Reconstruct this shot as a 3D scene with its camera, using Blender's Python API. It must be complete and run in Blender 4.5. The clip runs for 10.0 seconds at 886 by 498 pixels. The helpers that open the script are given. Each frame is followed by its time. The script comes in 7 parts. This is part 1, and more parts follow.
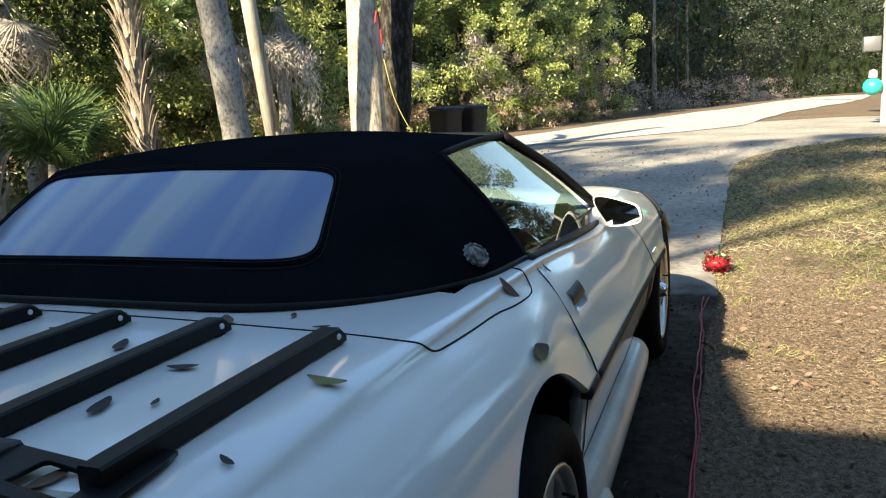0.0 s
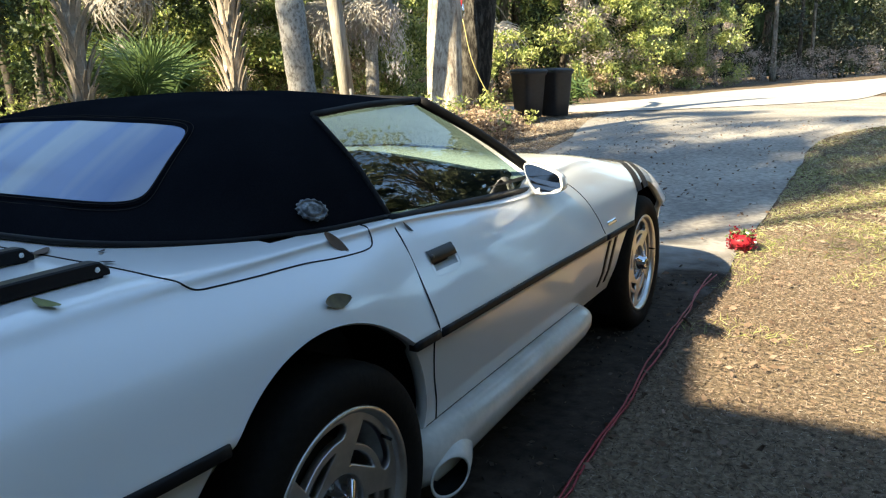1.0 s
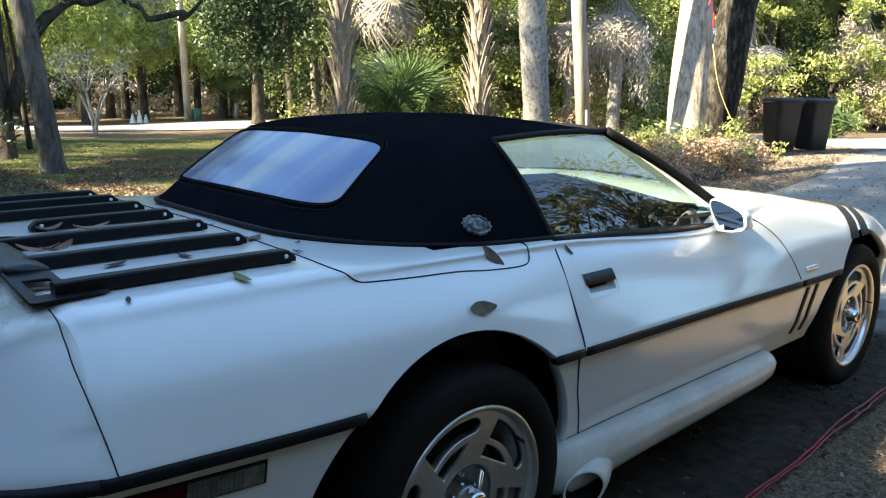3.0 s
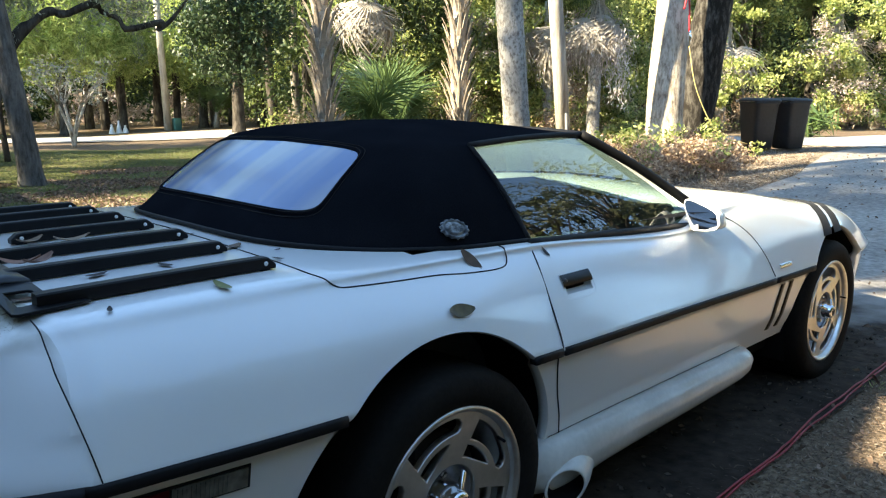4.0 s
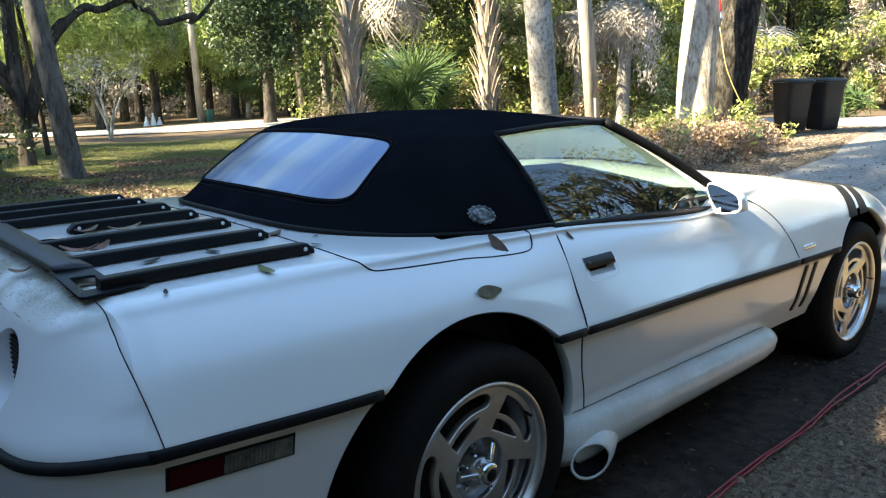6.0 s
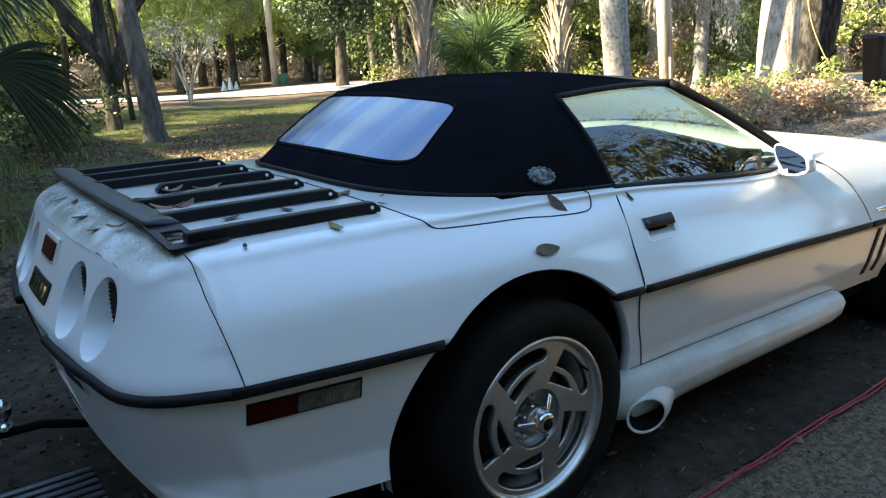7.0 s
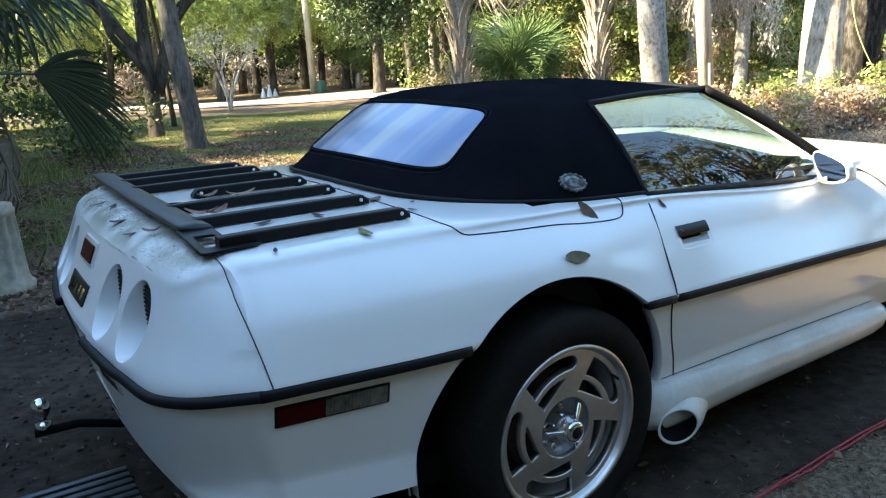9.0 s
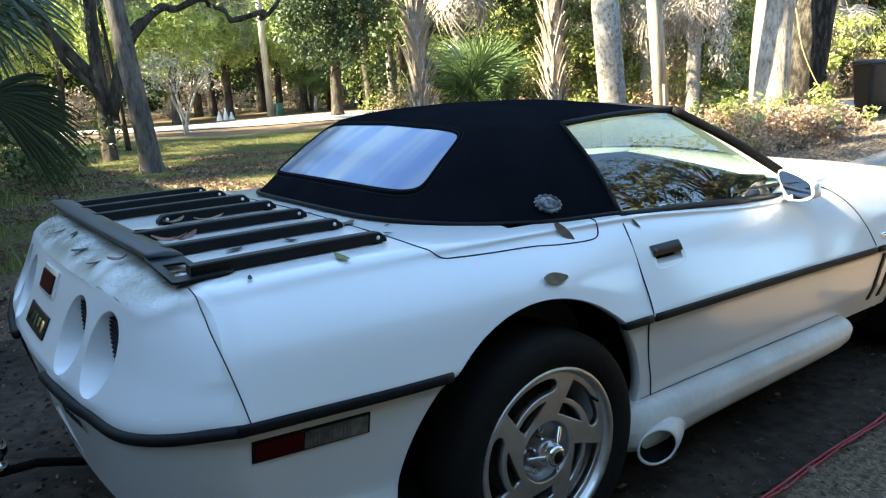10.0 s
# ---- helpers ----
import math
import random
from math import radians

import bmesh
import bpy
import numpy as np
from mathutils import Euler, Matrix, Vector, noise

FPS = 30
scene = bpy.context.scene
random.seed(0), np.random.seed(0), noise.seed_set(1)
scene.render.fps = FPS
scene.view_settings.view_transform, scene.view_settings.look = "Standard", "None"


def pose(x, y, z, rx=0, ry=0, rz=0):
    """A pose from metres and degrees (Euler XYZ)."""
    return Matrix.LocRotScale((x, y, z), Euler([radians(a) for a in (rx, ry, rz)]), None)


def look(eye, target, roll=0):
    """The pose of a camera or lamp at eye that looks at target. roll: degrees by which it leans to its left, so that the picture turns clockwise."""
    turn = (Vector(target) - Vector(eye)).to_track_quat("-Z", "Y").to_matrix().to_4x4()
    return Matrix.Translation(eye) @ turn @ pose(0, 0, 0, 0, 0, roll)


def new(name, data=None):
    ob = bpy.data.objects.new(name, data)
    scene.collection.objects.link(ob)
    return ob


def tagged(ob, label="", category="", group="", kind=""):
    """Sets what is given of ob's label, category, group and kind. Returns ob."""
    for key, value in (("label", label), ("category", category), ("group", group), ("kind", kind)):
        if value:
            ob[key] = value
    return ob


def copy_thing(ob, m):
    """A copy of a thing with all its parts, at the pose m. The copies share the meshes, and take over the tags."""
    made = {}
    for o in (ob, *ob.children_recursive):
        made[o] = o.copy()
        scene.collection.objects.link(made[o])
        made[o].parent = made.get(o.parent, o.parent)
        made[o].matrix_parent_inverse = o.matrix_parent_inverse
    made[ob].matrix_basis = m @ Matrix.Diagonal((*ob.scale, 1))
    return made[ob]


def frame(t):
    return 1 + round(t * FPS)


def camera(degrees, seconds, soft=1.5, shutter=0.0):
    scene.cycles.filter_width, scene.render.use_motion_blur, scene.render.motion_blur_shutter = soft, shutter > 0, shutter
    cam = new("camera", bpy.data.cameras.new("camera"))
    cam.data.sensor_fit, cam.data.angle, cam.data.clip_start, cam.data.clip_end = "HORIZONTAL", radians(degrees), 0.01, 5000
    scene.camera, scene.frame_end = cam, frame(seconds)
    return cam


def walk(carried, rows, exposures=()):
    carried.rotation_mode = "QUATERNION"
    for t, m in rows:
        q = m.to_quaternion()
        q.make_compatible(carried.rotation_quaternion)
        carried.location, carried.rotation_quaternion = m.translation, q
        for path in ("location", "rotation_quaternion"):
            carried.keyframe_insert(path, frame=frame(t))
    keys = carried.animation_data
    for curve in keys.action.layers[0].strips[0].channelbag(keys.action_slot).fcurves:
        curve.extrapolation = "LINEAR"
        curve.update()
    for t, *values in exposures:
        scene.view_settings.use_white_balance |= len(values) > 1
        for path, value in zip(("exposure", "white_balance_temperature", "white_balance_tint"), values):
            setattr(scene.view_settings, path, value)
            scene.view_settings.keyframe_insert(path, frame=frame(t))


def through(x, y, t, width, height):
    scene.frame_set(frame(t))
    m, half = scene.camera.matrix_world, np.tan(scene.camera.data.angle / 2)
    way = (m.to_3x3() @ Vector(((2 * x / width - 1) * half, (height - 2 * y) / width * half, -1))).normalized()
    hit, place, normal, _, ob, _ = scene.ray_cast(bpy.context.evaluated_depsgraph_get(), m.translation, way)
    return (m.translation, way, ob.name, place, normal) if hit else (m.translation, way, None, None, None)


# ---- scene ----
cam = camera(60.6, 10.0, soft=1.2)

PATH = [
    (0, (-1.315, -1.195, 1.255), (0.511, -0.461, 0.898), -3.5),
    (0.5, (-1.251, -1.535, 1.214), (0.513, -0.674, 0.829), -3.2),
    (1, (-1.165, -1.78, 1.241), (0.527, -0.81, 0.798), -1.6),
    (1.5, (-1.169, -2.001, 1.268), (0.428, -0.878, 0.831), -0.1),
    (2, (-1.161, -2.065, 1.276), (0.339, -0.815, 0.845), 0.9),
    (2.5, (-1.169, -2.045, 1.272), (0.238, -0.688, 0.852), 1.4),
    (3, (-1.183, -2.027, 1.275), (0.14, -0.58, 0.879), 1.0),
    (4.5, (-1.202, -2.071, 1.282), (0.187, -0.68, 0.912), -0.6),
    (5, (-1.221, -2.062, 1.288), (0.193, -0.694, 0.931), -1.0),
    (6.5, (-1.279, -2.191, 1.297), (-0.082, -0.658, 0.83), -1.3),
    (7, (-1.295, -2.222, 1.302), (-0.165, -0.652, 0.796), -1.9),
    (7.5, (-1.293, -2.234, 1.304), (-0.212, -0.628, 0.803), -2.7),
    (8, (-1.285, -2.23, 1.299), (-0.218, -0.614, 0.799), -2.7),
    (8.5, (-1.277, -2.231, 1.298), (-0.235, -0.598, 0.798), -2.7),
    (9, (-1.283, -2.233, 1.301), (-0.227, -0.606, 0.815), -2.1),
    (9.5, (-1.289, -2.198, 1.305), (-0.162, -0.611, 0.845), -1.7),
    (10, (-1.3, -2.179, 1.301), (-0.147, -0.604, 0.865), -2.3),
]
walk(cam, [(t, look(eye, target, roll)) for t, eye, target, roll in PATH],
     [(t, 2.28 + e, k, 2) for t, e, k in ((0, -0.30, 7900), (1, -0.04, 7850), (2.5, 0.32, 7700), (4.5, 0.44, 7700), (5.2, 0.46, 7700), (6.5, 0.50, 7850), (7.2, 0.66, 7900), (8, 0.86, 7950), (9, 0.90, 7950), (10, 0.86, 7850))])

# ---- world and light ----
SUN = Vector((-1.30, 0.36, 0.92)).normalized()
world = bpy.data.worlds.new("world")
scene.world = world
world.use_nodes = True
wn = world.node_tree.nodes
sky = wn.new("ShaderNodeTexSky")
sky.sky_type = "NISHITA"
sky.sun_disc = False
sky.ozone_density, sky.dust_density = 5.0, 0.2
sky.sun_elevation = math.asin(SUN.z)
sky.sun_rotation = math.atan2(SUN.x, SUN.y)
wn["Background"].inputs[1].default_value = 0.108
world.node_tree.links.new(sky.outputs[0], wn["Background"].inputs[0])
sun = new("sun", bpy.data.lights.new("sun", "SUN"))
sun.data.energy, sun.data.angle, sun.data.color = 4.4, radians(0.6), (1.0, 0.91, 0.78)
sun.matrix_world = look(SUN * 60, (0, 0, 0))


# ---- materials ----
def mat(name, color, rough=0.6, metal=0.0, grain=0.0, scale=30.0, stain=0.0, stain_scale=1.5, bump=0.0, coat=0.0,
        second=None, vary=0.0, island=0.0, spec=0.5):
    """A surface with fine grain, larger stains towards a second colour, a bump and a change from piece to piece."""
    m = bpy.data.materials.new(name)
    m.use_nodes = True
    n, l = m.node_tree.nodes, m.node_tree.links
    b = n["Principled BSDF"]
    b.inputs["Roughness"].default_value, b.inputs["Metallic"].default_value = rough, metal
    b.inputs["Coat Weight"].default_value, b.inputs["Specular IOR Level"].default_value = coat, spec
    b.inputs["Coat Roughness"].default_value = 0.07
    co = n.new("ShaderNodeTexCoord")

    def mix(fac, a, c, mode="MIX"):
        x = n.new("ShaderNodeMix")
        x.data_type, x.blend_type = "RGBA", mode
        for socket, v in ((x.inputs[0], fac), (x.inputs[6], a), (x.inputs[7], c)):
            if isinstance(v, (int, float, tuple)):
                socket.default_value = v
            else:
                l.new(v, socket)
        return x.outputs[2]

    def noise_at(sc, detail=4.0):
        t = n.new("ShaderNodeTexNoise")
        t.inputs["Scale"].default_value, t.inputs["Detail"].default_value = sc, detail
        l.new(co.outputs["Object"], t.inputs["Vector"])
        return t.outputs["Fac"]

    def ramp(v, lo, hi, a=0.0, c=1.0):
        r = n.new("ShaderNodeMapRange")
        r.inputs[1].default_value, r.inputs[2].default_value, r.inputs[3].default_value, r.inputs[4].default_value = lo, hi, a, c
        l.new(v, r.inputs[0])
        return r.outputs[0]

    col = (*color, 1)
    if stain or second:
        sec = (*(second or [c * 0.55 for c in color]), 1)
        col = mix(ramp(noise_at(stain_scale, 6), 0.38, 0.66, 0, stain or 1), col, sec)
    if grain:
        g = ramp(noise_at(scale, 5), 0.25, 0.75, 1 - grain, 1 + grain)
        x = n.new("ShaderNodeVectorMath")
        x.operation = "SCALE"
        if isinstance(col, tuple):
            x.inputs[0].default_value = col[:3]
        else:
            l.new(col, x.inputs[0])
        l.new(g, x.inputs[3])
        col = x.outputs[0]
    if vary or island:
        src = n.new("ShaderNodeNewGeometry").outputs["Random Per Island"] if island else n.new("ShaderNodeObjectInfo").outputs["Random"]
        g = ramp(src, 0, 1, 1 - (vary or island), 1 + (vary or island))
        x = n.new("ShaderNodeVectorMath")
        x.operation = "SCALE"
        if isinstance(col, tuple):
            x.inputs[0].default_value = col[:3]
        else:
            l.new(col, x.inputs[0])
        l.new(g, x.inputs[3])
        col = x.outputs[0]
    if isinstance(col, tuple):
        b.inputs["Base Color"].default_value = col
    else:
        l.new(col, b.inputs["Base Color"])
    if bump:
        bp = n.new("ShaderNodeBump")
        bp.inputs["Strength"].default_value, bp.inputs["Distance"].default_value = bump, 0.02
        l.new(noise_at(scale, 6), bp.inputs["Height"])
        l.new(bp.outputs[0], b.inputs["Normal"])
    return m


def bark_mat(name, light, dark, scale=7.0, upright=0.3, cut=(0.42, 0.58), bump=0.8, rough=0.95):
    """Bark: upright flakes with dark furrows, and broad stains."""
    m = mat(name, light, rough, spec=0.2)
    n, l = m.node_tree.nodes, m.node_tree.links
    b = n["Principled BSDF"]
    co, mp, t, big, r, r2, mx, mx2, bp = (n.new(k) for k in ("ShaderNodeTexCoord", "ShaderNodeMapping", "ShaderNodeTexNoise", "ShaderNodeTexNoise", "ShaderNodeMapRange", "ShaderNodeMapRange", "ShaderNodeMix", "ShaderNodeMix", "ShaderNodeBump"))
    mp.inputs["Scale"].default_value = (1, 1, upright)
    t.inputs["Scale"].default_value, t.inputs["Detail"].default_value, t.inputs["Roughness"].default_value = scale, 8.0, 0.72
    big.inputs["Scale"].default_value, big.inputs["Detail"].default_value = 1.6, 5.0
    r.inputs[1].default_value, r.inputs[2].default_value = cut
    r2.inputs[1].default_value, r2.inputs[2].default_value, r2.inputs[4].default_value = 0.42, 0.68, 0.45
    mx.data_type = mx2.data_type = "RGBA"
    mx.inputs[6].default_value, mx.inputs[7].default_value = (*dark, 1), (*light, 1)
    mx2.inputs[7].default_value = (*[c * 0.55 for c in dark], 1)
    bp.inputs["Strength"].default_value, bp.inputs["Distance"].default_value = bump, 0.03
    for a, c in ((co.outputs["Object"], mp.inputs[0]), (mp.outputs[0], t.inputs["Vector"]), (co.outputs["Object"], big.inputs["Vector"]), (t.outputs["Fac"], r.inputs[0]), (big.outputs["Fac"], r2.inputs[0]),
                 (r.outputs[0], mx.inputs[0]), (mx.outputs[2], mx2.inputs[6]), (r2.outputs[0], mx2.inputs[0]), (mx2.outputs[2], b.inputs["Base Color"]), (t.outputs["Fac"], bp.inputs["Height"]), (bp.outputs[0], b.inputs["Normal"])):
        l.new(a, c)
    return m


def leaf_mat(name, a, c, through=0.35, rough=0.5):
    """Leaves: two colours from leaf to leaf, some light passing through."""
    m = mat(name, a, rough)
    n, l = m.node_tree.nodes, m.node_tree.links
    b = n["Principled BSDF"]
    rnd = n.new("ShaderNodeNewGeometry").outputs["Random Per Island"]
    x = n.new("ShaderNodeMix")
    x.data_type = "RGBA"
    l.new(rnd, x.inputs[0])
    x.inputs[6].default_value, x.inputs[7].default_value = (*a, 1), (*c, 1)
    l.new(x.outputs[2], b.inputs["Base Color"])
    tr = n.new("ShaderNodeBsdfTranslucent")
    l.new(x.outputs[2], tr.inputs[0])
    mx = n.new("ShaderNodeMixShader")
    mx.inputs[0].default_value = through
    l.new(b.outputs[0], mx.inputs[1])
    l.new(tr.outputs[0], mx.inputs[2])
    l.new(mx.outputs[0], n["Material Output"].inputs[0])
    return m


def glass_mat(name, tint, rough=0.0):
    m = bpy.data.materials.new(name)
    m.use_nodes = True
    n, l = m.node_tree.nodes, m.node_tree.links
    n.remove(n["Principled BSDF"])
    g, t, f, mx, pw, ad = (n.new(k) for k in ("ShaderNodeBsdfGlossy", "ShaderNodeBsdfTransparent", "ShaderNodeLayerWeight", "ShaderNodeMixShader", "ShaderNodeMath", "ShaderNodeMath"))
    g.inputs["Roughness"].default_value = rough
    t.inputs[0].default_value = (*tint, 1)
    f.inputs[0].default_value = 0.5
    pw.operation, ad.operation = "POWER", "MULTIPLY_ADD"
    pw.inputs[1].default_value = 4.0
    ad.inputs[1].default_value, ad.inputs[2].default_value = 0.66, 0.14
    l.new(f.outputs["Facing"], pw.inputs[0])
    l.new(pw.outputs[0], ad.inputs[0])
    l.new(ad.outputs[0], mx.inputs[0])
    l.new(t.outputs[0], mx.inputs[1])
    l.new(g.outputs[0], mx.inputs[2])
    l.new(mx.outputs[0], n["Material Output"].inputs[0])
    return m


PAINT = mat("white_paint", (0.80, 0.80, 0.78), 0.38, grain=0.02, scale=3, stain=0.10, second=(0.68, 0.68, 0.65), stain_scale=2.2, coat=1.0)
SKIRT = mat("dusty_white_paint", (0.60, 0.575, 0.52), 0.45, grain=0.07, scale=60, stain=0.5, second=(0.38, 0.345, 0.29), stain_scale=5, coat=0.4)
TAILPAINT = mat("grimy_white_paint", (0.80, 0.80, 0.78), 0.38, grain=0.02, scale=3, stain=0.10, second=(0.68, 0.68, 0.65), stain_scale=2.2, coat=0.35)
TAILPAINT.node_tree.nodes["Principled BSDF"].inputs["Coat Roughness"].default_value = 0.30


def tail_grime(m):
    """An olive stain that has run together along the tail's upper edge."""
    n, l = m.node_tree.nodes, m.node_tree.links
    b = n["Principled BSDF"]
    was = b.inputs["Base Color"].links[0].from_socket
    co, sep, t, up, keep, mul, mx = (n.new(k) for k in ("ShaderNodeTexCoord", "ShaderNodeSeparateXYZ", "ShaderNodeTexNoise", "ShaderNodeMapRange", "ShaderNodeMapRange", "ShaderNodeMath", "ShaderNodeMix"))
    t.inputs["Scale"].default_value, t.inputs["Detail"].default_value = 11.0, 7.0
    up.inputs[1].default_value, up.inputs[2].default_value = 0.862, 0.900
    keep.inputs[1].default_value, keep.inputs[2].default_value, keep.inputs[4].default_value = 0.34, 0.60, 0.85
    mul.operation = "MULTIPLY"
    mx.data_type = "RGBA"
    mx.inputs[7].default_value = (0.23, 0.21, 0.12, 1)
    for a, c in ((co.outputs["Object"], sep.inputs[0]), (co.outputs["Object"], t.inputs["Vector"]), (sep.outputs["Z"], up.inputs[0]), (t.outputs["Fac"], keep.inputs[0]), (up.outputs[0], mul.inputs[0]), (keep.outputs[0], mul.inputs[1]),
                 (mul.outputs[0], mx.inputs[0]), (was, mx.inputs[6]), (mx.outputs[2], b.inputs["Base Color"])):
        l.new(a, c)


tail_grime(TAILPAINT)
RUBBER = mat("black_rubber", (0.008, 0.008, 0.009), 0.6, grain=0.2, scale=60, bump=0.05, spec=0.2)
GAP = mat("panel_gap", (0.012, 0.012, 0.013), 0.9)
DARK = mat("underbody", (0.005, 0.005, 0.005), 0.9, grain=0.3, scale=20, spec=0.1)
CANVAS = mat("black_canvas", (0.0075, 0.0084, 0.0108), 0.95, grain=0.25, scale=260, stain=0.5, second=(0.013, 0.014, 0.017), stain_scale=5, bump=0.12, spec=0.0)
BARPAINT = mat("satin_black_paint", (0.005, 0.005, 0.006), 0.45, spec=0.25, grain=0.2, scale=40)
TYRE = mat("tyre_rubber", (0.010, 0.0085, 0.007), 0.8, spec=0.12, grain=0.25, scale=70, stain=0.4, second=(0.018, 0.016, 0.014), stain_scale=7, bump=0.1)
ALLOY = mat("machined_alloy", (0.72, 0.70, 0.67), 0.36, 1.0, grain=0.08, scale=50, stain=0.3, second=(0.45, 0.42, 0.38), stain_scale=9)
CHROME = mat("chrome", (0.75, 0.75, 0.76), 0.06, 1.0)
GLASS = glass_mat("tinted_glass", (0.25, 0.36, 0.34))
# blue of the mirrored sky is part of this window's colour
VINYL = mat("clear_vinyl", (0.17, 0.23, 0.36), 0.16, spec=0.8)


def vinyl_reflections(m):
    """Soft upright waves, and reflections of sky and trunks painted in as bands."""
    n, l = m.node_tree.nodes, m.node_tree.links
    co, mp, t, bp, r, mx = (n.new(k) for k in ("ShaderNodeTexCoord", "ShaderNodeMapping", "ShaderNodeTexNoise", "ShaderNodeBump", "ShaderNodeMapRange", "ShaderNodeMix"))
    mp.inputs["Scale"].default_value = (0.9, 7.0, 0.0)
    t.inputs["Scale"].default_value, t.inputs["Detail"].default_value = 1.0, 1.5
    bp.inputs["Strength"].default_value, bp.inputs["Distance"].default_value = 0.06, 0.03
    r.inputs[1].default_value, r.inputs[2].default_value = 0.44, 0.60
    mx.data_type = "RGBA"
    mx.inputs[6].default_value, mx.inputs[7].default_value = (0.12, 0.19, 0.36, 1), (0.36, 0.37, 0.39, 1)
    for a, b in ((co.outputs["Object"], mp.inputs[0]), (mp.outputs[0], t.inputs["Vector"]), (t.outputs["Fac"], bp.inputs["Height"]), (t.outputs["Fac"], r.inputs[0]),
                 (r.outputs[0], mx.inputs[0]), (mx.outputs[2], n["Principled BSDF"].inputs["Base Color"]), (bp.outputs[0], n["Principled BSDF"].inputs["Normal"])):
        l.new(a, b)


vinyl_reflections(VINYL)
LENSRED = mat("red_lens", (0.055, 0.003, 0.005), 0.5, spec=0.06)
LENSCLEAR = mat("clear_lens", (0.15, 0.14, 0.115), 0.12, grain=0.5, scale=40, stain=0.7, second=(0.04, 0.038, 0.034), stain_scale=9, coat=0.5)
INTERIOR = mat("grey_interior", (0.05, 0.05, 0.055), 0.7, grain=0.2, scale=40)


# ---- mesh helpers ----
def part(name, bm, material, parent=None, label="", smooth=True):
    me = bpy.data.meshes.new(name)
    bmesh.ops.recalc_face_normals(bm, faces=bm.faces)
    bm.to_mesh(me)
    bm.free()
    if smooth:
        me.shade_smooth()
    me.materials.append(material)
    ob = new(name, me)
    if parent:
        ob.parent = parent
    if label:
        ob["label"] = label
    return ob


def grid_bm(rows, bm=None, close_u=False, close_v=False):
    """Quads over rows of points."""
    bm = bm or bmesh.new()
    vs = [[bm.verts.new(p) for p in r] for r in rows]
    nu, nv = len(vs), len(vs[0])
    for i in range(nu - (not close_u)):
        for j in range(nv - (not close_v)):
            q = (vs[i][j], vs[(i + 1) % nu][j], vs[(i + 1) % nu][(j + 1) % nv], vs[i][(j + 1) % nv])
            if len(set(q)) == 4:
                bm.faces.new(q)
    return bm


def box_bm(lo, hi, bevel=0.0, bm=None, m=None, seg=2):
    bm2 = bmesh.new()
    bmesh.ops.create_cube(bm2, size=1)
    c, d = [(a + b) / 2 for a, b in zip(lo, hi)], [b - a for a, b in zip(lo, hi)]
    for v in bm2.verts:
        v.co = Vector([v.co[k] * d[k] + c[k] for k in range(3)])
    if bevel:
        bmesh.ops.bevel(bm2, geom=bm2.edges[:], offset=bevel, segments=seg, profile=0.5, affect="EDGES")
    if m:
        bm2.transform(m)
    return join_bm(bm, bm2)


def join_bm(bm, other):
    if bm is None:
        return other
    me = bpy.data.meshes.new("join")
    other.to_mesh(me)
    other.free()
    bm.from_mesh(me)
    bpy.data.meshes.remove(me)
    return bm


def tube_bm(points, radius, seg=8, bm=None, cap=True, flat=1.0):
    """A tube along points; radius may be a list."""
    bm = bm or bmesh.new()
    pts = [Vector(p) for p in points]
    rad = radius if isinstance(radius, (list, tuple)) else [radius] * len(pts)
    rings = []
    side = None
    for i, p in enumerate(pts):
        d = (pts[min(i + 1, len(pts) - 1)] - pts[max(i - 1, 0)]).normalized()
        if side is None:
            side = d.orthogonal().normalized()
        side = (side - d * side.dot(d)).normalized()
        up = d.cross(side)
        rings.append([bm.verts.new(p + (side * math.cos(a) + up * math.sin(a) * flat) * rad[i]) for a in (2 * math.pi * k / seg for k in range(seg))])
    for a, b in zip(rings, rings[1:]):
        for k in range(seg):
            bm.faces.new((a[k], a[(k + 1) % seg], b[(k + 1) % seg], b[k]))
    if cap:
        bm.faces.new(rings[0][::-1])
        bm.faces.new(rings[-1])
    return bm


def lathe_bm(profile, seg=48, bm=None, m=None):
    """A surface of revolution about y: profile of (radius, y)."""
    rows = [[(r * math.cos(2 * math.pi * k / seg), y, r * math.sin(2 * math.pi * k / seg)) for r, y in profile] for k in range(seg)]
    b2 = grid_bm(rows, close_u=True)
    if m:
        b2.transform(m)
    return join_bm(bm, b2)


def catmull(pts, per=6):
    pts = [np.array(p, float) for p in pts]
    p = [2 * pts[0] - pts[1]] + pts + [2 * pts[-1] - pts[-2]]
    out = []
    for i in range(1, len(p) - 2):
        for k in range(per):
            t = k / per
            out.append(0.5 * (2 * p[i] + (p[i + 1] - p[i - 1]) * t + (2 * p[i - 1] - 5 * p[i] + 4 * p[i + 1] - p[i + 2]) * t * t
                              + (3 * p[i] - p[i - 1] - 3 * p[i + 1] + p[i + 2]) * t ** 3))
    out.append(pts[-1])
    return out


def empty(name, at=(0, 0, 0)):
    ob = new(name)
    ob.location = at
    return ob


def smooth01(a, b, x):
    t = min(max((x - a) / (b - a), 0), 1)
    return t * t * (3 - 2 * t)


def ground_z(x, y):
    """The lie of the land: level round the car, rising a little towards the road in front."""
    z = 0.30 * smooth01(5, 14, x) * smooth01(-14, -4, y) + 0.12 * smooth01(4, 9, y) * (1 - smooth01(4, 9, x))
    near = smooth01(2.6, 5, abs(y - 0.6)) if x < 14 else 1
    return z + 0.05 * near * noise.noise((x * 0.25, y * 0.25, 0.0))


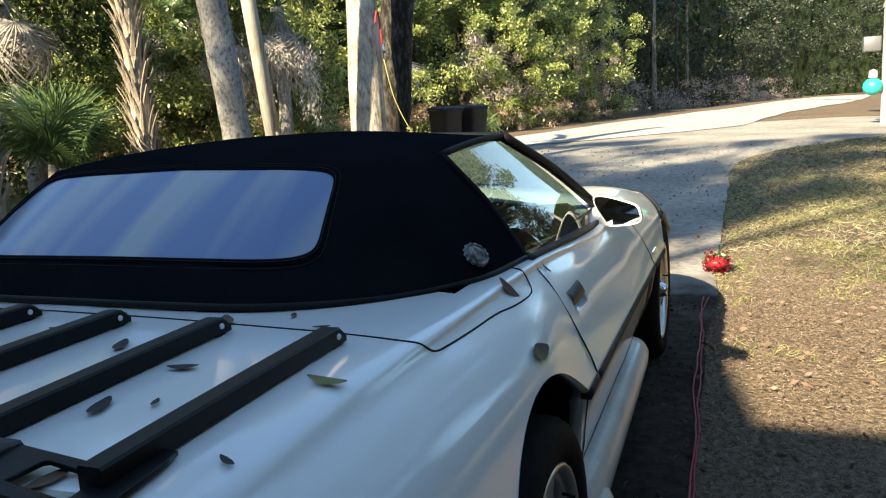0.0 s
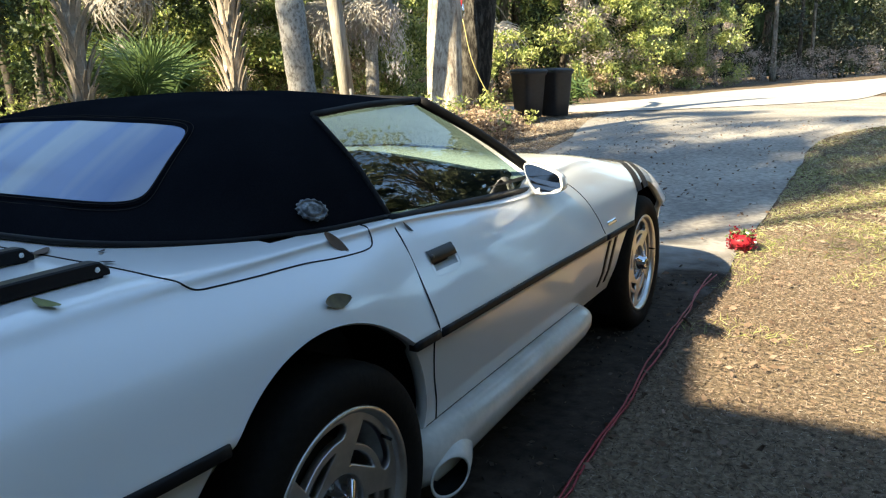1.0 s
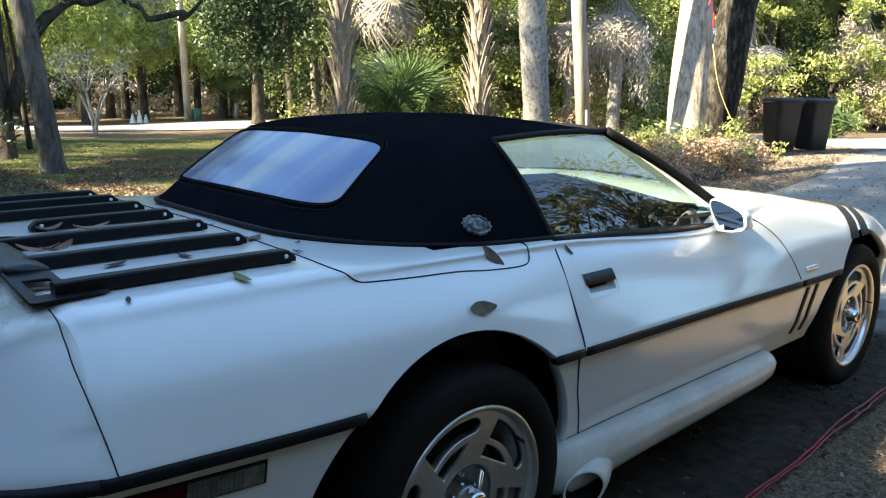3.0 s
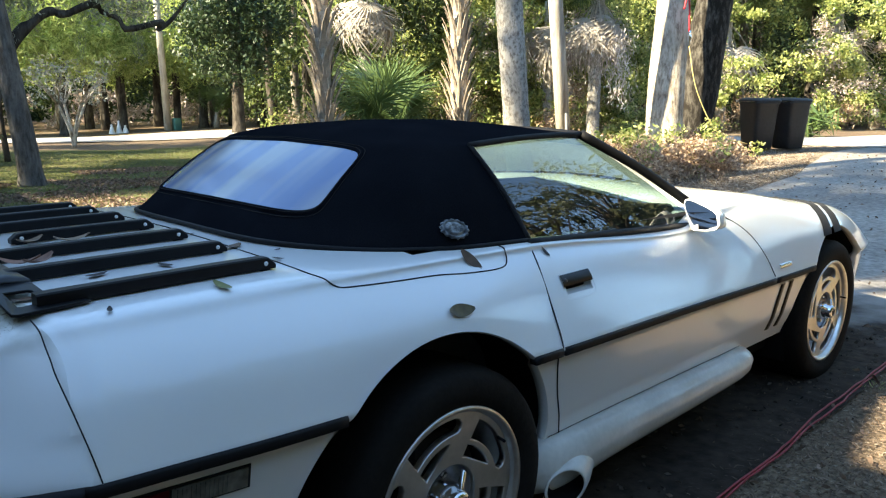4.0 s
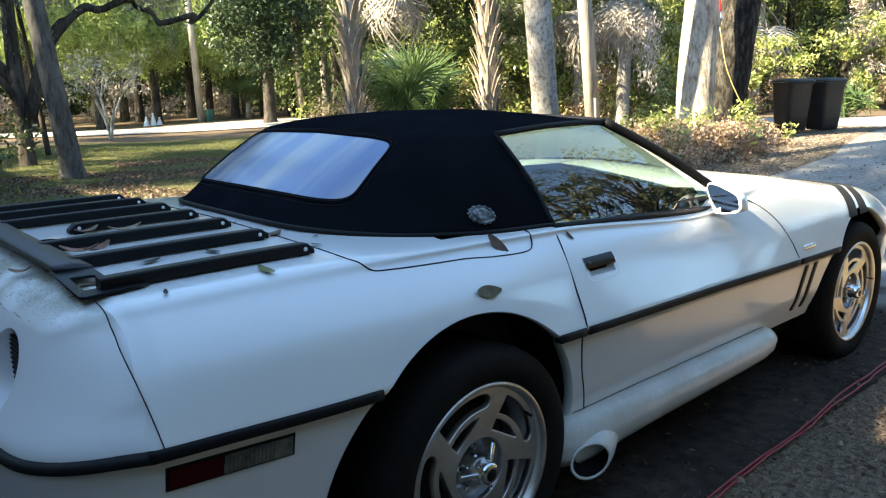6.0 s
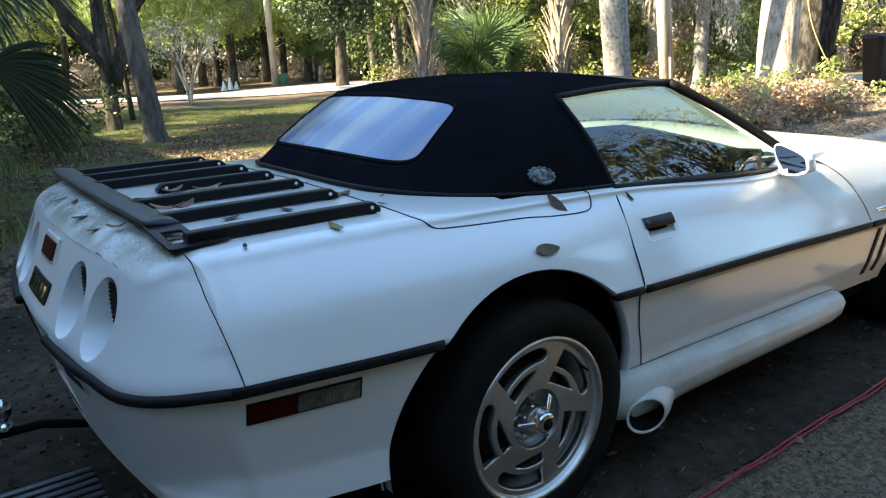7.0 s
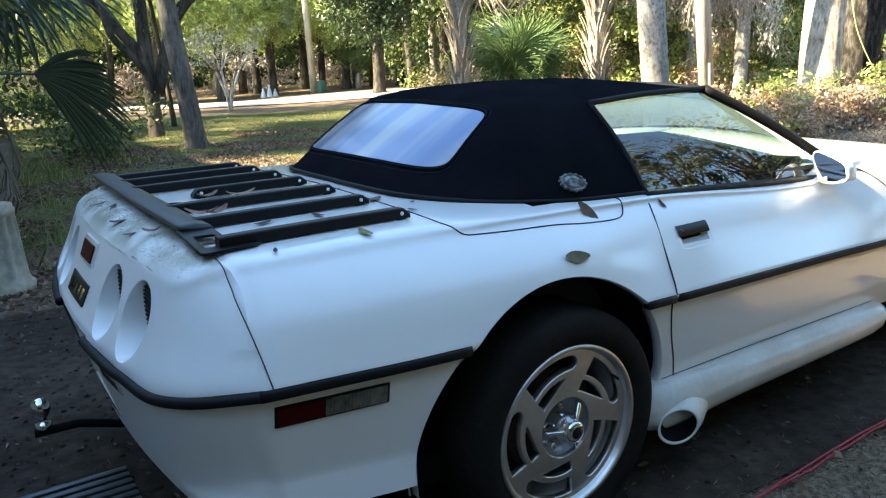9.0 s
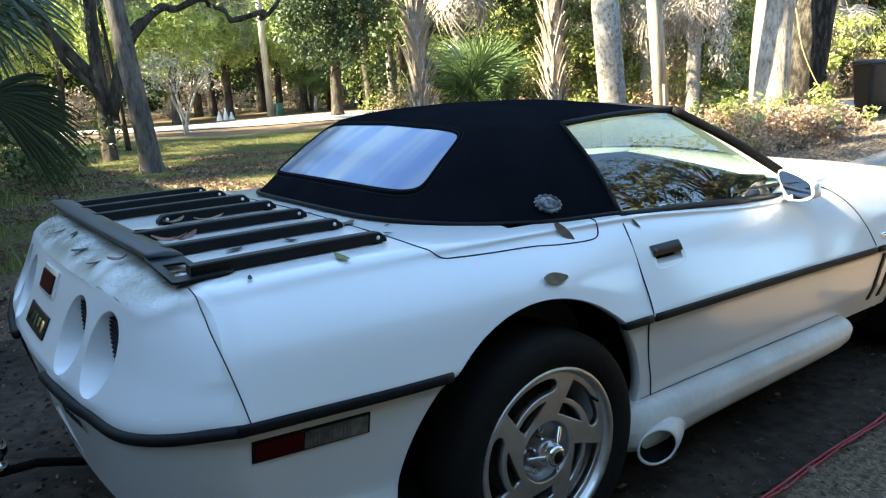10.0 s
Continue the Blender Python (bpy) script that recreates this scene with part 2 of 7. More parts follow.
# ---- structure ----
LAWN = mat("lawn", (0.130, 0.090, 0.062), 0.95, spec=0.2, grain=0.75, scale=38, stain=0.8, second=(0.165, 0.125, 0.08), stain_scale=0.3, bump=1.0)
GREENLAWN = mat("green_lawn", (0.075, 0.078, 0.028), 0.95, spec=0.2, grain=0.6, scale=20, stain=0.8, second=(0.135, 0.115, 0.055), stain_scale=0.7, bump=0.9)
# darker than the drive; shade by the house is put into this colour
PAD = mat("dark_shaded_pad", (0.052, 0.038, 0.028), 0.95, spec=0.15, grain=0.6, scale=18, stain=0.9, second=(0.022, 0.016, 0.012), stain_scale=1.2, bump=0.7)


def fading_pad_shade(m, drive_tone):
    """The pad's darkness, partly shade put into its colour, thins out unevenly towards the front."""
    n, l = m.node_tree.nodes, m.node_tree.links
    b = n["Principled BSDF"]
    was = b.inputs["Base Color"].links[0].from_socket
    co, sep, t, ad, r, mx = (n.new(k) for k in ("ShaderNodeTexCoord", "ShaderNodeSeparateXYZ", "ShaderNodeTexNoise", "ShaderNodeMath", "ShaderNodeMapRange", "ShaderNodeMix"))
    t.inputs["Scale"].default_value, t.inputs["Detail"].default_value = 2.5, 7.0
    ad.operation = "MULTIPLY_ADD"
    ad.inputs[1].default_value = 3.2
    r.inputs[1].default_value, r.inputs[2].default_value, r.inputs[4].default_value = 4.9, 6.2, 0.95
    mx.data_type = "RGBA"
    mx.inputs[7].default_value = (*drive_tone, 1)
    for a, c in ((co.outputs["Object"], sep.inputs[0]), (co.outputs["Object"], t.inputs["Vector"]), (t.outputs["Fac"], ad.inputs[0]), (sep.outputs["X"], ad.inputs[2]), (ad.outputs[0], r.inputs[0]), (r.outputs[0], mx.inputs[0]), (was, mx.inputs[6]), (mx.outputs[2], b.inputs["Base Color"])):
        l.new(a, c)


fading_pad_shade(PAD, (0.30, 0.28, 0.255))
DRIVE = mat("driveway", (0.32, 0.295, 0.26), 0.95, spec=0.25, grain=0.40, scale=18, stain=0.9, second=(0.20, 0.18, 0.16), stain_scale=0.6, bump=0.7)
ROAD = mat("road", (0.40, 0.385, 0.36), 0.9, grain=0.15, scale=30, stain=0.8, second=(0.29, 0.275, 0.25), stain_scale=0.5, bump=0.2)
HOUSE = mat("house_wall", (0.26, 0.235, 0.20), 0.8, grain=0.1, scale=12, stain=0.3, second=(0.20, 0.18, 0.15))
ROOF = mat("shingles", (0.10, 0.09, 0.08), 0.9, grain=0.4, scale=8)


def sheet(name, xs, ys, lift, material, shape=None):
    rows = []
    for x in xs:
        rows.append([(*(p := shape(x, y) if shape else (x, y)), ground_z(*p) + lift) for y in ys])
    ob = part(name, grid_bm(rows), material)
    return tagged(ob, kind="structure")


def spread(near, step, far):
    a = list(np.arange(-near, near + 0.01, step))
    out, d = [], step
    while a[-1] + sum(out) < far:
        d *= 1.5
        out.append(d)
    tail_pts = list(a[-1] + np.cumsum(out))
    return [-t for t in reversed(tail_pts)] + a + tail_pts


tagged(sheet("ground", spread(40, 0.8, 900), spread(40, 0.8, 900), 0.0, LAWN), "dry patchy lawn with leaf litter", "ground")


def drive_shape(x, y):
    """The drive: level with the car, opening out where it meets the road."""
    flare = smooth01(9, 16, x)
    lo = -1.02 - 3.0 * flare ** 2 - 6.0 * smooth01(15, 25, x) + 0.05 * noise.noise((x * 1.3, 0, 3))
    hi = 2.4 + 1.2 * flare - 0.6 * smooth01(17, 25, x) + 0.06 * noise.noise((x * 0.9, 5, 3))
    return (x, lo + (hi - lo) * y)


tagged(sheet("driveway", list(np.arange(-6, 26.1, 0.4)), list(np.linspace(0, 1, 16)), 0.012, DRIVE, drive_shape), "grey packed-dirt driveway strewn with leaves", "driveway")
tagged(sheet("parking_pad", list(np.arange(-6, 4.7, 0.3)), list(np.linspace(-0.006, 0.997, 24)), 0.018, PAD, lambda x, v: (lambda p: (p[0] + (0.35 * noise.noise((p[1] * 2.2, 1, 2)) if x > 4.3 else 0), p[1]))(drive_shape(x, v))), "dark pad under the car with shade painted in", "pavement")
tagged(sheet("lawn", list(np.arange(-12, 12.4, 0.6)), list(np.linspace(0, 1, 30)), 0.008, GREENLAWN, lambda x, v: (x, 4.3 + 0.7 * noise.noise((x * 1.2, 4, 4)) + v * (16.3 - 0.30 * max(0, x + 5)))), "shady green lawn with fallen leaves", "lawn")
ROADLINE = catmull([(120, -13, 0), (60, -3.5, 0), (34, 2.0, 0), (22, 4.2, 0), (17, 8.5, 0), (15.5, 15, 0), (10, 21.5, 0), (-5, 24.5, 0), (-40, 27, 0)], 10)


def road_shape(i, y):
    p = Vector(ROADLINE[i])
    d = (Vector(ROADLINE[min(i + 1, len(ROADLINE) - 1)]) - Vector(ROADLINE[max(i - 1, 0)])).normalized()
    q = p + Vector((-d.y, d.x, 0)) * (y * (1 + 1.9 * smooth01(15, 24, p.x)) if y > 0 else y)
    return (q.x, q.y)


tagged(sheet("road", range(len(ROADLINE)), list(np.linspace(-1.65, 1.65, 9)), 0.03, ROAD, road_shape), "pale sunlit lane", "road")
# the house behind, whose shade lies on the car
wall_bm = box_bm((-6.5, -13, -0.2), (-6.2, 12.8, 4.7))
tagged(part("wall_north", wall_bm, HOUSE, smooth=False), "plain painted house wall", "wall", kind="structure")
roof_bm = bmesh.new()
grid_bm([[(-5.2, y, 4.72), (-5.2, y, 4.86), (-10.4, y, 6.7), (-10.4, y, 6.55)] for y in (-14, 13.6)], roof_bm, close_v=True)
bmesh.ops.holes_fill(roof_bm, edges=roof_bm.edges[:])
tagged(part("house_roof", roof_bm, ROOF, smooth=False), "shingled house roof", "roof", kind="structure")

# unseen block, added so that shade covers the car up to its mirrors
shade_block_bm = bmesh.new()
grid_bm([[(-5.1, y, 4.7), (-5.1, y, h), (-9.6, y, h + 1.3), (-9.6, y, 4.7)] for y, h in ((0.94, 5.20), (1.02, 5.42), (2.9, 5.42), (3.3, 5.25))], shade_block_bm, close_v=True)
bmesh.ops.holes_fill(shade_block_bm, edges=shade_block_bm.edges[:])
tagged(part("roof_gable", shade_block_bm, ROOF, smooth=False), "unseen block added over the house roof to shade the car", "roof", kind="structure")


import functools
from mathutils.bvhtree import BVHTree

# ---- the car ----
TABLE = {
    "x": (-1.0, -0.75, -0.45, 0.0, 0.4, 1.2, 1.45, 1.75, 2.31, 2.55, 2.80, 3.1, 3.3, 3.5),
    "zb": (0.36, 0.34, 0.31, 0.28, 0.27, 0.275, 0.28, 0.30, 0.30, 0.28, 0.25, 0.22, 0.22, 0.22),
    "ym": (0.862, 0.874, 0.884, 0.892, 0.886, 0.878, 0.876, 0.872, 0.872, 0.866, 0.845, 0.78, 0.70, 0.55),
    "zs": (0.676, 0.668, 0.655, 0.643, 0.631, 0.615, 0.608, 0.600, 0.590, 0.584, 0.578, 0.560, 0.545, 0.53),
    "y3": (0.808, 0.822, 0.834, 0.840, 0.810, 0.806, 0.806, 0.815, 0.832, 0.826, 0.80, 0.73, 0.64, 0.47),
    "z3": (0.800, 0.798, 0.794, 0.790, 0.790, 0.765, 0.765, 0.755, 0.722, 0.705, 0.675, 0.625, 0.585, 0.56),
    "y4": (0.742, 0.748, 0.748, 0.746, 0.746, 0.765, 0.755, 0.745, 0.765, 0.758, 0.735, 0.66, 0.56, 0.40),
    "z4": (0.874, 0.876, 0.877, 0.874, 0.868, 0.822, 0.850, 0.870, 0.808, 0.785, 0.742, 0.672, 0.615, 0.57),
    "y5": (0.660, 0.675, 0.680, 0.695, 0.700, 0.715, 0.690, 0.670, 0.680, 0.670, 0.640, 0.57, 0.47, 0.33),
    "z5": (0.908, 0.912, 0.914, 0.904, 0.896, 0.850, 0.905, 0.910, 0.836, 0.812, 0.766, 0.695, 0.635, 0.58),
    "z6": (0.922, 0.926, 0.928, 0.925, 0.925, 0.91, 0.950, 0.925, 0.845, 0.818, 0.774, 0.705, 0.645, 0.59),
    "z7": (0.926, 0.930, 0.932, 0.932, 0.932, 0.965, 0.968, 0.935, 0.855, 0.825, 0.780, 0.712, 0.652, 0.595),
}


def flow(x, xs, vs):
    """A smooth curve through the table's values that overshoots none of them."""
    if x <= xs[0] or x >= xs[-1]:
        return float(vs[0] if x <= xs[0] else vs[-1])
    i = max(k for k in range(len(xs) - 1) if xs[k] <= x)

    def slope(k):
        if k <= 0 or k >= len(xs) - 1:
            return 0.0
        a, b = (vs[k] - vs[k - 1]) / (xs[k] - xs[k - 1]), (vs[k + 1] - vs[k]) / (xs[k + 1] - xs[k])
        return 0.0 if a * b <= 0 else 2 * a * b / (a + b)

    h = xs[i + 1] - xs[i]
    t = (x - xs[i]) / h
    return float((2 * t ** 3 - 3 * t * t + 1) * vs[i] + (t ** 3 - 2 * t * t + t) * h * slope(i) + (3 * t * t - 2 * t ** 3) * vs[i + 1] + (t ** 3 - t * t) * h * slope(i + 1))


@functools.lru_cache(maxsize=None)
def section(x):
    """Half a cross-section of the body, from the sill to the middle of the top, as (y, z)."""
    g = {k: flow(x, TABLE["x"], v) for k, v in TABLE.items() if k != "x"}
    tuck = 0.035 + 0.02 * smooth01(-0.4, -0.9, x)
    kick = smooth01(-0.30, -0.50, x)
    low = [(g["ym"] - 0.055 - tuck + kick * (tuck - 0.004), g["zb"]), (g["ym"] - 0.052 - 0.014 * kick, (0.5 * (g["zb"] + g["zs"]) - 0.04) * (1 - kick) + kick * (g["zb"] + 0.085)), (g["ym"] - 0.024, g["zs"] - 0.035), (g["ym"] - 0.004, g["zs"] - 0.012)]
    up = [(g["ym"], g["zs"]), (g["y3"], g["z3"]), (g["y4"], g["z4"]), (g["y5"], g["z5"]), (0.35, g["z6"]), (0.0, g["z7"])]
    pts = []
    for a, b, k in zip(low, low[1:] + up[:1], (10, 12, 3, 2)):
        pts += [(a[0] + (b[0] - a[0]) * i / k, a[1] + (b[1] - a[1]) * i / k) for i in range(k)]
    return pts + [tuple(p) for p in catmull(up, 12)]


def tail_x(y, z):
    """The tail's face: leaning forward over the strip, bowed across."""
    mid = float(np.interp(z, (0.3, 0.36, 0.60, 0.645, 0.67, 0.70, 0.742, 0.80, 0.88, 0.93), (-0.975, -0.995, -1.060, -1.068, -1.062, -1.045, -1.024, -1.000, -0.968, -0.947)))
    return mid + 0.12 * min(abs(y), 0.9) ** 2


def nose_x(y, z):
    return float(np.interp(z, (0.2, 0.4, 0.5, 0.64), (3.34, 3.42, 3.44, 3.38))) - 0.25 * y * y


def normals2(pts):
    out = []
    for i in range(len(pts)):
        a, b = pts[max(i - 1, 0)], pts[min(i + 1, len(pts) - 1)]
        d = Vector((b[0] - a[0], b[1] - a[1])).normalized()
        out.append((d.y, -d.x))
    out[-1] = (0.0, 1.0)
    return out


def body_rows():
    """Rows of points round the car's right half, from the tail's rim to the nose's."""
    rows = []
    sec = section(-0.98)
    nrm = normals2(sec)
    nrm = [tuple(np.mean([nrm[min(max(j, 0), len(nrm) - 1)] for j in range(i - 9, i + 10)], axis=0)) for i in range(len(nrm))]
    inset = [(max(p[0] - 0.17 * max(n[0], 0), 0), p[1] - 0.05 * max(n[1], 0)) for p, n in zip(sec, nrm)]
    deep = [0.062 + 0.062 * max(n[0], 0) for n in nrm]
    for a in np.linspace(90, 0, 9):
        s, c = math.sin(radians(a)), math.cos(radians(a))
        rows.append([(tail_x(q[0] + (p[0] - q[0]) * c, q[1] + (p[1] - q[1]) * c) + k * (1 - s), q[0] + (p[0] - q[0]) * c, q[1] + (p[1] - q[1]) * c) for p, q, k in zip(sec, inset, deep)])
    start = [r[0] for r in rows[-1]]
    for k in range(1, 10):
        u = k / 9
        rows.append([(s + (-0.66 - s) * u, *section(s + (-0.66 - s) * u)[i]) for i, s in enumerate(start)])
    for x in np.arange(-0.64, 3.16, 0.02):
        rows.append([(x, y, z) for y, z in section(x)])
    sec = section(3.22)
    nrm = normals2(sec)
    inset = [(max(p[0] - 0.2 * max(n[0], 0), 0), p[1] - 0.05 * max(n[1], 0)) for p, n in zip(sec, nrm)]
    rim = [nose_x(*q) for q in inset]
    for a in np.linspace(0, 90, 7):
        s, c = math.sin(radians(a)), math.cos(radians(a))
        rows.append([(3.18 + (e - 3.18) * s, p[0] + (q[0] - p[0]) * (1 - c), p[1] + (q[1] - p[1]) * (1 - c)) for p, q, e in zip(sec, inset, rim)])
    return rows


def side_pt(x, z, out=0.0, sign=-1):
    """The point of the body's side at x and height z."""
    sec = section(x)
    for a, b in zip(sec, sec[1:]):
        if a[1] <= z <= b[1] and b[1] > a[1]:
            t = (z - a[1]) / (b[1] - a[1])
            return (x, sign * (a[0] + (b[0] - a[0]) * t + out), z)
    return (x, sign * (sec[0][0] + out), z)


def top_pt(x, y, out=0.0):
    """The point of the body's top at x and y."""
    sec = section(x)[27:]
    for a, b in zip(sec, sec[1:]):
        if b[0] <= abs(y) <= a[0]:
            t = (a[0] - abs(y)) / max(a[0] - b[0], 1e-6)
            return (x, y, a[1] + (b[1] - a[1]) * t + out)
    return (x, y, sec[-1][1] + out)


ARCHES = ((-0.040, 0.327, 0.426), (2.443, 0.33, 0.398))


def open_holes(bm, inside, push):
    """Cuts an opening: drops the faces inside and lays the rim's points on its edge."""
    dead = [f for f in bm.faces if all(inside(v.co) for v in f.verts)]
    bmesh.ops.delete(bm, geom=dead, context="FACES")
    for v in bm.verts:
        if inside(v.co):
            v.co = push(v.co)


def arch_in(c):
    return any((c.x - ax) ** 2 + (c.z - az) ** 2 < r * r for ax, az, r in ARCHES) and abs(c.y) > 0.5


def arch_push(c):
    for ax, az, r in ARCHES:
        d = math.hypot(c.x - ax, c.z - az)
        if d < r:
            x, z = ax + (c.x - ax) * r / d, az + (c.z - az) * r / d
            return Vector((x, side_pt(x, z, 0, 1)[1] * (1 if c.y > 0 else -1), z))
    return c


def take(bm, keep):
    """Splits the faces that answer to keep off into a bmesh of their own."""
    other = bm.copy()
    bmesh.ops.delete(other, geom=[f for f in other.faces if not keep(f.calc_center_median())], context="FACES")
    bmesh.ops.delete(bm, geom=[f for f in bm.faces if keep(f.calc_center_median())], context="FACES")
    return other


car = tagged(empty("sports_car"), "white convertible sports car with a closed black soft top", "car")


def loose_parts(names, bm, material, parent, label="", smooth=True):
    """Links the largest piece of a mesh as one part and the other pieces as parts of their own."""
    bm.faces.index_update()
    left, pieces = set(bm.faces), []
    while left:
        todo, seen = [next(iter(left))], set()
        while todo:
            f = todo.pop()
            if f in left:
                left.discard(f)
                seen.add(f.index)
                todo += [g for e in f.edges for g in e.link_faces if g in left]
        pieces.append(seen)
    pieces.sort(key=lambda s: (-len(s), min(s)))
    for k, keep in enumerate(pieces):
        one = bm.copy()
        one.faces.ensure_lookup_table()
        bmesh.ops.delete(one, geom=[f for f in one.faces if f.index not in keep], context="FACES")
        part(names[min(k, 1)], one, material, parent, label if k == 0 else "", smooth)
    bm.free()


def build_body():
    rows = body_rows()
    bm = grid_bm(rows)
    mirror = grid_bm([[(x, -y, z) for x, y, z in r] for r in rows])
    bm = join_bm(bm, mirror)
    # the tail's face, row by row from side to side
    ts = np.linspace(-1, 1, 121)
    tail = [[(tail_x(t * p[1], p[2]), t * p[1], p[2]) for t in ts] for p in rows[0]]
    tail_bm = grid_bm(tail)
    front = grid_bm([[(nose_x(t * p[1], p[2]), t * p[1], p[2]) for t in np.linspace(-1, 1, 21)] for p in rows[-1]])
    open_holes(bm, arch_in, arch_push)
    bmesh.ops.remove_doubles(bm, verts=bm.verts[:], dist=0.0004)
    # cockpit opening
    bmesh.ops.delete(bm, geom=[f for f in bm.faces if 0.02 < f.calc_center_median().x < 1.30 and abs(f.calc_center_median().y) < 0.675 and f.calc_center_median().z > 0.85], context="FACES")
    door_r = take(bm, lambda c: 0.375 < c.x < 1.74 and c.y < -0.5)
    door_l = take(bm, lambda c: 0.375 < c.x < 1.74 and c.y > 0.5)
    bumper = take(bm, lambda c: c.x < -0.83 or (c.x < -0.20 and c.z < 0.648))
    hood = take(bm, lambda c: c.x > 1.74)
    deck = take(bm, lambda c: -0.29 < c.x < 0.3 and c.z > 0.868)
    for piece in (door_r, door_l):
        bmesh.ops.delete(piece, geom=[f for f in piece.faces if 0.46 < f.calc_center_median().x < 0.58 and 0.750 < f.calc_center_median().z < 0.782], context="FACES")
    left = take(bm, lambda c: c.y > 0)
    for piece in (bm, left):
        loose_parts(("rear_wing", "sill_end"), piece, PAINT, car)
    dr = part("door", door_r, PAINT, car)
    part("door", door_l, PAINT, car)
    part("bonnet", join_bm(hood, front), PAINT, car)
    part("top_cover_lid", deck, PAINT, car)
    return dr, bumper, tail_bm


LAMPS = [(s * y, 0.756, 0.078, 0.088) for s in (1, -1) for y in (0.300, 0.495)]


def build_tail(bumper, tail_bm):
    def lamp_in(c):
        return any(((c.y - ly) / a) ** 2 + ((c.z - lz) / b) ** 2 < 1 for ly, lz, a, b in LAMPS)

    def lamp_push(c):
        for ly, lz, a, b in LAMPS:
            d = math.hypot((c.y - ly) / a, (c.z - lz) / b)
            if 0 < d < 1:
                y, z = ly + (c.y - ly) / d, lz + (c.z - lz) / d
                return Vector((tail_x(y, z), y, z))
        return c

    open_holes(tail_bm, lamp_in, lamp_push)
    # the hollow for the number plate
    bmesh.ops.delete(tail_bm, geom=[f for f in tail_bm.faces if abs(f.calc_center_median().y) < 0.2 + 0.12 * max(0, f.calc_center_median().z - 0.5) and 0.40 < f.calc_center_median().z < 0.655], context="FACES")
    cover = join_bm(bumper, tail_bm)
    bmesh.ops.remove_doubles(cover, verts=cover.verts[:], dist=0.0015)
    soft = [v for v in cover.verts if v.co.x < -0.838 and v.co.z > 0.40 and not v.is_boundary and not (abs(v.co.y) < 0.30 and v.co.z < 0.70) and all(((v.co.y - ly) / a) ** 2 + ((v.co.z - lz) / b) ** 2 > 1.5 for ly, lz, a, b in LAMPS)]
    for _ in range(22):
        bmesh.ops.smooth_vert(cover, verts=soft, factor=0.5, use_axis_x=True, use_axis_y=True, use_axis_z=True)
    skin = BVHTree.FromBMesh(cover)
    shell = part("bumper_cover", cover, TAILPAINT, car)
    hollow = bmesh.new()
    rim = [(-0.2, 0.40), (0.2, 0.40), (0.218, 0.655), (-0.218, 0.655)]
    inner = [(-0.18, 0.42), (0.18, 0.42), (0.19, 0.64), (-0.19, 0.64)]
    vo = [hollow.verts.new((tail_x(y, z), y, z)) for y, z in rim]
    vi = [hollow.verts.new((-0.955, y, z)) for y, z in inner]
    for k in range(4):
        hollow.faces.new((vo[k], vo[(k + 1) % 4], vi[(k + 1) % 4], vi[k]))
    hollow.faces.new(vi)
    part("plate_recess", hollow, SKIRT, shell, smooth=False)
    part("number_plate", box_bm((-0.966, -0.15, 0.45), (-0.957, 0.15, 0.60), 0.003), SKIRT, car, "plain number plate")
    part("plate_writing", box_bm((-0.9685, -0.11, 0.50), (-0.9665, 0.11, 0.55), 0.0005), BARPAINT, car, "dark bars in place of the number")
    for ly, lz, a, b in LAMPS:
        bm = bmesh.new()
        ring = [2 * math.pi * k / 40 for k in range(40)]
        rows = []
        for u in (0, 0.05, 0.12, 0.25, 0.5, 0.75, 1.0):
            grow = 1.0 - 0.06 * math.sqrt(u) - 0.06 * u
            rows.append([(tail_x(ly + a * grow * math.cos(t), lz + b * grow * math.sin(t)) * (1 - u) + (tail_x(ly, lz) + 0.048) * u,
                          ly + a * grow * math.cos(t), lz + b * grow * math.sin(t)) for t in ring])
        grid_bm(rows, bm, close_v=True)
        lamp = part("tail_lamp", bm, PAINT, car)
        lens = bmesh.new()
        lens.faces.new([lens.verts.new((tail_x(ly, lz) + 0.046, ly + a * 0.86 * math.cos(t), lz + b * 0.86 * math.sin(t))) for t in ring])
        part("lens", lens, mat("smoked_lens", (0.02, 0.012, 0.014), 0.3), lamp, "dark smoked lens with slats", smooth=False)
        for k in range(-6, 7):
            z = lz + k * 0.0105
            w = 0.84 * a * math.sqrt(max(0.02, 1 - ((z - lz) / b) ** 2))
            part("slat", box_bm((tail_x(ly, lz) + 0.038, ly - w, z - 0.002), (tail_x(ly, lz) + 0.045, ly + w, z + 0.002)), BARPAINT, lamp, smooth=False)
    # high brake lamp, lettering and stickers
    def on_tail(name, y0, y1, z0, z1, thick, material, parent=car, label=""):
        bm = bmesh.new()
        n = 8
        rows = []
        for d in (0.0, thick):
            for z in ((z0, z1) if d == 0 else (z1, z0)):
                rows.append([(tail_x(y0 + (y1 - y0) * k / n, z) - d - 0.0005, y0 + (y1 - y0) * k / n, z) for k in range(n + 1)])
        grid_bm(rows, bm, close_u=True)
        bmesh.ops.holes_fill(bm, edges=bm.edges[:])
        return part(name, bm, material, parent, label, smooth=False)

    frame_ob = on_tail("brake_lamp_frame", -0.086, 0.086, 0.794, 0.858, 0.006, PAINT)
    on_tail("brake_lamp", -0.072, 0.072, 0.804, 0.848, 0.010, LENSRED, frame_ob, "dark red lens")
    badge = on_tail("lettering_plate", -0.11, 0.13, 0.700, 0.752, 0.004, BARPAINT, car, "black badge with pale unreadable script")
    for k in range(5):
        y = -0.09 + k * 0.043
